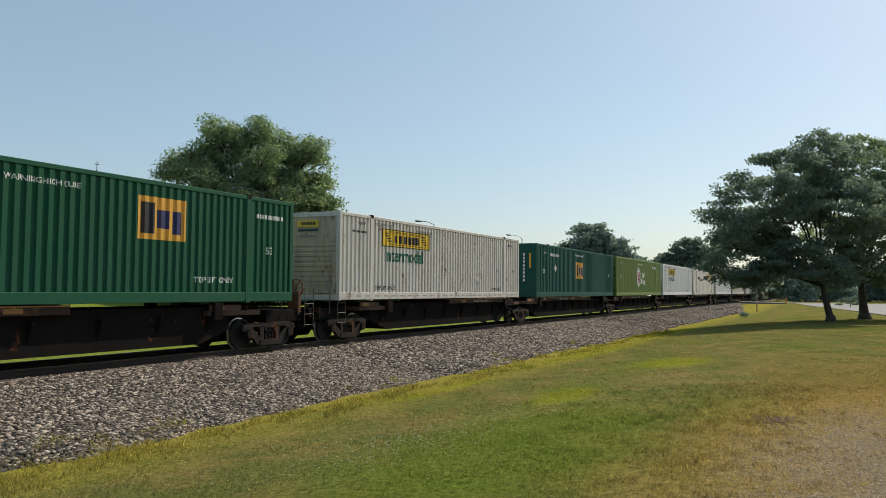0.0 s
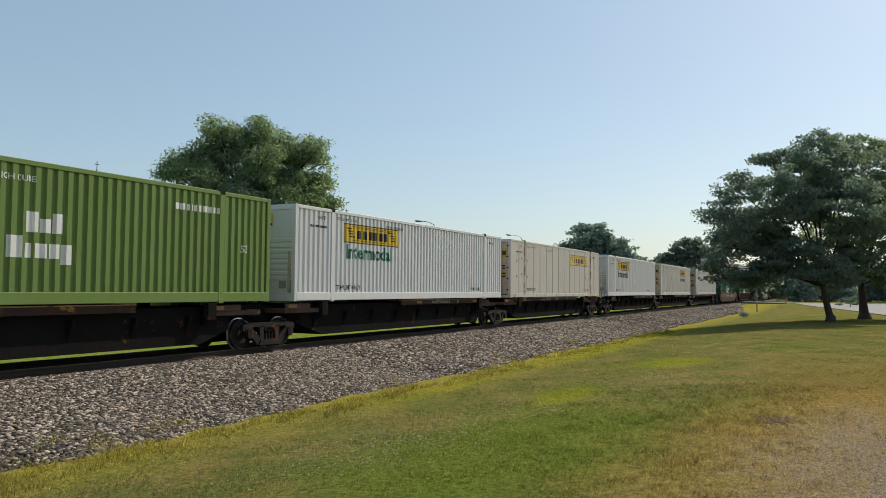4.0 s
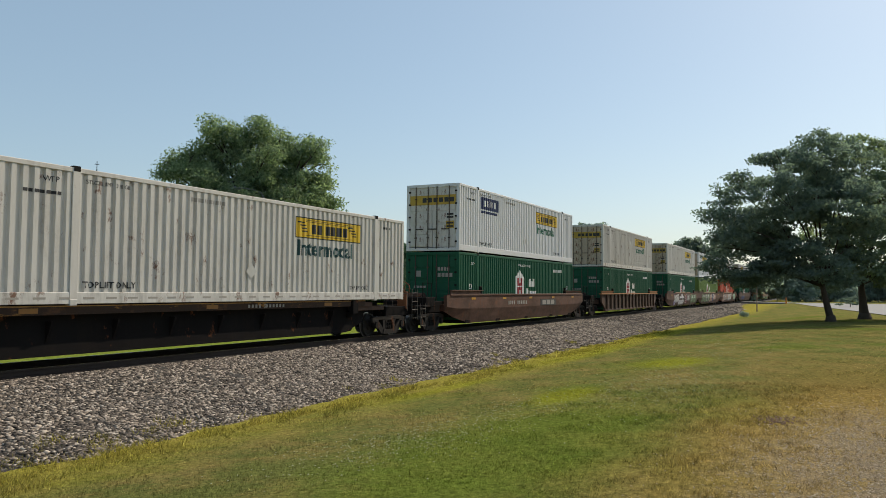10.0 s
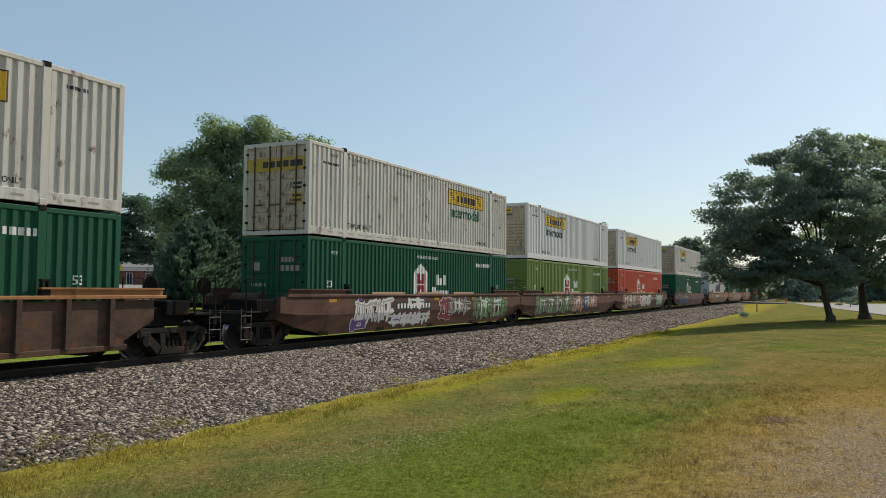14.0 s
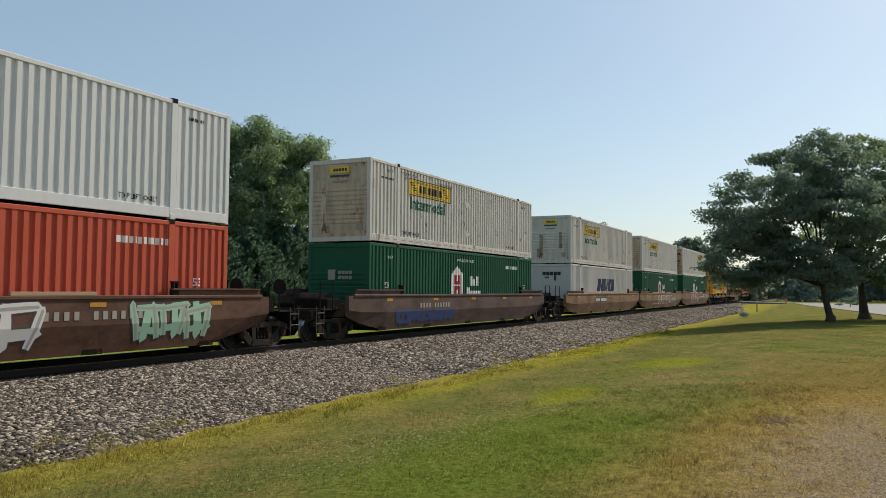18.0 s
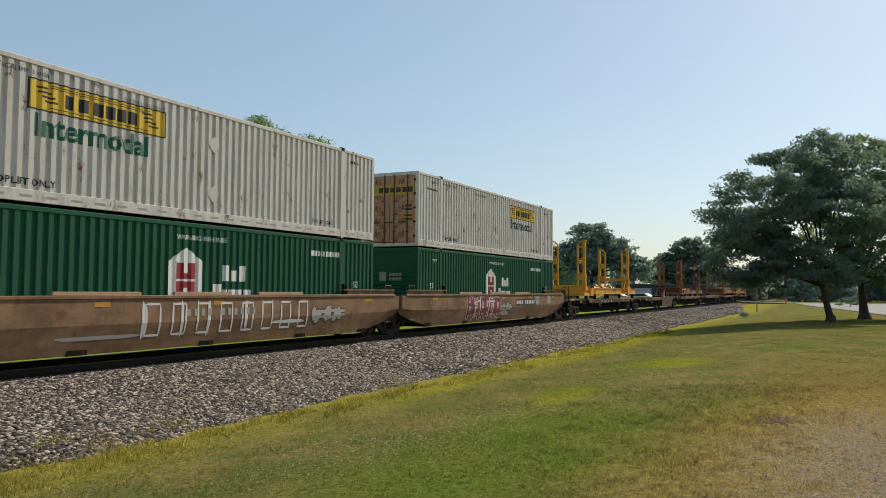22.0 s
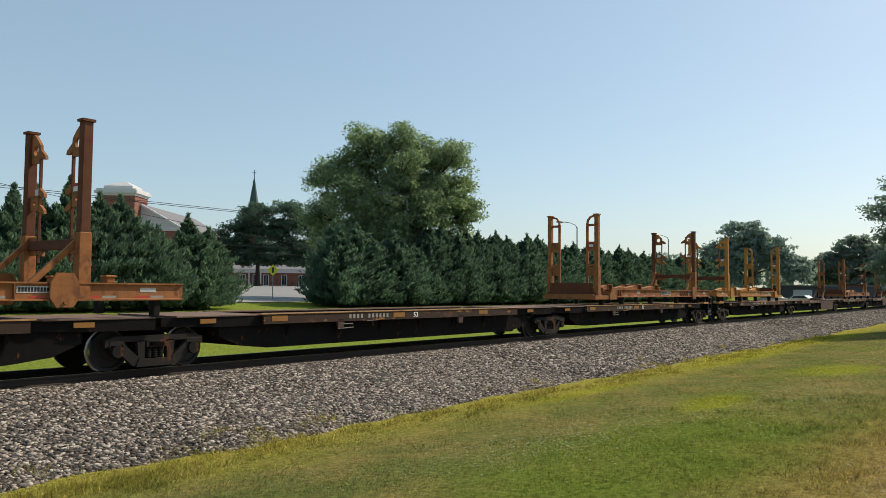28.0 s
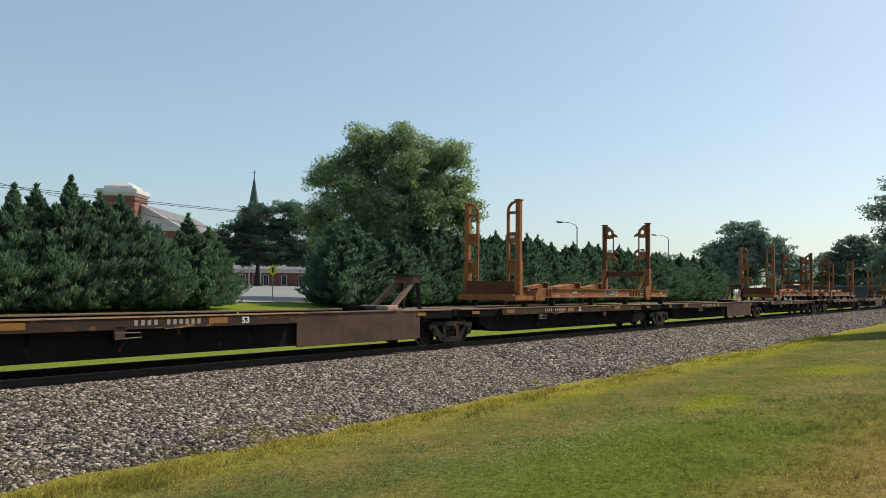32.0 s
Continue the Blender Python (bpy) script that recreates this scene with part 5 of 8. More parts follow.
            part("caution_plate", end_box(Geo(), -1.05, -0.66, 0.98, 1.30, 0.005, 0.012), LOGO_SHADED, c)
            g = Geo()
            for k in range(2):
                end_box(g, -1.02, -0.69, 1.03 + 0.14 * k, 1.10 + 0.14 * k, 0.008, 0.0)
                end_box(g, -1.02, -0.70, 1.42 + 0.13 * k, 1.50 + 0.13 * k, 0.008, 0.0)
            part("door_stencil", g, INK, c)
        else:
            g = Geo()
            for k in range(4):
                end_box(g, -0.28 - 0.15 * k - 0.11, -0.28 - 0.15 * k, 2.12, 2.28, 0.008, 0.0)
                end_box(g, -0.28 - 0.19 * k - 0.14, -0.28 - 0.19 * k, 1.85, 2.02, 0.008, 0.0)
                end_box(g, 0.3 + 0.16 * k, 0.42 + 0.16 * k, 1.36, 1.46, 0.008, 0.0)
            end_box(g, 0.55, 0.78, 1.86, 2.12, 0.008, 0.0)
            part("door_stencil", g, GREY_INK, c)
    else:
        def ribbed():
            g = Geo()
            prof = [(0.08, 0.1), (0.03, 0.1), (0.03, 0.58)]
            for k in range(8):
                q = 0.62 + 0.165 * k
                prof += [(0.03, q), (0.008, q + 0.02), (0.008, q + 0.10), (0.03, q + 0.12)]
            prof += [(0.03, TALL - 0.08), (0.08, TALL - 0.08)]
            g.loft([[(x, y, z_) for x, z_ in prof] for y in (-HALF + 0.1, HALF - 0.1)])
            return g.mesh("front_wall", leaf_paint)
        if front == "ribs":
            part("front_wall", kept(("ribs", leaf_paint.name), ribbed), leaf_paint, c)
        else:
            part("front_wall", kept(("plate", leaf_paint.name), lambda: Geo().box(0.03, 0.08, -HALF + 0.1, HALF - 0.1, 0.1, TALL - 0.08).mesh("front_wall", leaf_paint)), leaf_paint, c)
        beam = kept(("beam", frame_paint.name), lambda: Geo().box(-0.005, 0.1, -HALF + 0.12, HALF - 0.12, 0, 0.16, 0.01).mesh("front_beam", frame_paint))
        part("front_beam", beam, frame_paint, c)
        part("front_beam", beam, frame_paint, c, at=pose(0, 0, TALL - 0.16))
        if body in (WHITE_OLD, WHITE_NEW, WHITE_PLATE):
            sign = part("front_sign", end_box(Geo(), -0.42, 0.42, 2.44, 2.66, 0.004, 0.04), LOGO_YELLOW, c, "small yellow haulier's sign")
            g = Geo()
            for k in range(5):
                end_box(g, 0.25 - 0.12 * k - 0.09, 0.25 - 0.12 * k, 2.50, 2.60, 0.008, 0.03)
            part("sign_stencil", g, INK, sign)
            g = Geo()
            end_box(g, -0.4, 0.4, 2.30, 2.37, 0.006, 0.04)
            part("front_stencil", g, TEAL_INK, c)
            g = Geo()
            for k in range(7):
                end_box(g, 0.3 - 0.09 * k - 0.06, 0.3 - 0.09 * k, 2.10, 2.17, 0.006, 0.04)
            end_box(g, -0.98, -0.72, 0.38, 0.60, 0.005, 0.04)
            part("front_stencil", g, GREY_INK, c)
            for y0, y1, z1 in ((0.55, 0.75, 1.7), (-1.14, -1.04, 1.5)):
                part("rust_streak", end_box(Geo(), y0, y1, 0.25, z1, 0.004, 0.04), STREAK, c, "brown rust run")
        elif body is not PALE_GREY and body is not GREEN_TEAL:
            g = Geo()
            end_box(g, 0.12, 0.42, 1.62, 1.98, 0.008, 0.04)
            for k in range(4):
                end_box(g, -0.02 - 0.15 * k - 0.11, -0.02 - 0.15 * k, 1.82, 1.94, 0.008, 0.04)
                end_box(g, -0.02 - 0.15 * k - 0.11, -0.02 - 0.15 * k, 1.64, 1.76, 0.008, 0.04)
            part("front_stencil", g, GREY_INK, c)
    if body is PALE_GREY:
        g = Geo()
        for k in range(5):
            end_box(g, 0.5 - 0.24 * k - 0.2, 0.5 - 0.24 * k, 2.24, 2.44, 0.008, 0.04)
        end_box(g, -0.34, -0.25, 1.9, 2.3, 0.009, 0.04)
        end_box(g, 0.1, 0.35, 2.08, 2.14, 0.009, 0.04)
        part("front_stencil", g, INK, c, "dark marks on the end wall")
    # side lettering
    white = body in (WHITE_OLD, WHITE_NEW, WHITE_PLATE)
    if texts and white:
        lettered("lettering", "TOP LIFT ONLY", 0.20, 2.22, 0.36, INK, c, flat, 0.004)
        lettered("lettering", "TOP LIFT ONLY", 0.17, L - 3.6, 0.36, INK, c, flat, 0.002)
        lettered("lettering", "STACK TWO HIGH ONLY" if flat else "STACK LIMIT 3 HIGH", 0.13, 2.22, 2.62, INK, c, flat)
        lettered("lettering", "WTP", 0.17, 1.2, 2.56, INK, c, flat)
        part("number_stencil", kept(("num", flat), lambda: bars(5.3, (0.08,) * 4 + (0.02,) + (0.08,) * 6, 2.56, 2.66, 0.04, flat).mesh("number_stencil", GREY_INK)), GREY_INK, c)
        part("small_stencil", kept(("small", flat), lambda: bars(0.75, (0.1,) * 7, 2.30, 2.37, 0.03, flat).mesh("small_stencil", INK)), INK, c)
        if body is WHITE_OLD:
            part("rail_slot_stencil", kept("slots", lambda: slot_row().mesh("rail_slot_stencil", GREY_INK)), GREY_INK, c)
        part("end_stencil", kept(("end", flat), lambda: bars(L - 1.5, (0.07,) * 6, 2.52, 2.6, 0.03, flat).mesh("end_stencil", INK)), INK, c)
    elif texts and body is not PALE_GREY:
        lettered("lettering", "WARNING HIGH CUBE", 0.17, 7.0, 2.50, WHITE_INK, c, False, 0.002)
        if mark_side == "end":
            lettered("lettering", "TOP LIFT ONLY", 0.2, L - 3.95, 0.52, WHITE_INK, c, False, 0.004)
        lettered("lettering", "WTP", 0.17, 1.25, 2.40, WHITE_INK, c)
        lettered("lettering", "53", 0.3, 1.05, 1.35, WHITE_INK, c, False, 0.006)
        lettered("lettering", "53", 0.28, L - 1.2, 1.35, WHITE_INK, c, False, 0.004)
        part("number_stencil", kept(("num2", mark_side), lambda: (bars(L - 1.62, (0.075,) * 4 + (0.02,) + (0.075,) * 6, 2.34, 2.46, 0.035) if mark_side == "end" else bars(2.3 if mark_side == "left" else L - 3.6, (0.13,) * 3 + (0.03,) + (0.12,) * 6, 2.32, 2.48, 0.05)).mesh("number_stencil", WHITE_INK)), WHITE_INK, c)
    for kind, x in signs:
        if kind == "haul":
            haul_sign(c, x, flat)
            if not flat:
                ink_used = ink
                lettered("lettering", "Intermodal", 0.66, x + 0.12, 1.40, ink_used, c, flat, 0.016, 1.02)
        elif kind == "gable":
            gable_sign(c, x)
        elif kind == "gable6":
            gable_sign(c, x, True)
        elif kind == "amber":
            amber_sign(c, x, 0.40 if body is GREEN_TEAL else 0.0)
        elif kind == "diamond":
            for h in ((0.75, 2.05) if x > 0 else (1.65,) if body is GREEN_TEAL else (0.85,)):
                q = abs(x)
                geo = sheet(q - 0.22, q + 0.22, lambda v: h - 0.22 + abs(v - q), lambda v: h + 0.22 - abs(v - q), 0.012, True)
                part("placard_holder", geo, PLATE, c, "metal diamond placard holder")
        elif kind == "stripe":
            part("red_mark", sheet(x, x + 0.06, 2.35, 2.6, 0.006, flat), REFLECT_RED, c)
        elif kind == "blue":
            b = part("blue_sign", sheet(x, x + 2.2, 2.02, 2.58, 0.003), NAVY, c, "blue advertising panel with white marks")
            part("sign_stencil", bars(x + 0.45, (0.2, 0.2, 0.1, 0.2, 0.2), 2.16, 2.44, 0.1, proud=0.006), WHITE_INK, b)
            part("small_stencil", bars(x + 0.05, (0.5, 0.42, 0.8), 1.84, 1.95, 0.1), NAVY, c)
        elif kind == "swoop":
            for q, w in ((0.0, 0.80), (0.94, 1.16), (2.24, 0.30), (2.68, 0.74), (3.54, 0.80)):
                g = Geo()
                for k in range(16):
                    z0 = 1.26 + 0.054 * k
                    strip = sheet(x - 0.1 + q + 0.017 * k, x - 0.1 + q + w + 0.017 * k, z0, z0 + 0.054, 0.005)
                    g.add(strip.v, strip.f)
                part("haulier_block", g, NAVY, c, "slanted navy blue block")
        elif kind == "end_amber":
            sign = part("end_sign", end_box(Geo(), -0.1, 0.62, 2.22, 2.66, 0.006, 0.04), LOGO_ORANGE, c, "small amber sign on the end wall")
            for y0 in (0.1, 0.3, 0.48):
                part("sign_block", end_box(Geo(), y0 - 0.06, y0 + 0.06, 2.3, 2.56, 0.010, 0.03), INK, sign)
            part("yellow_strip", end_box(Geo(), -0.98, -0.88, 1.6, 2.4, 0.008, 0.04), LOGO_ORANGE, c)
            part("white_plate", end_box(Geo(), 0.0, 0.52, 0.55, 0.78, 0.008, 0.04), GREY_INK, c)
            g = Geo()
            for k in range(8):
                end_box(g, -0.62, -0.52, 2.4 - 0.2 * k - 0.14, 2.4 - 0.2 * k, 0.008, 0.04)
            end_box(g, 0.2, 0.3, 1.38, 1.56, 0.008, 0.04)
            end_box(g, 0.34, 0.44, 1.38, 1.56, 0.008, 0.04)
            part("end_stencil", g, WHITE_INK, c)
        elif kind == "scorch":
            for y0, z0, z1 in ((0.5, 0.5, 1.75), (-0.75, 0.9, 1.9), (0.66, 0.35, 0.9)):
                part("scorch_mark", end_box(Geo(), y0, y0 + 0.2, z0, z1, 0.006, 0.04), SCORCH, c, "sooty black run on the end wall")
    if flat:
        seams = Geo()
        studs = Geo()
        for k in range(1, 15):
            x = 0.12 + k * (L - 0.24) / 15
            seams.box(x - 0.03, x + 0.03, -HALF - 0.004, -HALF + 0.012, 0.2, TALL - 0.1)
            for j in range(26):
                z0 = 0.26 + j * 0.098
                studs.box(x - 0.008, x + 0.008, -HALF - 0.009, -HALF + 0.01, z0, z0 + 0.014)
        part("panel_seams", seams, body, c)
        part("rivets", studs, PLATE, c, "rows of small rivets")
        for x in (0.9, 1.6, 2.4, 3.3, 4.4, L - 3.1, L - 2.4, L - 1.0):
            for z0 in (1.15, 1.95):
                part("patch_plate", kept("patch", lambda: Geo().tube([(0, -HALF - 0.012, 0), (0, -HALF + 0.02, 0)], 0.075, 8).mesh("patch_plate", PLATE)), PLATE, c, at=pose(x, 0, z0 + 0.07 * math.sin(x * 5)))
    MOVING.append((c, s, z))
    return c


ROD = plain("rusty_brown_lock_rod", (0.075, 0.055, 0.042), 0.6, 0.2, 0.4)
SCORCH = paint("sooty_black_runs", (0.30, 0.25, 0.2), 1.0, (0.015, 0.012, 0.01), 0.8, 0.8, 0.0)
STREAK = paint("brown_rust_runs", (0.50, 0.43, 0.34), 0.95, (0.09, 0.045, 0.025), 0.9, 0.8, 0.0)
PLATE = plain("dull_aluminium_plate", (0.50, 0.49, 0.46), 0.5, 0.3)
PALE_GREY = paint("pale_grey_container_paint", (0.465, 0.46, 0.45), 0.3, (0.22, 0.19, 0.17))


# ---- bogies ----
def bogie_parts():
    """Cast side frames with two three-cornered windows and a spring nest, sprung bolster, wheelsets."""
    frame_ = Geo()
    y0, y1 = -1.06, -0.94
    frame_.prism([(-1.14, 0.66), (-0.92, 0.72), (0.92, 0.72), (1.14, 0.66), (1.14, 0.50), (0.86, 0.60), (-0.86, 0.60), (-1.14, 0.50)], y0, y1)
    for q in (-1, 1):
        frame_.prism([(q * 1.02, 0.56), (q * 0.80, 0.62), (q * 0.36, 0.24), (q * 0.36, 0.08), (q * 0.52, 0.10), (q * 0.78, 0.34)], y0, y1)
        frame_.prism([(q * 0.26, 0.20), (q * 0.40, 0.20), (q * 0.44, 0.62), (q * 0.26, 0.62)], y0, y1)
        frame_.box(q * 0.89 - 0.17, q * 0.89 + 0.17, y0 - 0.01, y1 + 0.01, 0.48, 0.64, 0.02)
    frame_.prism([(-0.46, 0.08), (0.46, 0.08), (0.40, 0.24), (-0.40, 0.24)], y0 - 0.03, y1 + 0.02)
    frame_.box(-0.24, 0.24, y0 - 0.02, y1, 0.47, 0.59, 0.015)
    side = frame_.mesh("side_frame", STEEL_GREY)
    spring = Geo()
    spring.loft([[(math.cos(q) * r, -1.0 + math.sin(q) * r, 0.25 + 0.022 * k) for q in (j * math.pi / 4 for j in range(8))] for k, r in enumerate((0.045, 0.06) * 5)])
    bolster = Geo().box(-0.2, 0.2, -1.08, 1.08, 0.47, 0.62, 0.02).tube([(0, 0, 0.6), (0, 0, 0.82)], 0.2, 10)
    axle_box = Geo().tube([(0, -1.12, 0.42), (0, -0.92, 0.42)], 0.13, 10).box(-0.15, 0.15, -1.07, -0.95, 0.42, 0.56, 0.02)
    wheels = Geo()
    wheels.tube([(0, -0.9, 0), (0, 0.9, 0)], 0.08, 8)
    for s_ in (-1, 1):
        a = s_ * 0.70
        wheels.loft([[(math.cos(q) * r, a + s_ * w, math.sin(q) * r) for q in (j * math.pi / 12 for j in range(24))] for r, w in ((0.08, 0.09), (0.16, 0.09), (0.2, 0.03), (0.34, 0.02), (0.36, 0.07), (0.415, 0.07), (0.415, -0.055), (0.45, -0.06), (0.45, -0.085), (0.36, -0.085), (0.08, -0.05))])
        for j in range(3):
            q = j * 2.09
            wheels.box(math.cos(q) * 0.05 - 0.02, math.cos(q) * 0.05 + 0.02, a + s_ * 0.2, a + s_ * 0.24, math.sin(q) * 0.05 - 0.02, math.sin(q) * 0.05 + 0.02)
    turned_wheels = wheels.mesh("wheelset", WHEEL)
    turned_wheels.materials.append(TREAD)
    for poly in turned_wheels.polygons:
        if all(math.hypot(turned_wheels.vertices[i].co.x, turned_wheels.vertices[i].co.z) > 0.41 for i in poly.vertices):
            poly.material_index = 1
    return dict(side=side, spring=spring.mesh("spring", IRON), bolster=bolster.mesh("bolster", IRON), box=axle_box.mesh("axle_box", IRON), wheels=turned_wheels)


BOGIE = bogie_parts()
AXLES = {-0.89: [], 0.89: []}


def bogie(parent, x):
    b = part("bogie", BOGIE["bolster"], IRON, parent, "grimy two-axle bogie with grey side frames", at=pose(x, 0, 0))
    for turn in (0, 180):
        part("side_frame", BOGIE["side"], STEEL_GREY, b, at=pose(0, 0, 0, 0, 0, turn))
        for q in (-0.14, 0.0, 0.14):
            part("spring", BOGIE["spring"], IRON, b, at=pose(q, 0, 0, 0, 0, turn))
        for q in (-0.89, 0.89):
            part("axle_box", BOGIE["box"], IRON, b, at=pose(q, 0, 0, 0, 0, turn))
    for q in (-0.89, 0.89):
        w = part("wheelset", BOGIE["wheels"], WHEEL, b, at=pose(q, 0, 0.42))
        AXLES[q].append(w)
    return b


def ladder(x, y, z0, z1, w=0.4):
    g = Geo()
    for a in (0, w):
        g.tube([(x + a, y, z0), (x + a, y, z1)], 0.012, 5)
    k = z0 + 0.05
    while k < z1:
        g.tube([(x, y, k), (x + w, y, k)], 0.011, 5)
        k += 0.32
    return g


# ---- spine cars and flats ----
PINK_FOOT = paint("faded_pink_foot_paint", (0.42, 0.27, 0.22), 0.5, (0.16, 0.09, 0.06), 0.2, 0.7, 0.05)
HITCH_RED = paint("dusty_red_hitch_paint", (0.17, 0.080, 0.060), 0.6, (0.12, 0.08, 0.06), 0.25, 0.65, 0.08)


def spine_unit(s0, s1, decks, label, front_bogie=True, rear_bogie=False, front_end=False, rear_end=False, pads=(), plates=(0.0, 0.0), top=1.308):
    """One unit of an articulated spine car, between two bogies. decks: stretches of side deck from its front."""
    P = s1 - s0
    u = thing("spine_car", label, "rail car", "articulated spine cars", at=pose(s0, 0, 0))
    sill = Geo()
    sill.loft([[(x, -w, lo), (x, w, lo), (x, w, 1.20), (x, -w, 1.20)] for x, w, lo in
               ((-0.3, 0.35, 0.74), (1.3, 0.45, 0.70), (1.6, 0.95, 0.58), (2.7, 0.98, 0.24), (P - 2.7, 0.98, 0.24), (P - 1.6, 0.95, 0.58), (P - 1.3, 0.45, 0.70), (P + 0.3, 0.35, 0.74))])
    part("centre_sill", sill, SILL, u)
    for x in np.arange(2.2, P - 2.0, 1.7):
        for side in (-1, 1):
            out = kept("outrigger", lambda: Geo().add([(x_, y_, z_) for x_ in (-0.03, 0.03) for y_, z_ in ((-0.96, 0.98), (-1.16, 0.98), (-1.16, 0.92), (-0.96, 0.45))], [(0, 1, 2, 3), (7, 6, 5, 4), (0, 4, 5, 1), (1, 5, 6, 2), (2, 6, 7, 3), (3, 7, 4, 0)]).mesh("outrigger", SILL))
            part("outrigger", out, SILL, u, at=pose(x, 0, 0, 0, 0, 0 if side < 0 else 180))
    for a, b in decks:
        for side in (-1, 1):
            y = side * 1.18
            beam = Geo().box(a, b, y - 0.03, y + 0.03, top - 0.18, top - 0.015, 0.006)
            beam.box(a, b, y - 0.038, y + 0.038, top - 0.195, top - 0.178)
            bm_ = part("side_beam", beam, FLAT_OCHRE, u, "rusty ochre side beam")
            part("top_flange", Geo().box(a, b, y - 0.045, y + 0.045, top - 0.025, top), EDGE_OCHRE, bm_)
            if side < 0:
                k = a + 1.2
                while k < b - 0.6:
                    part("reflector", Geo().box(k, k + 0.42, y - 0.036, y - 0.03, top - 0.155, top - 0.05), REFLECT_DULL, bm_)
                    k += 5.2
                lettered("lettering", "53", 0.14, a + 0.62 * (b - a), top - 0.16, GREY_INK, bm_, True, 0.006).location.y += 0.09
                if plates[0]:
                    marks = Geo()
                    for j in range(11):
                        if j != 4:
                            q = plates[0] + 0.9 + j * 0.15
                            marks.box(q, q + 0.075, y - 0.036, y - 0.03, top - 0.155, top - 0.065)
                    part("number_stencil", marks, GREY_INK, bm_)
        deck = Geo().box(a, b, -1.13, 1.13, top - 0.055, top - 0.025)
        deck_ = part("deck", deck, DECK, u, "sun-bleached deck boards")
        for k, y in enumerate(np.arange(-1.1, 1.0, 0.24)):
            board_ = kept(("board", round(a, 2), round(b, 2), top), lambda: Geo().box(a + 0.02, b - 0.02, 0, 0.22, top - 0.025, top - 0.001).mesh("board", DECK))
            part("board", board_, DECK, deck_, at=pose(0, y, 0.004 * (k % 3)))
    for x in (0.55, P - 2.6):
        bolster = part("cross_bolster", Geo().box(x, x + 2.05, -1.16, 1.16, 0.96, 1.10, 0.012).box(x, x + 1.2, -1.20, -1.14, 1.08, 1.25, 0.01), PANEL_BROWN, u, "dusty brown bolster beam over the bogie")
        part("reflector", Geo().box(x + 0.12, x + 0.52, -1.207, -1.19, 1.12, 1.22), REFLECT_DULL, bolster)
    for x in pads:
        for side in (-1, 1):
            part("container_pedestal", Geo().box(x - 0.16, x + 0.16, side * 1.2 - 0.1, side * 1.2 + 0.1, 0.86, 1.315, 0.015), SILL, u)
            part("pedestal_arm", Geo().box(x - 0.1, x + 0.1, min(side * 0.2, side * 1.12), max(side * 0.2, side * 1.12), 0.74, 0.92, 0.01), SILL, u)
    if front_bogie:
        bogie(u, 0.0)
    if rear_bogie:
        bogie(u, P)
    joint = Geo().tube([(P, 0, 0.5), (P, 0, 1.0)], 0.24, 10).box(P - 0.3, P + 0.3, -0.5, 0.5, 0.86, 1.02, 0.02)
    if not rear_end:
        part("articulation", joint, IRON, u)
    for is_end, x, way in ((front_end, 0.0, -1), (rear_end, P, 1)):
        if is_end:
            g = Geo().box(*sorted((x, x + way * 1.75)), -0.9, 0.9, 0.70, 1.06, 0.02)
            g.box(*sorted((x + way * 1.7, x + way * 1.85)), -1.18, 1.18, 0.80, 1.10, 0.02)
            part("end_sill", g, SILL, u)
            part("coupler", Geo().box(min(x + way * 1.2, x + way * 1.75), max(x + way * 1.2, x + way * 2.05), -0.12, 0.12, 0.72, 0.95, 0.03), IRON, u)
            part("step_ladder", ladder(x + way * (1.6 if way > 0 else 0.67) - 0.2, -1.24, 0.55, 1.72, 0.44), GRAB, u)
            if way > 0:
                hub = (x + way * 1.6, -0.75, 1.72)
                wheel = Geo()
                for j in range(12):
                    q0, q1 = j * math.pi / 6, (j + 1) * math.pi / 6
                    wheel.bar((hub[0], hub[1] + 0.27 * math.cos(q0), hub[2] + 0.27 * math.sin(q0)), (hub[0], hub[1] + 0.27 * math.cos(q1), hub[2] + 0.27 * math.sin(q1)), 0.03, 0.03)
                    if j % 2 == 0:
                        wheel.bar(hub, (hub[0], hub[1] + 0.27 * math.cos(q0), hub[2] + 0.27 * math.sin(q0)), 0.02, 0.02)
                part("brake_wheel", wheel, RUSTY, u)
                part("brake_stand", Geo().box(min(hub[0], hub[0] - way * 0.16), max(hub[0], hub[0] - way * 0.16), -0.95, -0.55, 0.95, 1.62, 0.02), RUSTY, u, "rusty brake stand")
            part("grab_rail", Geo().tube([(x + way * 1.2, -1.15, 0.9), (x + way * 1.2, -1.15, 1.55), (x + way * 1.2, -0.5, 1.55), (x + way * 1.2, -0.5, 0.9)], 0.018, 5), GRAB, u)
            part("air_hose", Geo().tube([(x + way * 1.3, -0.35, 0.8), (x + way * 1.5, -0.35, 0.45), (x + way * 1.7, -0.3, 0.5)], 0.03, 6), DARK_GAP, u)
    MOVING.append((u, s0, 0.0))
    return u


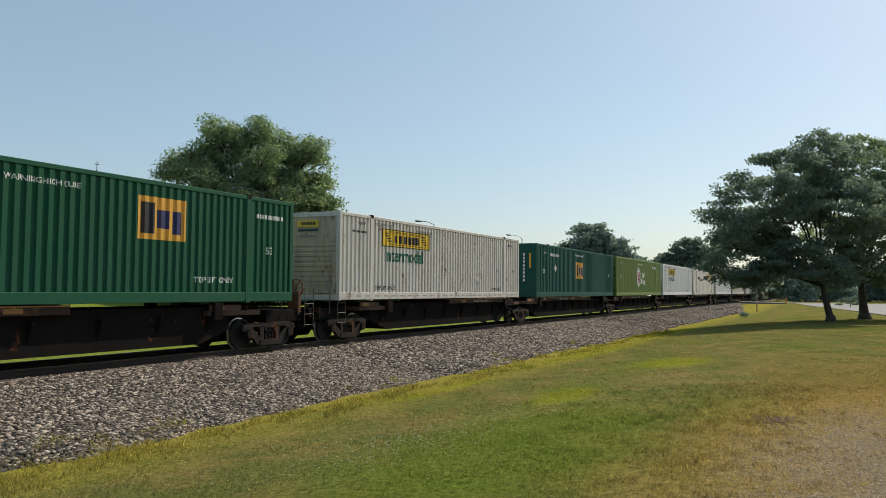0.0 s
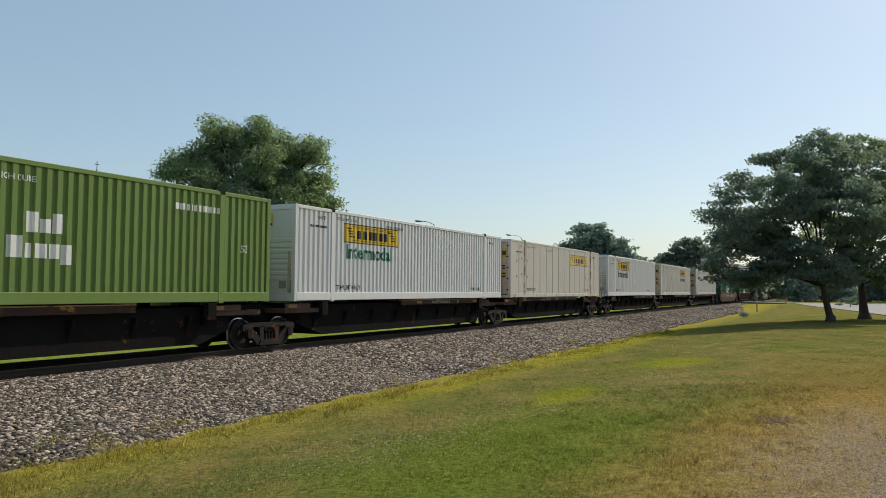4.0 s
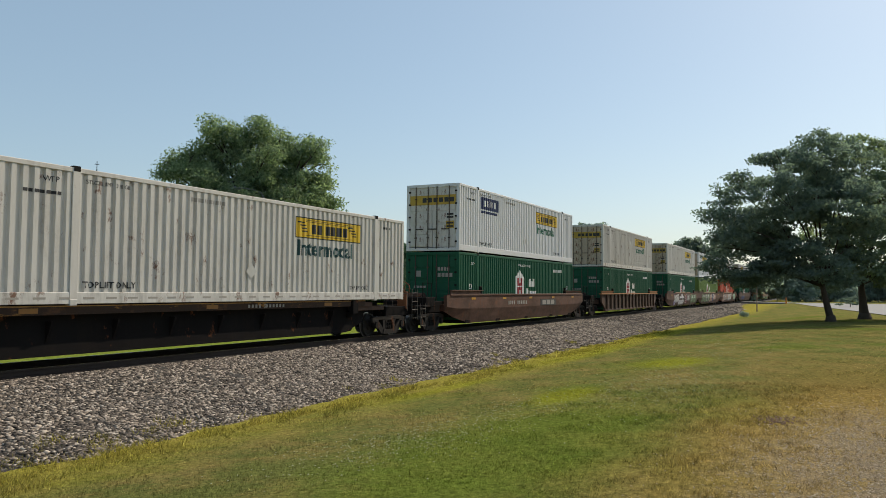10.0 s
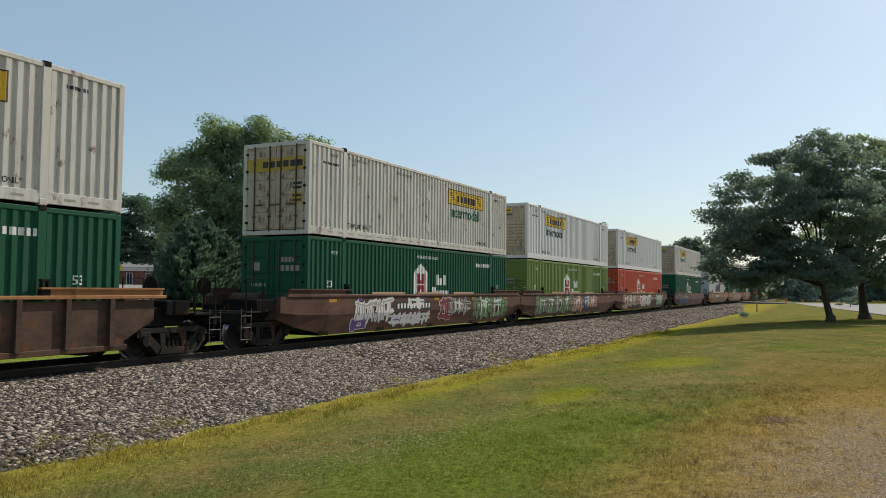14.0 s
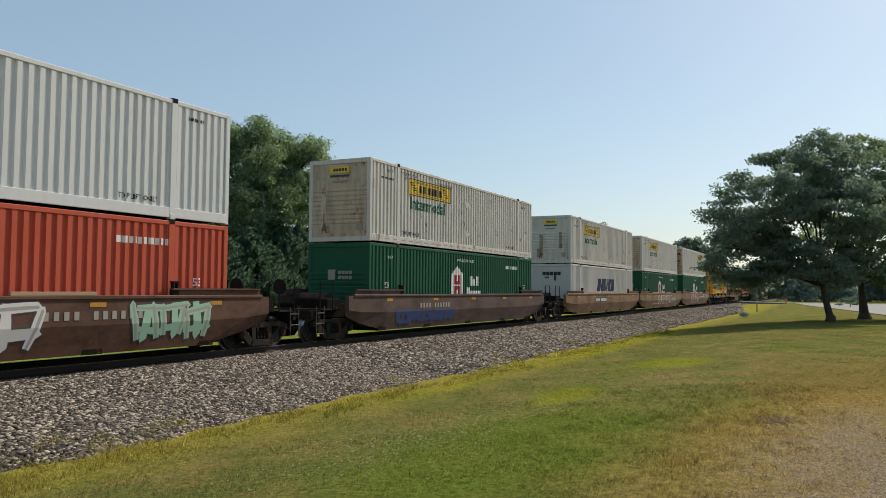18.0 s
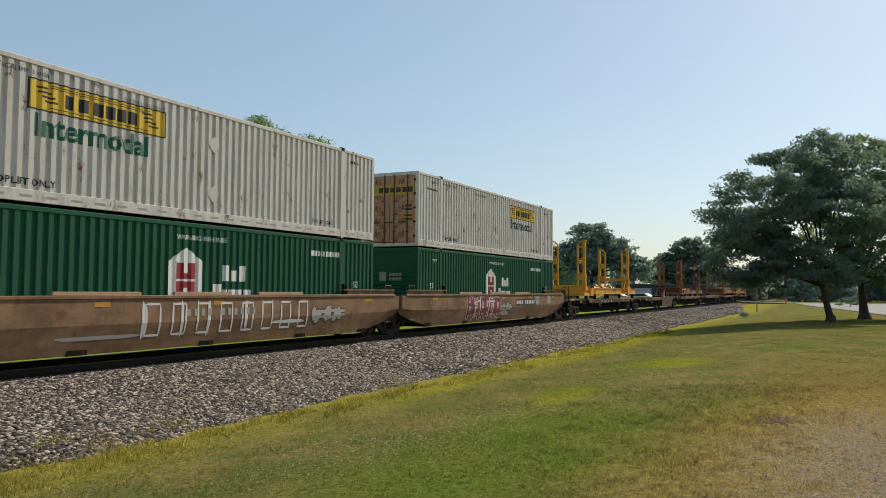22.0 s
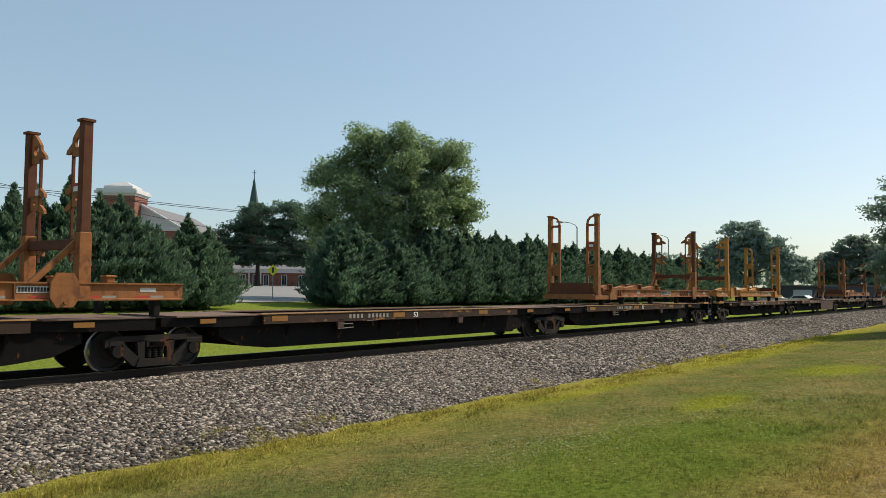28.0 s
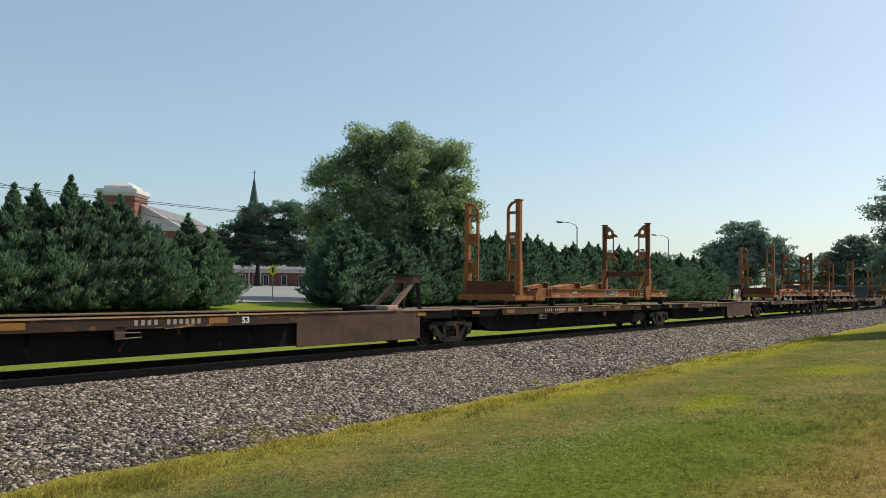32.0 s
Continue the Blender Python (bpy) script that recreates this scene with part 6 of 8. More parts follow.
def flat_unit(s0, s1, label, front_bogie, rear_bogie, hitch, front_end, rear_end):
    """One unit of the long bare flats: a deep dark sill set back under rusty side beams, planked deck, dark ends over the bogies."""
    P, top = s1 - s0, 1.12
    u = thing("flat_car", label, "rail car", "flat cars at the train's end", at=pose(s0, 0, 0))
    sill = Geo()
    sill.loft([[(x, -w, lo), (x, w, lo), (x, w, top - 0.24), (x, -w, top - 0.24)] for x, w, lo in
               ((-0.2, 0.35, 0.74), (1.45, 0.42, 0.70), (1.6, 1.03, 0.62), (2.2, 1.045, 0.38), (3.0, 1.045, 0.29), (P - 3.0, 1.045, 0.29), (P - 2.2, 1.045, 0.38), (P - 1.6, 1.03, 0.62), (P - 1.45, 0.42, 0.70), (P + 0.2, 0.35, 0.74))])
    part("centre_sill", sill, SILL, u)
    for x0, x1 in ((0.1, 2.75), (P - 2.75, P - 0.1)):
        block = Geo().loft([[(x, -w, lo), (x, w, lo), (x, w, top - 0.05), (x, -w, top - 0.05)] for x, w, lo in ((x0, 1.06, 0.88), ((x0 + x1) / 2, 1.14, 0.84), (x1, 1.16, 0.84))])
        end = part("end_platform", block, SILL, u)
        part("end_plank", Geo().box(x0 + 0.3, x1, -1.17, 1.17, top - 0.05, top - 0.012, 0.008), DECK, end)
        part("reflector", Geo().box(x0 + 0.9, x0 + 1.32, -1.166, -1.15, top - 0.19, top - 0.09), REFLECT_DULL, end)
    a, b = 2.7, (P - 6.6 if hitch else P - 2.7)
    rib = kept("flat rib", lambda: Geo().add([(x_, y_, z_) for x_ in (-0.02, 0.02) for y_, z_ in ((-1.03, 0.90), (-1.20, 0.90), (-1.20, 0.85), (-1.03, 0.50))],
                                             [(0, 1, 2, 3), (7, 6, 5, 4), (0, 4, 5, 1), (1, 5, 6, 2), (2, 6, 7, 3), (3, 7, 4, 0)]).mesh("outrigger", SILL))
    pocket = kept("stake pocket", lambda: Geo().prism([(-0.13, 0.92), (0.13, 0.92), (0.10, 0.68), (-0.10, 0.68)], -1.26, -1.20).mesh("stake_pocket", PANEL_BROWN))
    for side in (-1, 1):
        turn = 0 if side < 0 else 180
        y = side * 1.23
        beam = part("side_beam", Geo().box(a, b, y - 0.03, y + 0.03, top - 0.235, top - 0.015, 0.006).box(a, b, y - 0.04, y + 0.04, top - 0.25, top - 0.23), FLAT_OCHRE, u, "rust and ochre side beam")
        part("top_flange", Geo().box(a - 0.1, b + 0.1, y - 0.05, y + 0.05, top - 0.02, top), EDGE_OCHRE, beam)
        x = a + 0.9
        while x < b - 0.3:
            part("outrigger", rib, SILL, u, at=pose(x, 0, 0, 0, 0, turn))
            x += 1.72
        for x in (a + 2.6, a + 8.0):
            if x < b:
                part("stake_pocket", pocket, PANEL_BROWN, u, at=pose(x, 0, 0, 0, 0, turn))
        if hitch:
            part("side_panel", Geo().box(b, P - 1.7, side * 1.10, side * 1.15, 0.26, top - 0.02, 0.01), PANEL_BROWN, u, "dusty brown full-depth side panel")
        if side < 0:
            for x in (a + 0.25, a + 4.7, a + 9.0):
                if x < b - 0.5:
                    part("reflector", Geo().box(x, x + 0.5, y - 0.036, y - 0.03, top - 0.19, top - 0.06), REFLECT_DULL, beam)
            lettered("lettering", "53", 0.20, a + 5.6, top - 0.20, WHITE_INK, beam, True, 0.006, 1.15).location.y += 0.04
            marks = Geo()
            for j in range(11):
                if j != 4:
                    marks.box(a + 2.9 + j * 0.15, a + 2.98 + j * 0.15, y - 0.036, y - 0.03, top - 0.18, top - 0.07)
            part("number_stencil", marks, GREY_INK, beam)
    part("grab_iron", Geo().tube([(5.2, -1.25, 0.80), (5.75, -1.25, 0.80), (5.78, -1.25, 0.70), (5.2, -1.25, 0.68)], 0.014, 5).tube([(6.3, -1.26, 0.86), (6.75, -1.26, 0.87)], 0.014, 5), GRAB, u)
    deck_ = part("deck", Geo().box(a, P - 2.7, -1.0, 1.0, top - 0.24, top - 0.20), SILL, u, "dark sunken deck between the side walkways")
    board_ = kept(("flat board", round(P, 2)), lambda: Geo().box(a + 0.02, P - 2.72, 0, 0.17, top - 0.03, top - 0.002).mesh("board", DECK))
    for y, lift_ in ((-1.18, 0.004), (-1.0, 0.0), (0.83, 0.0), (1.01, 0.004)):
        part("board", board_, DECK, deck_, at=pose(0, y, lift_))
    if front_bogie:
        bogie(u, 0.0)
    if rear_bogie:
        bogie(u, P)
    if not rear_end:
        part("articulation", Geo().tube([(P, 0, 0.5), (P, 0, 1.0)], 0.26, 10).box(P - 0.4, P + 0.4, -0.9, 0.9, 0.80, 1.02, 0.02), IRON, u)
    for is_end, x, way in ((front_end, 0.0, -1), (rear_end, P, 1)):
        if not is_end:
            continue
        g = Geo().box(*sorted((x - way * 0.2, x + way * 1.15)), -0.9, 0.9, 0.70, 1.03, 0.02).box(*sorted((x + way * 1.1, x + way * 1.3)), -1.2, 1.2, 0.72, 1.05, 0.02)
        part("end_sill", g, SILL, u)
        part("end_step", Geo().box(*sorted((x + way * 0.35, x + way * 1.2)), -1.24, -0.9, 1.05, 1.16, 0.012), EDGE_OCHRE, u, "ochre end step")
        part("coupler", Geo().box(*sorted((x + way * 1.2, x + way * 1.75)), -0.12, 0.12, 0.72, 0.95, 0.03), IRON, u)
        part("step_ladder", ladder(x + way * 1.3 - 0.2, -1.26, 0.4, 1.75 if way > 0 else 1.05), GRAB, u)
        part("brake_cabinet", Geo().box(*sorted((x + way * 0.55, x + way * 1.1)), -0.7, 0.5, 1.05, 1.75, 0.03), SILL, u)
        wheel = Geo()
        hub = (x + way * 1.2, -0.85, 1.62)
        for j in range(12):
            q0, q1 = j * math.pi / 6, (j + 1) * math.pi / 6
            rim = [(hub[0], hub[1] + 0.27 * math.cos(q), hub[2] + 0.27 * math.sin(q)) for q in (q0, q1)]
            wheel.bar(rim[0], rim[1], 0.03, 0.03)
            if j % 2 == 0:
                wheel.bar(hub, rim[0], 0.02, 0.02)
        part("brake_wheel", wheel, RUSTY, u)
        part("air_hose", Geo().tube([(x + way * 1.3, -0.35, 0.8), (x + way * 1.5, -0.35, 0.42), (x + way * 1.7, -0.3, 0.48)], 0.03, 6), DARK_GAP, u)
    if hitch:
        h = part("trailer_hitch", Geo().bar((P - 2.15, -0.42, 1.15), (P - 1.0, -0.30, 1.98), 0.12, 0.13).bar((P - 2.15, 0.42, 1.15), (P - 1.0, 0.30, 1.98), 0.12, 0.13).box(P - 1.15, P - 0.8, -0.4, 0.4, 1.92, 2.12, 0.02), HITCH_RED, u, "raised reddish trailer hitch")
        part("hitch_plate", Geo().box(P - 1.5, P - 0.65, -0.5, 0.5, 2.14, 2.20, 0.015), STEEL_GREY, h)
        part("hitch_leg", Geo().bar((P - 0.72, -0.34, 1.08), (P - 0.82, -0.30, 2.1), 0.09, 0.10).bar((P - 0.72, 0.34, 1.08), (P - 0.82, 0.30, 2.1), 0.09, 0.10), STEEL_GREY, h)
        part("hitch_foot", Geo().box(P - 2.5, P - 2.0, -0.55, 0.55, 1.10, 1.24, 0.02), PINK_FOOT, h, "faded pink hitch foot")
        part("hitch_foot", Geo().box(P - 3.4, P - 2.85, -0.45, 0.45, 1.10, 1.22, 0.02), SILL, h)
    MOVING.append((u, s0, 0.0))
    return u


# ---- well cars ----
# Tan raised in brightness, so the sun on the guide angles is painted in.
EDGE_TAN = paint("tan_paint_brightened_as_sunlit", (0.36, 0.235, 0.14), 0.5, (0.12, 0.07, 0.045), 0.2, 0.7, 0.05)
# Brighter orange on the ribbed car's chord and flanges paints the sun on them.
CHORD = paint("sunlit_rust_orange_chord_paint", (0.30, 0.13, 0.042), 0.6, (0.06, 0.04, 0.03), 0.3, 0.65, 0.05)


def well_car(s, front, rear, colour, label, ribs=False, front_bogie=True, rear_bogie=True, joined_rear=False, joined_front=False, letters_at=None, plate=False, art=(), badge=None):
    """A well car round a 53-foot container whose leading end is at s; front, rear: how far its bogies stand beyond the container."""
    L = LENGTH
    u = thing("well_car", label, "rail car", "double-stack well cars", at=pose(s, 0, 0))
    for side in (-1, 1):
        y = side * 1.49
        inn = side * 1.335
        g = Geo()
        if ribs:
            g.loft([[(x, inn, lo), (x, y - side * 0.06, lo), (x, y - side * 0.06, 1.40), (x, inn, 1.40)] for x, lo in ((-0.9, 0.95), (0.2, 0.36), (L - 0.2, 0.36), (L + 0.9, 0.95))])
        else:
            g.loft([[(x, inn, lo), (x, side * 1.345, lo), (x, y, mid), (x, y, 1.46), (x, inn, 1.46)] for x, lo, mid in
                    ((-1.5, 0.80, 1.0), (-0.7, 0.55, 0.92), (0.9, 0.25, 0.88), (L - 0.9, 0.25, 0.88), (L + 0.7, 0.55, 0.92), (L + 1.5, 0.80, 1.0))])
        w = part("well_side", g, colour, u)
        part("top_chord", Geo().box(-1.2, L + 1.2, min(inn, y + side * 0.035), max(inn, y + side * 0.035), 1.44, 1.52, 0.012), CHORD if ribs else colour, u)
        if ribs:
            part("bottom_chord", Geo().box(-0.1, L + 0.1, min(inn, y), max(inn, y), 0.30, 0.42, 0.012), colour, u)
            for k in range(15):
                x = 0.35 + k * (L - 0.7) / 14
                part("stiffener", kept("stiff", lambda: Geo().prism([(-0.06, 0.40), (0.06, 0.40), (0.06, 1.45), (-0.06, 1.45)], -1.53, -1.41).prism([(0.06, 0.42), (0.40, 0.42), (0.30, 0.56), (0.06, 0.60)], -1.475, -1.435).mesh("stiffener", colour)), colour, u, at=pose(x, 0, 0) if side < 0 else pose(x, 0, 0, 0, 0, 180))
        for x0, x1 in ((-1.1, 2.1), (L - 2.1, L + 1.1)):
            mid = x0 < 3
            poly = [(x0, 1.50), (x1, 1.50), (x1 - (0.25 if mid else 0), 1.66), (x0 + (0 if mid else 0.25), 1.66)]
            part("raised_flange", Geo().prism(poly, min(y, y - side * 0.06), max(y, y - side * 0.06)).box(x0, x1, min(y - side * 0.08, y + side * 0.05), max(y - side * 0.08, y + side * 0.05), 1.65, 1.69), CHORD if ribs else colour, u)
        if side < 0 and not ribs:
            k = 0.9
            while k < L:
                part("reflector", Geo().box(k, k + 0.42, y - 0.006, y + 0.01, 1.27, 1.37), REFLECT_WELL, w)
                k += 3.6
            marks = Geo()
            x = letters_at or 7.2
            for j in range(11):
                if j != 4:
                    marks.box(x + j * 0.24, x + j * 0.24 + 0.12, y - 0.010, y + 0.01, 1.0, 1.18)
            if plate:
                part("number_plate", Geo().box(x - 0.1, x + 2.72, y - 0.006, y + 0.01, 0.92, 1.26), INK, w)
            part("number_stencil", marks, WHITE_INK if plate else GREY_INK, w)
            lettered("lettering", "53", 0.42, 1.6, 0.92, INK, w, True, 0.01).location.y -= 0.18
    latch = kept("stack latch", lambda: Geo().box(-0.11, 0.11, -0.06, 0.06, 1.50, 1.66, 0.012).box(-0.08, -0.05, -0.05, 0.05, 1.66, 1.82).box(0.05, 0.08, -0.05, 0.05, 1.66, 1.82).box(-0.10, 0.10, -0.055, 0.055, 1.80, 1.86, 0.01).tube([(-0.12, 0, 1.58), (0.12, 0, 1.58)], 0.05, 8).mesh("stacking_latch", IRON))
    for side in (-1, 1):
        for x in (1.97, L - 1.97):
            part("stacking_latch", latch, IRON, u, at=pose(x, side * 1.44, 0))
        if joined_front or joined_rear:
            for x0, x1 in ((3.5, 5.8), (6.8, 8.8), (9.9, 11.9)):
                part("guide_angle", Geo().box(x0, x1, min(side * 1.40, side * 1.47), max(side * 1.40, side * 1.47), 1.518, 1.60, 0.008), EDGE_TAN, u, "tan guide angle with sunlight in its colour")
    if badge:
        sign = part("badge_plate", Geo().box(badge, badge + 2.6, -1.497, -1.48, 0.89, 1.23), INK, u, "dark sign plate with pale blocks")
        for q in (0.3, 1.0, 1.7):
            part("sign_block", Geo().box(badge + q, badge + q + 0.56, -1.501, -1.49, 0.94, 1.18), GREY_INK, sign)
    for x in (0.8, 4.2, 8.0, 11.9, L - 0.8):
        part("floor_beam", kept("fbeam", lambda: Geo().box(-0.25, 0.25, -1.37, 1.37, 0.24, 0.39).mesh("floor_beam", SILL)), SILL, u, at=pose(x, 0, 0))
    for at_front, far, joined, has in ((True, front, joined_front, front_bogie), (False, rear, joined_rear, rear_bogie)):
        X = (lambda q: -q) if at_front else (lambda q: L + q)
        lo, hi = sorted((X(0.25), X(far + 0.4)))
        part("end_platform", Geo().box(lo, hi, -0.45, 0.45, 0.78, 1.05, 0.02).box(*sorted((X(0.15), X(0.6))), -1.36, 1.36, 0.62, 1.2, 0.02), SILL, u)
        shear = Geo().loft([[(X(0.2), -1.34, 0.75), (X(0.2), 1.34, 0.75), (X(0.2), 1.34, 1.1), (X(0.2), -1.34, 1.1)], [(X(far), -0.5, 0.85), (X(far), 0.5, 0.85), (X(far), 0.5, 1.02), (X(far), -0.5, 1.02)]])
        part("shear_plate", shear, colour, u)
        if has:
            bogie(u, X(far))
        if joined:
            part("articulation", Geo().tube([(X(far), 0, 0.5), (X(far), 0, 1.05)], 0.25, 10), IRON, u)
            part("step_ladder", ladder(X(0.75), -1.36, 0.5, 1.9), GRAB, u)
        else:
            e = far + 1.25
            part("end_sill", Geo().box(*sorted((X(e - 0.15), X(e))), -1.3, 1.3, 0.74, 1.02, 0.02).box(*sorted((X(far), X(e))), -0.2, 0.2, 0.72, 1.0), IRON, u)
            part("coupler", Geo().box(*sorted((X(e), X(e + 0.5))), -0.12, 0.12, 0.72, 0.95, 0.03), IRON, u)
            part("step_ladder", ladder(X(e - 0.1) - 0.2, -1.32, 0.25, 1.15), GRAB, u)
            for y_ in (-1.3, 1.3):
                part("hand_rail", Geo().tube([(X(e - 0.1), y_, 1.0), (X(e - 0.1), y_, 1.95), (X(e - 0.8), y_, 1.95), (X(e - 0.8), y_, 1.0)], 0.02, 5), IRON, u)
            part("brake_equipment", Geo().box(*sorted((X(0.55), X(e - 0.8))), -0.95, 0.95, 0.74, 1.22, 0.03).box(*sorted((X(far - 0.3), X(far + 0.5))), -1.1, 0.2, 1.0, 1.38, 0.03), SILL, u, "black brake equipment on the end platform")
            part("walkway", Geo().box(*sorted((X(e - 0.75), X(e - 0.2))), -1.3, 1.3, 1.02, 1.06), STEEL_GREY, u)
            part("brake_wheel", Geo().tube([(X(e - 0.5), 0.6, 1.75), (X(e - 0.46), 0.6, 1.75)], 0.26, 14).tube([(X(e - 0.48), 0.6, 1.05), (X(e - 0.48), 0.6, 1.75)], 0.03, 6), IRON, u)
            part("air_reservoir", Geo().tube([(X(far - 0.7), -0.35, 1.35), (X(far - 0.7), 0.75, 1.35)], 0.22, 12), WELL_RUST, u)
            part("air_hose", Geo().tube([(X(e), -0.35, 0.8), (X(e + 0.2), -0.35, 0.42), (X(e + 0.4), -0.3, 0.5)], 0.03, 6), DARK_GAP, u)
    for n_, (x, z0, w, h, seed, mat) in enumerate(art):
        if h < 0.25 or w < 0.3:
            part("painted_scrawl", scrawl(x, z0, w, h, seed, 0.001 * (n_ % 4)), mat, u, "spray-painted stroke on the side")
            continue
        r = random.Random(seed)
        count = max(1, round(w / 0.75))
        edge_paint = GRAF_DARK if mat is not GRAF_PURPLE and mat is not GRAF_RED else GRAF_WHITE
        for j in range(count):
            cell = (x + w * j / count, z0, w / count, h)
            lines = strokes(cell, r)
            off = 0.0005 * ((n_ + j) % 3)
            outline = part("painted_scrawl", spray([fat(*q, 0.035) for q in lines], off), edge_paint, u, "spray-painted interlocking strokes with dark edges")
            part("paint_fill", spray([fat(*q, 0.0) for q in lines], off + 0.0035), mat, outline)
            if h > 0.5:
                shade = GRAF_GREY if mat in (GRAF_WHITE, GRAF_MINT) else GRAF_WHITE if j % 2 else GRAF_DARK
                part("paint_fade", spray([fat(a, b, c, d, wide * 0.35, 0.0) for a, b, c, d, wide in lines[::2]], off + 0.0065), shade, outline)
    MOVING.append((u, s, 0.0))
    return u


def strokes(cell, r):
    """Slanted, crossing strokes that fill a cell: start, end and width."""
    x, z, w, h = cell
    out = []
    for k in range(3):
        a = x + w * (k + r.uniform(0.1, 0.7)) / 3
        lean = w * r.uniform(-0.3, 0.3)
        up = k % 2 == 0
        lo, hi = z + h * r.uniform(0.02, 0.16), z + h * r.uniform(0.8, 0.97)
        out.append((a, lo if up else hi, a + lean, hi if up else lo, min(0.24, 0.3 * w) * r.uniform(0.75, 1.15)))
    for k in range(2):
        q = z + h * (0.22 + 0.5 * k + r.uniform(-0.08, 0.12))
        out.append((x - 0.06 * w, q, x + w * 1.08, q + h * r.uniform(-0.16, 0.16), min(0.19, 0.2 * h) * r.uniform(0.8, 1.2)))
    return out


def fat(x0, z0, x1, z1, wide, grow):
    """The outline of one stroke, blunt at its start and pointed at its end."""
    d = Vector((x1 - x0, z1 - z0)).normalized()
    s = Vector((-d.y, d.x)) * (wide / 2 + grow)
    a, b = Vector((x0, z0)) - d * grow, Vector((x1, z1))
    tip = b + d * (wide * 0.55 + grow)
    mid = a.lerp(b, 0.55) + s * 0.25
    return [tuple(a + s * 0.8), tuple(a - s * 0.8), tuple(mid - s * 1.15), tuple(b - s * 0.7), tuple(tip), tuple(b + s * 1.25), tuple(mid + s)]


def spray(polys, proud=0.0):
    """Patches of paint that lie on the two slopes of a car's side."""
    g = Geo()
    for k, pts in enumerate(polys):
        lift_ = 0.003 + proud + 0.0005 * k
        for lo, hi in ((0.26, 0.88), (0.88, 1.44)):
            poly = clip_poly(clip_poly(pts, lo, True), hi, False)
            if len(poly) > 2:
                g.add([(a, -1.4935 + (max(0.0, 0.88 - b) / 0.63 * 0.145 if hi <= 0.88 else 0.0) - lift_, b) for a, b in poly], [tuple(range(len(poly)))])
    return g


def scrawl(x, z, w, h, seed, proud=0.0):
    """A rounded, uneven patch of spray paint on a car's side."""
    r = random.Random(seed)
    n = 26
    pts = []
    waves = [(q, r.uniform(0, 6.3), r.uniform(0.02, 0.07)) for q in (2, 3, 5)]
    for k in range(n):
        q = 2 * math.pi * k / n
        cx, cz = math.cos(q), math.sin(q)
        m = max(abs(cx), abs(cz)) ** 0.45
        f = 0.96 + sum(a * math.sin(j * q + p) for j, p, a in waves)
        pts.append((x + w / 2 + cx / m * w / 2 * f, z + h / 2 + cz / m * h / 2 * f))
    return spray([pts], proud)


def clip_poly(pts, z, above):
    out = []
    for (a, b), (c, d) in zip(pts, pts[1:] + pts[:1]):
        ia, ic = (b >= z) == above, (d >= z) == above
        if ia:
            out.append((a, b))
        if ia != ic:
            t = (z - b) / (d - b)
            out.append((a + (c - a) * t, z))
    return out


# ---- frames with posts, carried on the flats ----
FRAME_L = 14.4


def holed(poly, centre, r, x0, x1):
    """A plate in y and z with a round hole, from x0 to x1."""
    ring, hole = [], []
    for k in range(24):
        q = 2 * math.pi * k / 24
        d = (math.cos(q), math.sin(q))
        best = 9.0
        for (ay, az), (by, bz) in zip(poly, poly[1:] + poly[:1]):
            ey, ez = by - ay, bz - az
            den = d[0] * ez - d[1] * ey
            if abs(den) > 1e-9:
                s_ = ((ay - centre[0]) * ez - (az - centre[1]) * ey) / den
                w = ((ay - centre[0]) * d[1] - (az - centre[1]) * d[0]) / den
                if s_ > 0 and -1e-6 <= w <= 1 + 1e-6:
                    best = min(best, s_)
        ring.append((centre[0] + d[0] * best, centre[1] + d[1] * best))
        hole.append((centre[0] + d[0] * r, centre[1] + d[1] * r))
    g = Geo()
    g.add([(x, y, z) for x in (x0, x1) for loop in (ring, hole) for y, z in loop],
          [f for k in range(24) for j in ((k + 1) % 24,) for f in ((k, j, 24 + j, 24 + k), (48 + k, 72 + k, 72 + j, 48 + j), (k, 48 + k, 48 + j, j), (24 + k, 24 + j, 72 + j, 72 + k))])
    return g


def slab(poly, x0, x1):
    """A polygon in y and z, carried from x0 to x1."""
    g = Geo().prism(poly, x0, x1)
    g.v = [(b, a, c) for a, b, c in g.v]
    return g


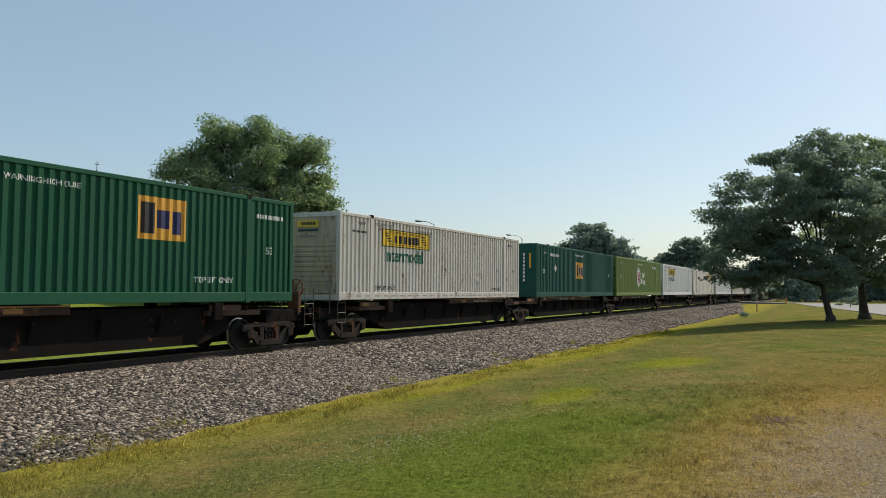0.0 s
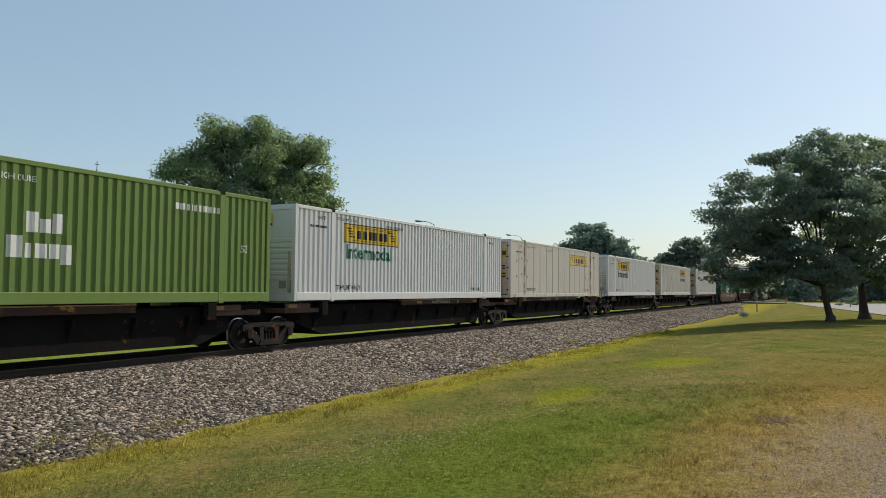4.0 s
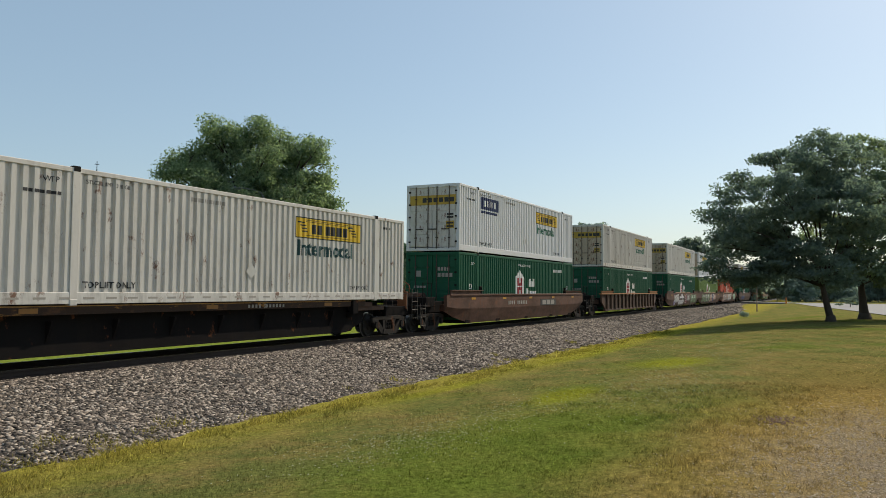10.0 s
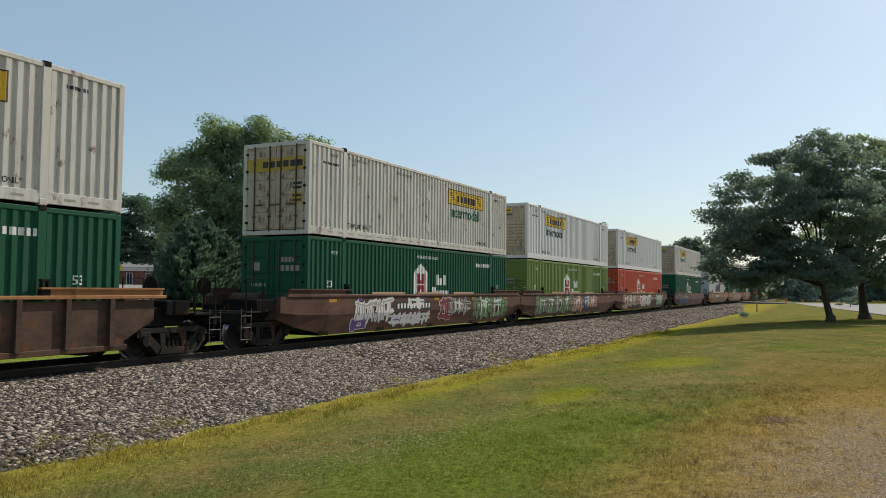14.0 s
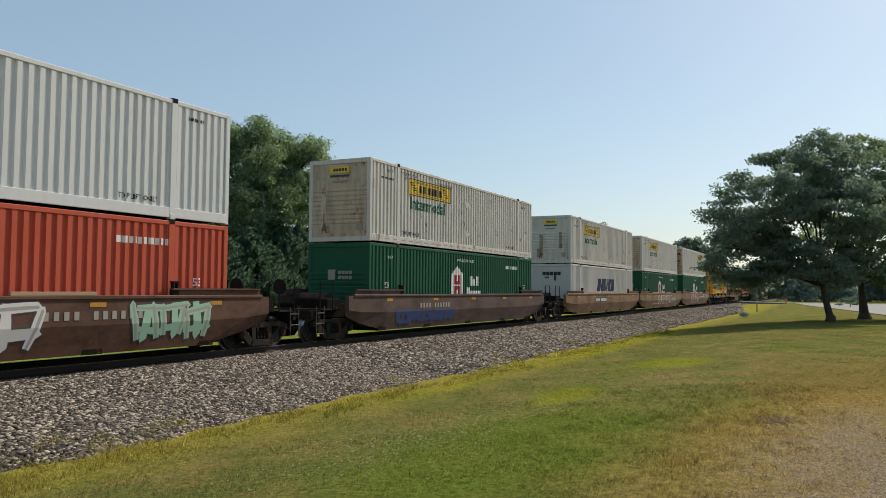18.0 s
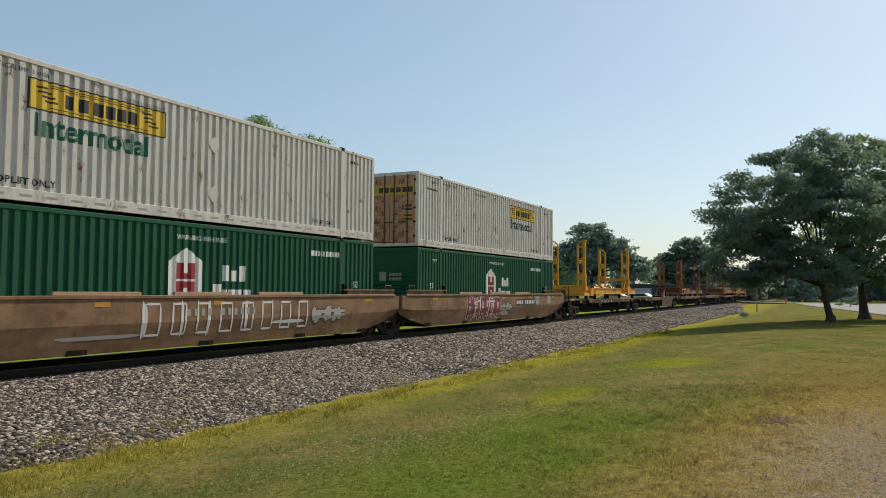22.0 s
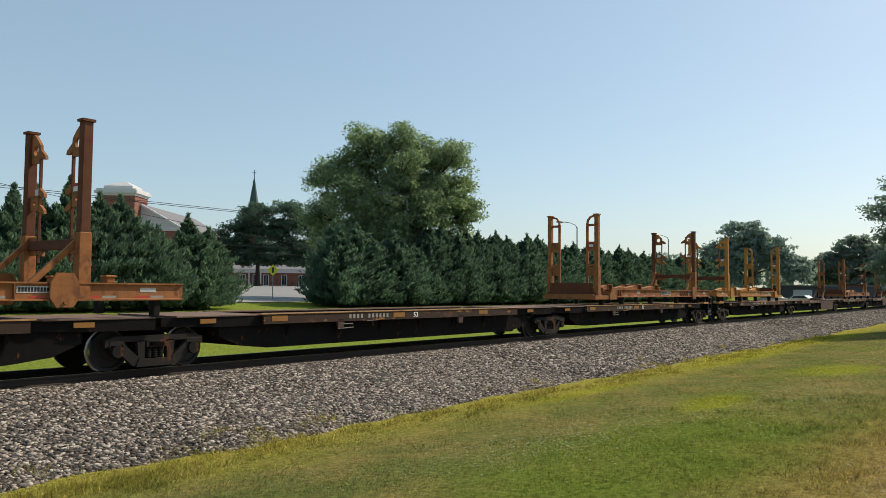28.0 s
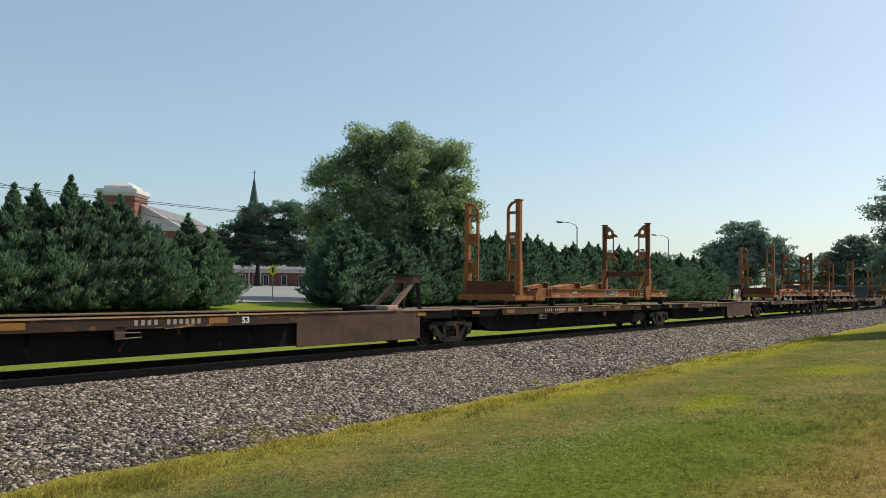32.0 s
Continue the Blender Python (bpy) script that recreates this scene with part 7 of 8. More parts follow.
def rack_meshes(colour):
    L, m = FRAME_L, {}
    high = 1.875 if colour is RACK_YELLOW else 1.805
    section = ((-1.25, 1.455), (-1.10, 1.455), (-1.10, 1.485), (-1.165, 1.495), (-1.165, high - 0.04), (-1.10, high - 0.03), (-1.10, high), (-1.25, high), (-1.25, high - 0.03), (-1.20, high - 0.04), (-1.20, 1.495), (-1.25, 1.485))
    m["beam"] = Geo().loft([[(x, y, z) for y, z in section] for x in (1.6, L)]).mesh("side_beam", colour)
    m["low"] = Geo().box(0, 2.0, -1.25, -1.08, 1.36, 1.53, 0.01).mesh("end_beam", colour)
    m["rib"] = Geo().box(-0.012, 0.012, -1.25, -1.19, 1.48, high - 0.02).mesh("rib", colour)
    m["post"] = Geo().box(-0.10, 0.10, -0.09, 0.09, 1.45, 4.96, 0.015).box(-0.13, 0.13, -0.12, 0.12, 4.95, 5.0).mesh("post", colour)
    m["sleeve"] = Geo().box(-0.125, 0.125, -0.115, 0.115, 1.47, 2.78, 0.012).mesh("sleeve", colour)
    guide = Geo().box(-0.05, 0.05, 0.40, 0.50, 1.95, 4.60, 0.012)
    for a, b in (((0.45, 4.58), (0.42, 4.76)), ((0.42, 4.74), (0.30, 4.88)), ((0.32, 4.87), (0.05, 4.95))):
        guide.bar((0, *a), (0, *b), 0.09, 0.07)
    m["guide"] = guide.mesh("guide_rail", colour)
    m["webs"] = [Geo().box(-0.025, 0.025, 0.08, 0.42, a, b, 0.006).mesh("web_plate", colour) for a, b in ((2.36, 2.74), (2.78, 2.86), (3.43, 3.82), (4.48, 4.58))]
    m["plate"] = holed([(0.08, 4.30), (0.46, 4.30), (0.50, 4.45), (0.46, 4.68), (0.30, 4.84), (0.12, 4.96), (0.08, 4.96)], (0.27, 4.57), 0.10, -0.03, 0.03).mesh("web_plate", colour)
    m["latch_webs"] = [holed([(0.08, a), (0.44, a), (0.44, b), (0.08, b)], (0.26, (a + b) / 2), 0.045, -0.025, 0.025).mesh("web_plate", colour) for a, b in ((2.36, 2.74), (3.30, 3.62))]
    m["strip"] = Geo().box(-0.03, 0.03, 0.43, 0.48, 2.2, 4.45, 0.006).mesh("guide_rail", colour)
    m["finger"] = slab([(0.44, 0.20), (0.50, 0.20), (0.68, 0.08), (0.70, 0.0), (0.60, 0.0), (0.44, 0.06)], -0.03, 0.03).mesh("latch_finger", colour)
    m["brace"] = Geo().bar((-0.95, 0, 1.75), (-0.05, 0, 2.62), 0.08, 0.11).mesh("brace", colour)
    m["gusset"] = Geo().prism([(-0.16, 1.33), (0.16, 1.33), (0.28, 1.50), (0.28, high - 0.02), (0.16, high + 0.18), (-0.16, high + 0.18), (-0.28, high - 0.02), (-0.28, 1.50)], -0.03, 0.03).tube([(0, -0.06, 1.42), (0, 0.04, 1.42)], 0.035, 8).mesh("gusset_plate", colour)
    m["step"] = Geo().prism([(-0.36, 1.36), (0.32, 1.36), (0.32, high + 0.02), (-0.12, high + 0.02), (-0.36, high - 0.24)], -0.03, 0.03).mesh("gusset_plate", colour)
    m["foot_brace"] = Geo().prism([(0.10, 1.53), (0.48, 1.53), (0.10, 1.85)], -0.02, 0.02).mesh("foot_brace", colour)
    m["cross"] = Geo().box(-0.06, 0.06, -1.15, 1.15, 2.46, 2.66, 0.01).mesh("cross_bar", colour)
    m["wall"] = slab([(-1.24, 1.52), (1.24, 1.52), (1.0, 1.72), (1.0, 2.06), (-1.0, 2.06), (-1.0, 1.72)], -0.04, 0.04).mesh("bulkhead", colour)
    m["sill"] = Geo().box(-0.1, 0.1, -1.15, 1.15, 1.50, 1.72, 0.01).mesh("cross_member", colour)
    wedge = Geo().loft([[(x, -0.14, high - 0.02), (x, 0.14, high - 0.02), (x, 0.14, z), (x, -0.14, z)] for x, z in ((-1.85, high + 0.05), (-0.5, high + 0.20))])
    wedge.box(-0.52, -0.46, -0.16, 0.16, high - 0.01, high + 0.25).box(-0.06, 0.0, -0.16, 0.16, high - 0.01, high + 0.25).box(-0.52, 0.0, -0.16, 0.16, high + 0.22, high + 0.26, 0.01).box(-0.5, -0.03, 0.12, 0.15, high - 0.01, high + 0.23)
    m["lug"] = wedge.mesh("lug", colour)
    m["block"] = Geo().box(-0.09, 0.09, -0.1, 0.1, high - 0.01, high + 0.12, 0.015).box(-0.12, 0.12, -0.12, 0.12, high + 0.10, high + 0.15, 0.015).mesh("latch_block", colour)
    m["foot"] = Geo().box(-0.07, 0.07, -0.10, 0.10, 1.118, 1.46, 0.01).mesh("foot", IRON)
    # the bulkhead's brown is its shade painted on, the cross bar's is rust
    if colour is not RACK_YELLOW:
        for key in ("cross", "wall", "foot_brace", "strip"):
            m[key].materials[0] = RACK_RUST_SHADE
        m["rust_post"], m["rust_plate"] = m["post"].copy(), m["plate"].copy()
        m["rust_post"].materials[0] = m["rust_plate"].materials[0] = RACK_RUST_SHADE
    return m, high


def rack(s, colour, label, mirror=False):
    """A lift frame: a pair of posts on its lowered end, a braced pair 2.2 m in from the other end."""
    m, high = kept(("rack", colour.name), lambda: rack_meshes(colour))
    L = FRAME_L
    u = thing("lift_frame", label, "lift frame", "frames with posts on the flats", at=pose(s, 0, 0))
    whole = pose(L, 0, 0, 0, 0, 180) if mirror else Matrix.Identity(4)

    def put(name, mesh, parent=u, at=None, words=""):
        return part(name, mesh, colour, parent, words, at=at if parent is not u else whole @ (at or Matrix.Identity(4)))

    for side in (-1, 1):
        turn = 0 if side < 0 else 180
        flip = lambda x: pose(x, 0, 0) if side < 0 else pose(x, 0, 0) @ Matrix.Diagonal((1, -1, 1, 1))
        beam = put("side_beam", m["beam"], at=flip(0))
        put("end_beam", m["low"], at=flip(0))
        for x in (2.15, 2.35, 2.6, 10.0, 10.3, 10.6, 10.9):
            put("rib", m["rib"], beam, pose(x, 0, 0))
        for x, kind in ((0.45, "end"), (12.2, "braced")):
            p = put("post", m["rust_post"] if kind == "braced" and colour is RACK_ORANGE else m["post"], at=pose(x, side * 1.12, 0, 0, 0, turn))
            put("sleeve", m["sleeve"], p)
            if kind == "end" or colour is RACK_YELLOW:
                put("guide_rail", m["guide"], p)
                for web in m["webs"]:
                    put("web_plate", web, p)
            else:
                put("guide_rail", m["strip"], p)
                for web in m["latch_webs"] + [m["plate"]]:
                    put("web_plate", web, p)
                for z0 in (2.34, 3.22, 3.56, 4.36):
                    put("latch_finger", m["finger"], p, pose(0, 0, z0))
            part("label_plate", kept("tag", lambda: Geo().box(-0.035, -0.028, 0.16, 0.36, 3.60, 3.76).mesh("label_plate", WHITE_INK)), WHITE_INK, p)
            part("label_plate", kept("tag bar", lambda: Geo().box(-0.039, -0.034, 0.16, 0.36, 3.70, 3.76).mesh("label_plate", RED_INK)), RED_INK, p)
        put("gusset_plate", m["gusset"], at=pose(11.8, side * 1.265, 0))
        put("gusset_plate", m["step"], at=pose(1.72, side * 1.265, 0))
        put("foot_brace", m["foot_brace"], at=pose(0.45, side * 1.12, 0))
        put("brace", m["brace"], at=pose(12.2, side * 1.02, 0))
        put("latch_block", m["block"], at=pose(12.75, side * 1.12, 0))
        put("latch_block", m["block"], at=pose(1.35, side * 0.9, 0) @ pose(0, 0, -0.1))
        for x in ((7.6, 9.8) if mirror else (5.65, 7.7)):
            part("lug", m["lug"], colour, u, at=pose(x, side * 0.75, -0.10 if colour is RACK_YELLOW else 0))
        for x in (2.9, 6.2, 9.6, L - 0.6):
            part("foot", m["foot"], IRON, u, at=whole @ pose(x, side * 1.1, 0))
        part("foot", m["foot"], IRON, u, at=whole @ pose(0.9, side * 1.1, -0.1))
    put("cross_bar", m["cross"], at=pose(12.2, 0, 0))
    put("bulkhead", m["wall"], at=pose(0.25, 0, 0), words="bulkhead plate between the end posts")
    for x in (0.12, 3.6, 6.9, 10.2, L - 0.15):
        put("cross_member", m["sill"], at=pose(x, 0, 0 if x > 1 else -0.14))
    lo = 0.0 if mirror else 2.4
    for k in range(11):
        x = lo + 0.3 + k * 1.06
        part("reflector", kept("redstrip", lambda: Geo().box(0, 0.3, -1.256, -1.198, 1.50, 1.55).mesh("reflector", REFLECT_RED)), REFLECT_RED, u, at=pose(x, 0.052, 0))
        part("reflector", kept("whitestrip", lambda: Geo().box(0.34, 0.64, -1.256, -1.198, 1.50, 1.55).mesh("reflector", GREY_INK)), GREY_INK, u, at=pose(x, 0.052, 0))
    # white name board with a striped block and bars, number plate, small plates
    q = 10.1 if mirror else 7.3
    board = part("name_board", Geo().box(q, q + 1.32, -1.207, -1.198, 1.57, high - 0.06), PLATE_WHITE, u, "white name board with a striped block and dark bars")
    for k in range(4):
        z0 = 1.585 + k * (high - 1.67) / 3.6
        part("sign_block", Geo().box(q + 0.04, q + 0.52, -1.211, -1.2, z0, z0 + 0.025), INK, board)
    part("sign_block", Geo().box(q + 0.52, q + 0.78, -1.211, -1.2, 1.62, high - 0.11), INK, board)
    for k in range(2):
        part("sign_block", Geo().box(q + 0.86, q + 1.26, -1.211, -1.2, 1.60 + 0.075 * k, 1.64 + 0.075 * k), INK, board)
    q = L - 11.6 if mirror else 10.95
    part("number_plate", Geo().box(q, q + 0.62, -1.207, -1.198, 1.60, 1.73), PLATE_WHITE, u)
    g = Geo()
    for k in range(10):
        g.box(q + 0.03 + k * 0.057, q + 0.07 + k * 0.057, -1.211, -1.2, 1.625, 1.705)
    part("number_stencil", g, INK, u)
    for q in ((0.9, 7.9) if mirror else (4.4, 13.4)):
        part("maker_plate", Geo().box(q, q + 0.36, -1.207, -1.198, 1.62, 1.71), PLATE_WHITE, u)
    MOVING.append((u, s, 0.0))
    return u


PLATE_WHITE = plain("grubby_white_plate", (0.52, 0.50, 0.46), 0.6, 0.0, 0.25)
# train, from its head
DECK_Z = 1.32
LOAD = "dark spine car with an ochre side deck, loaded"
half = lambda P: [(7.4, P - 1.9)]
spine_unit(-181.0, -164.44, [(1.9, 9.8)], LOAD, True, True, False, True, (1.2 + 1.97, 14.2), (4.6, 0))
cars = [(-160.4, -144.29), (-144.29, -126.31), (-126.31, -109.0), (-109.0, -91.95), (-91.95, -75.7)]
for k, (a, b) in enumerate(cars):
    P = b - a
    decks = [(1.9, 12.3)] if k in (1, 2, 4) else half(P)
    spine_unit(a, b, decks, LOAD, True, k == 4, k == 0, k == 4, (2.4, P - 2.6), (5.0 if k in (1, 2, 4) else 9.0, 0))
cars = [(-71.6, -54.3), (-54.3, -35.69), (-35.69, -17.9)]
for k, (a, b) in enumerate(cars):
    P = b - a
    spine_unit(a, b, [(1.9, P - 1.9)] if k == 2 else half(P), LOAD, True, k == 2, k == 0, k == 2, (2.4, P - 2.6), (9.0, 0))

container(-179.85, DECK_Z, GREEN_DARK, WHITE_INK, "doors", [("amber", 10.3)], "dark green ribbed container with an amber sign on a spine car", mark_side="end")
container(-161.3, DECK_Z, WHITE_OLD, GREEN_INK, "ribs", [("haul", 2.7), ("diamond", -11.0)], "off-white ribbed container with yellow sign and green lettering", door=DOOR_WHITE)
container(-142.6, DECK_Z, GREEN_TEAL, WHITE_INK, "plate", [("amber", 7.2), ("diamond", -3.2), ("end_amber", 0)], "teal green ribbed container with an amber sign on a spine car", mark_side="left")
container(-125.45, DECK_Z, OLIVE, WHITE_INK, "doors", [("gable6", 6.66)], "light olive green ribbed container with white emblem")
container(-108.2, DECK_Z, WHITE_NEW, GREEN_INK, "ribs", [("haul", 2.6)], "clean white ribbed container with yellow sign on a spine car")
container(-90.9, DECK_Z, WHITE_PLATE, INK, "doors", [("haul", 9.75), ("diamond", -8.0), ("stripe", 7.5)], "old smooth riveted white container with rusty lifting posts", flat=True, door=DOOR_WHITE)
container(-72.35, DECK_Z, WHITE_NEW, TEAL_INK, "ribs", [("haul", 2.78), ("diamond", 8.0)], "clean white ribbed container with yellow sign, green lettering and placard holders", door=WHITE_OLD)
container(-53.75, DECK_Z, WHITE_OLD, TEAL_INK, "doors", [("haul", 9.6), ("diamond", -7.6)], "off-white ribbed container with grimy doors on a spine car", door=DOOR_WHITE)
container(-33.4, DECK_Z, WHITE_OLD, TEAL_INK, "doors", [("haul", 9.55), ("diamond", -7.6)], "off-white ribbed container with stained doors at the spine cars' end", door=DOOR_WHITE)

WELL_Z = 0.40
UP_Z = WELL_Z + TALL + 0.055
GRAF_DARK = plain("black_spray_paint", (0.055, 0.042, 0.042), 0.7)
GRAF_WHITE = plain("white_spray_paint", (0.62, 0.60, 0.60), 0.7)
GRAF_PURPLE = plain("purple_spray_paint", (0.11, 0.05, 0.22), 0.7)
GRAF_GREEN = plain("green_spray_paint", (0.13, 0.22, 0.09), 0.7)
GRAF_PINK = plain("salmon_spray_paint", (0.48, 0.27, 0.20), 0.7)
GRAF_RED = plain("crimson_spray_paint", (0.26, 0.03, 0.04), 0.7)
GRAF_BLUE = plain("blue_spray_paint", (0.022, 0.048, 0.17), 0.7)
GRAF_GREY = plain("grey_spray_paint", (0.34, 0.32, 0.30), 0.7)
GRAF_MINT = plain("mint_spray_paint", (0.30, 0.50, 0.36), 0.7)

well_car(-12.5, 2.1, 1.95, WELL_BROWN, "smooth brown well car with yellow reflectors", letters_at=5.2, badge=9.8)
well_car(10.67, 1.85, 1.9, WELL_RUST, "rusty brown well car with upright stiffeners", ribs=True)
well_car(33.77, 1.6, 1.6, WELL_BROWN, "brown well car covered in purple, white and green spray paint", joined_rear=True, rear_bogie=True, plate=True, letters_at=5.2,
         art=[(2.4, 0.5, 1.3, 0.9, 1, GRAF_WHITE), (3.6, 0.55, 1.2, 0.85, 2, GRAF_WHITE), (2.3, 0.34, 0.8, 0.34, 3, GRAF_PURPLE), (6.2, 0.95, 0.9, 0.46, 4, GRAF_WHITE), (7.0, 1.18, 0.35, 0.22, 5, GRAF_PURPLE),
              (4.7, 0.40, 3.0, 0.42, 6, GRAF_WHITE), (2.5, 1.2, 0.35, 0.2, 7, GRAF_PURPLE), (8.6, 0.5, 0.9, 0.9, 8, GRAF_RED), (9.2, 0.7, 2.2, 0.65, 9, GRAF_GREY), (11.9, 0.42, 3.8, 1.0, 10, GRAF_GREEN), (5.0, 0.42, 0.4, 0.25, 19, GRAF_PURPLE), (12.4, 0.95, 2.6, 0.3, 20, GRAF_MINT)])
well_car(52.8, 1.5, 1.5, WELL_BROWN, "brown well car under green and salmon spray paint", joined_front=True, joined_rear=True, front_bogie=False,
         art=[(0.8, 0.4, 6.4, 1.0, 11, GRAF_GREEN), (2.2, 0.5, 0.5, 0.85, 12, GRAF_GREY), (4.2, 0.5, 0.5, 0.85, 13, GRAF_GREY), (7.2, 0.38, 2.3, 1.0, 14, GRAF_PINK), (9.2, 0.5, 1.4, 0.9, 15, GRAF_BLUE), (10.4, 0.6, 2.2, 0.75, 16, GRAF_PINK), (9.8, 0.7, 0.7, 0.5, 17, GRAF_MINT)])
well_car(71.8, 1.5, 1.75, WELL_BROWN, "brown well car with large grey and white spray-painted letters", joined_front=True, front_bogie=False, letters_at=10.6,
         art=[(0.7, 0.36, 1.6, 1.05, 21, GRAF_PINK), (2.2, 0.4, 1.3, 1.0, 22, GRAF_GREY), (3.4, 0.5, 1.2, 0.9, 23, GRAF_PINK), (4.5, 0.5, 1.0, 0.85, 24, GRAF_GREY), (5.6, 0.55, 0.8, 0.8, 25, GRAF_PINK), (6.5, 0.4, 0.9, 1.0, 26, GRAF_WHITE),
              (7.4, 0.38, 0.55, 1.0, 27, GRAF_WHITE), (8.0, 0.42, 0.8, 0.98, 28, GRAF_WHITE), (8.9, 0.45, 0.5, 0.95, 29, GRAF_WHITE), (9.4, 0.4, 1.0, 1.0, 30, GRAF_WHITE), (13.0, 0.42, 2.2, 0.98, 31, GRAF_MINT)])
well_car(94.95, 1.7, 1.8, WELL_PLUM, "dull maroon well car with faint blue scrawl", letters_at=3.4, art=[(1.8, 0.46, 4.6, 0.46, 32, GRAF_BLUE), (2.1, 0.72, 3.9, 0.12, 33, GRAF_BLUE)])
well_car(117.9, 1.7, 1.6, WELL_TAN, "tan well car with yellow reflectors", joined_rear=True, plate=True, letters_at=5.0)
well_car(137.4, 1.6, 1.6, WELL_TAN, "tan well car with white outline scrawl", joined_front=True, joined_rear=True, front_bogie=False,
         art=[(5.8, 0.5, 0.12, 0.9, 41, GRAF_WHITE), (7.0, 0.5, 0.1, 0.9, 42, GRAF_WHITE), (7.9, 0.5, 0.1, 0.9, 43, GRAF_WHITE), (9.3, 0.6, 0.12, 0.8, 44, GRAF_WHITE), (3.6, 0.55, 2.2, 0.1, 45, GRAF_GREY), (10.4, 0.7, 1.6, 0.1, 46, GRAF_WHITE), (12.4, 0.7, 1.6, 0.4, 47, GRAF_GREY)] + [(5.9 + 0.82 * k + q, 0.52 + 0.05 * (k % 3), 0.06, 0.78, 60 + 7 * k, GRAF_WHITE) for k in range(8) for q in (0.0, 0.42)]
         + [(5.9 + 0.82 * k, z0, 0.46, 0.06, 90 + k, GRAF_WHITE) for k in range(8) for z0 in (0.55, 1.28)])
well_car(156.75, 1.6, 1.8, WELL_TAN, "tan well car with a crimson spray-painted block", joined_front=True, front_bogie=False, plate=True, letters_at=10.0,
         art=[(4.2, 0.40, 3.6, 1.04, 51, GRAF_RED), (7.9, 0.72, 1.4, 0.3, 52, GRAF_GREY), (8.0, 0.5, 1.0, 0.2, 53, GRAF_GREY), (12.75, 0.92, 0.5, 0.5, 54, GRAF_GREY), (14.6, 0.95, 0.5, 0.48, 55, GRAF_GREY)])

EMBLEM_GREEN = "dark green ribbed container with white emblem in the well"
container(-12.5, WELL_Z, GREEN_DARK, WHITE_INK, "doors", [("gable", 6.65)], EMBLEM_GREEN)
container(10.67, WELL_Z, GREEN_DARK, WHITE_INK, "doors", [("gable", 6.7)], EMBLEM_GREEN)
container(33.77, WELL_Z, GREEN_DARK, WHITE_INK, "doors", [("gable", 6.75)], EMBLEM_GREEN)
container(52.8, WELL_Z, OLIVE, WHITE_INK, "ribs", [("gable", 6.2)], "light olive green ribbed container with white emblem in the well")
container(71.8, WELL_Z, ORANGE_RED, WHITE_INK, "doors", [("gable", 6.15)], "orange-red ribbed container with white emblem in the well")
container(94.95, WELL_Z, GREEN_DARK, WHITE_INK, "ribs", [("gable", 6.5)], EMBLEM_GREEN)
container(117.9, WELL_Z, PALE_GREY, NAVY, "sheet", [("swoop", 6.0)], "pale grey ribbed container with slanted navy marks")
container(137.4, WELL_Z, GREEN_DARK, WHITE_INK, "ribs", [("gable", 6.75)], EMBLEM_GREEN)
container(156.75, WELL_Z, GREEN_DARK, WHITE_INK, "ribs", [("gable", 6.6)], EMBLEM_GREEN)

TOPW = "off-white ribbed container with yellow sign, stacked on another"
container(-12.5, UP_Z, WHITE_NEW, GREEN_INK, "doors", [("haul", 9.6), ("blue", 2.27), ("diamond", -7.9)], "white ribbed container with a blue advertising panel, stacked on another", door=WHITE_OLD)
container(10.67, UP_Z, WHITE_OLD, GREEN_INK, "doors", [("haul", 9.7), ("diamond", 8.0)], TOPW, door=DOOR_WHITE)
container(33.77, UP_Z, WHITE_OLD, GREEN_INK, "doors", [("haul", 9.7), ("diamond", 7.9)], TOPW, door=DOOR_WHITE)
container(52.8, UP_Z, WHITE_NEW, TEAL_INK, "ribs", [("haul", 2.85), ("diamond", 8.0), ("stripe", 8.0)], TOPW, door=DOOR_WHITE)
container(71.8, UP_Z, WHITE_NEW, TEAL_INK, "ribs", [("haul", 2.7), ("diamond", -8.0)], TOPW, door=DOOR_WHITE)
container(94.95, UP_Z, WHITE_OLD, GREEN_INK, "ribs", [("haul", 2.75), ("diamond", 8.0)], TOPW, door=DOOR_WHITE)
container(117.9, UP_Z, WHITE_OLD, GREEN_INK, "ribs", [("haul", 2.9), ("diamond", 8.2), ("scorch", 0)], "off-white ribbed container with dark scorch marks on its end, stacked", door=WHITE_OLD)
container(137.4, UP_Z, WHITE_OLD, GREEN_INK, "ribs", [("haul", 2.95), ("diamond", 8.2)], TOPW, door=DOOR_WHITE)
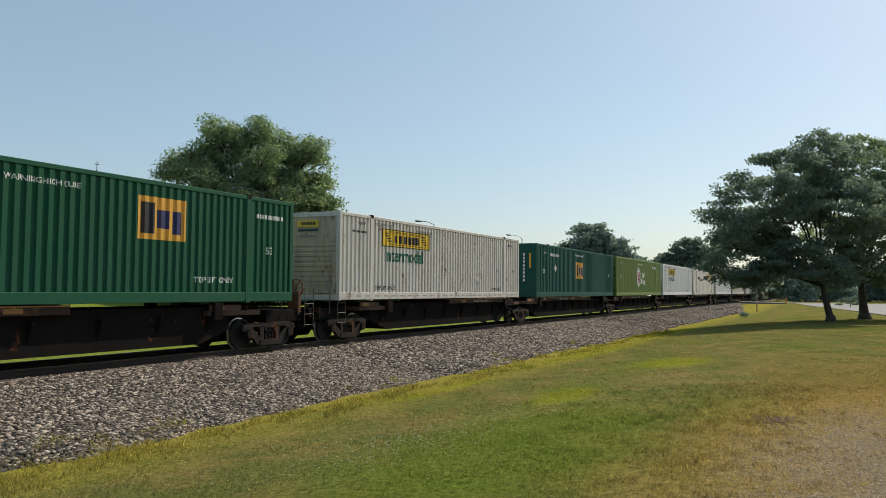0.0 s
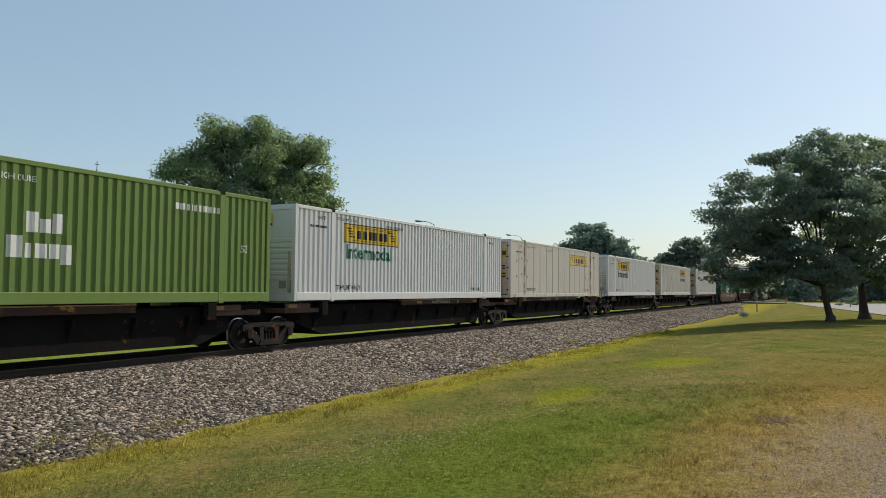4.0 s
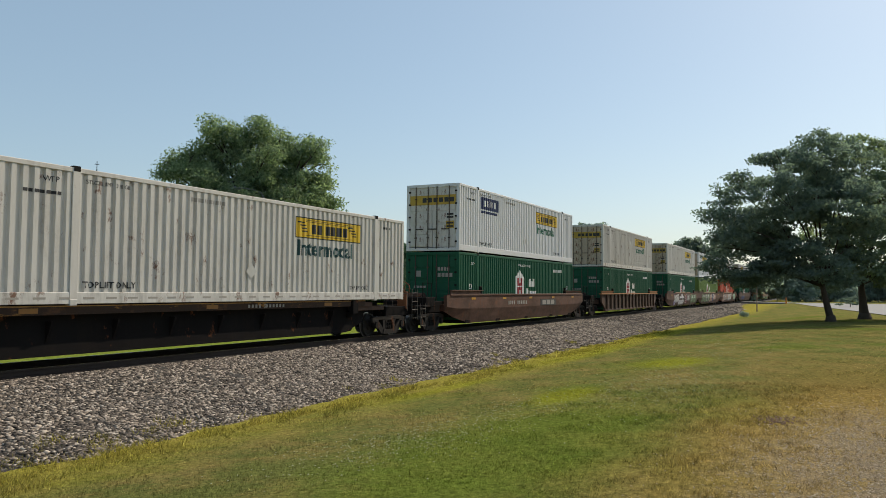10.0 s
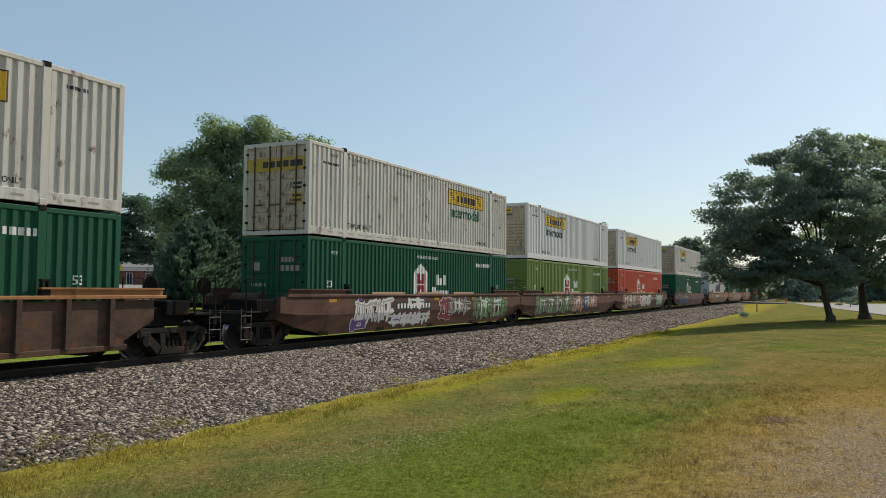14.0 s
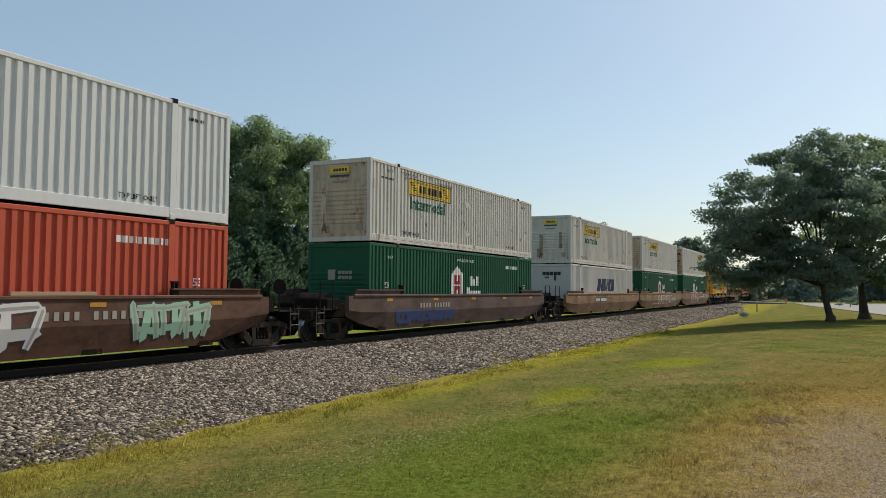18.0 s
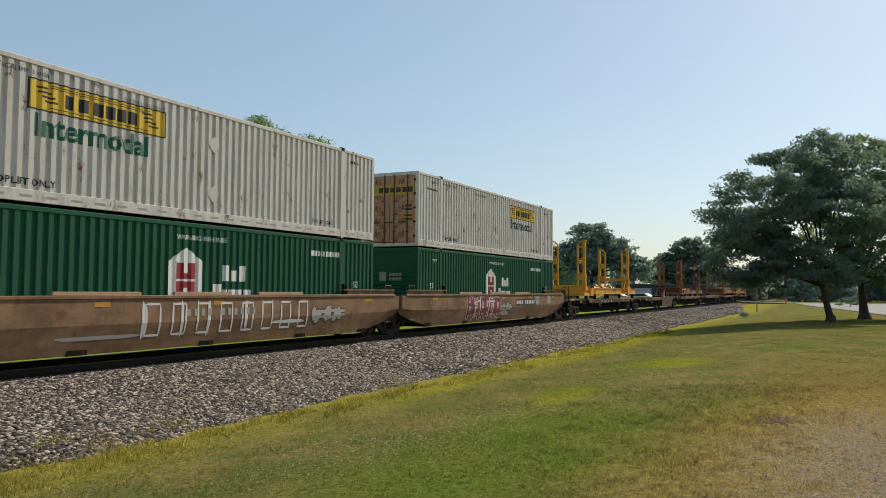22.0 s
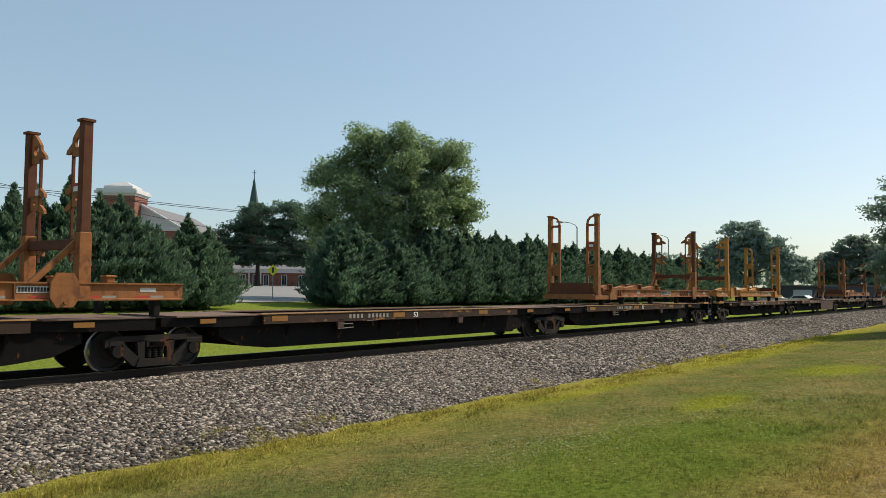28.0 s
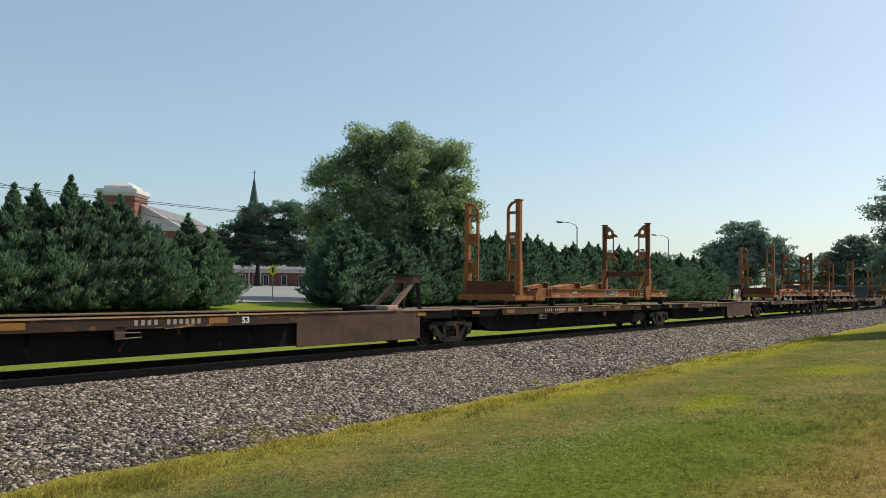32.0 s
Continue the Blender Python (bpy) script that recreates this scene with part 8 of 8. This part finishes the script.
container(156.75, UP_Z, WHITE_OLD, TEAL_INK, "doors", [("haul", 9.55), ("diamond", -7.8)], "off-white ribbed container with rust-stained doors, stacked", door=DOOR_RUST)

FLAT = "long rusty ochre flat car with a bare deck"
FLATR = "long rusty flat car carrying a lift frame"
flat_sets = [[177.6, 194.4, 211.4, 228.4, 245.2, 261.75], [265.9, 282.1, 298.8, 316.05, 333.0, 350.0], [354.2, 370.8, 387.6, 404.4, 421.2, 438.0], [442.2, 458.8, 475.6, 492.4, 509.2, 526.0]]
for n_, set_ in enumerate(flat_sets):
    for k in range(5):
        a, b = set_[k], set_[k + 1]
        bare = k in (1, 3)
        flat_unit(a, b, FLAT if bare else FLATR, True, k == 4, bare and (k == 1 or n_ > 0), k == 0, k == 4)
        if not bare:
            colour = RACK_YELLOW if n_ == 0 and k == 0 else RACK_AMBER if n_ == 1 and k == 0 else RACK_ORANGE
            word = {RACK_YELLOW: "bright yellow lift frame with two pairs of tall posts", RACK_AMBER: "worn amber lift frame with two pairs of tall posts"}.get(colour, "rust-stained orange lift frame with two pairs of tall posts")
            start = {(0, 0): 179.25, (0, 2): 214.5, (0, 4): 248.65, (1, 0): 264.4, (1, 2): 302.3, (1, 4): 336.6}.get((n_, k), a + (-1.0 if k == 0 else 3.2))
            rack(start, colour, word, k == 0 and n_ > 0)


# ---- movement ----
def motions():
    times = [2.0 * k for k in range(17)]
    for ob, s, z in MOVING:
        walk(ob, [(t, pose(s + travel(t), 0, z)) for t in times])
    # wheels turn as they roll; all axles at one place in their bogies share one set of keys
    for q, axles in AXLES.items():
        rows = []
        for k in range(0, frame(32.0)):
            t = k / FPS
            rows.append((t, pose(q, 0, 0.42) @ Matrix.Rotation((travel(0) - travel(t)) / -0.42 % (2 * math.pi), 4, "Y")))
        walk(axles[0], rows)
        keys = axles[0].animation_data
        for other in axles[1:]:
            other.rotation_mode = "QUATERNION"
            data = other.animation_data_create()
            data.action = keys.action
            data.action_slot = keys.action_slot


motions()
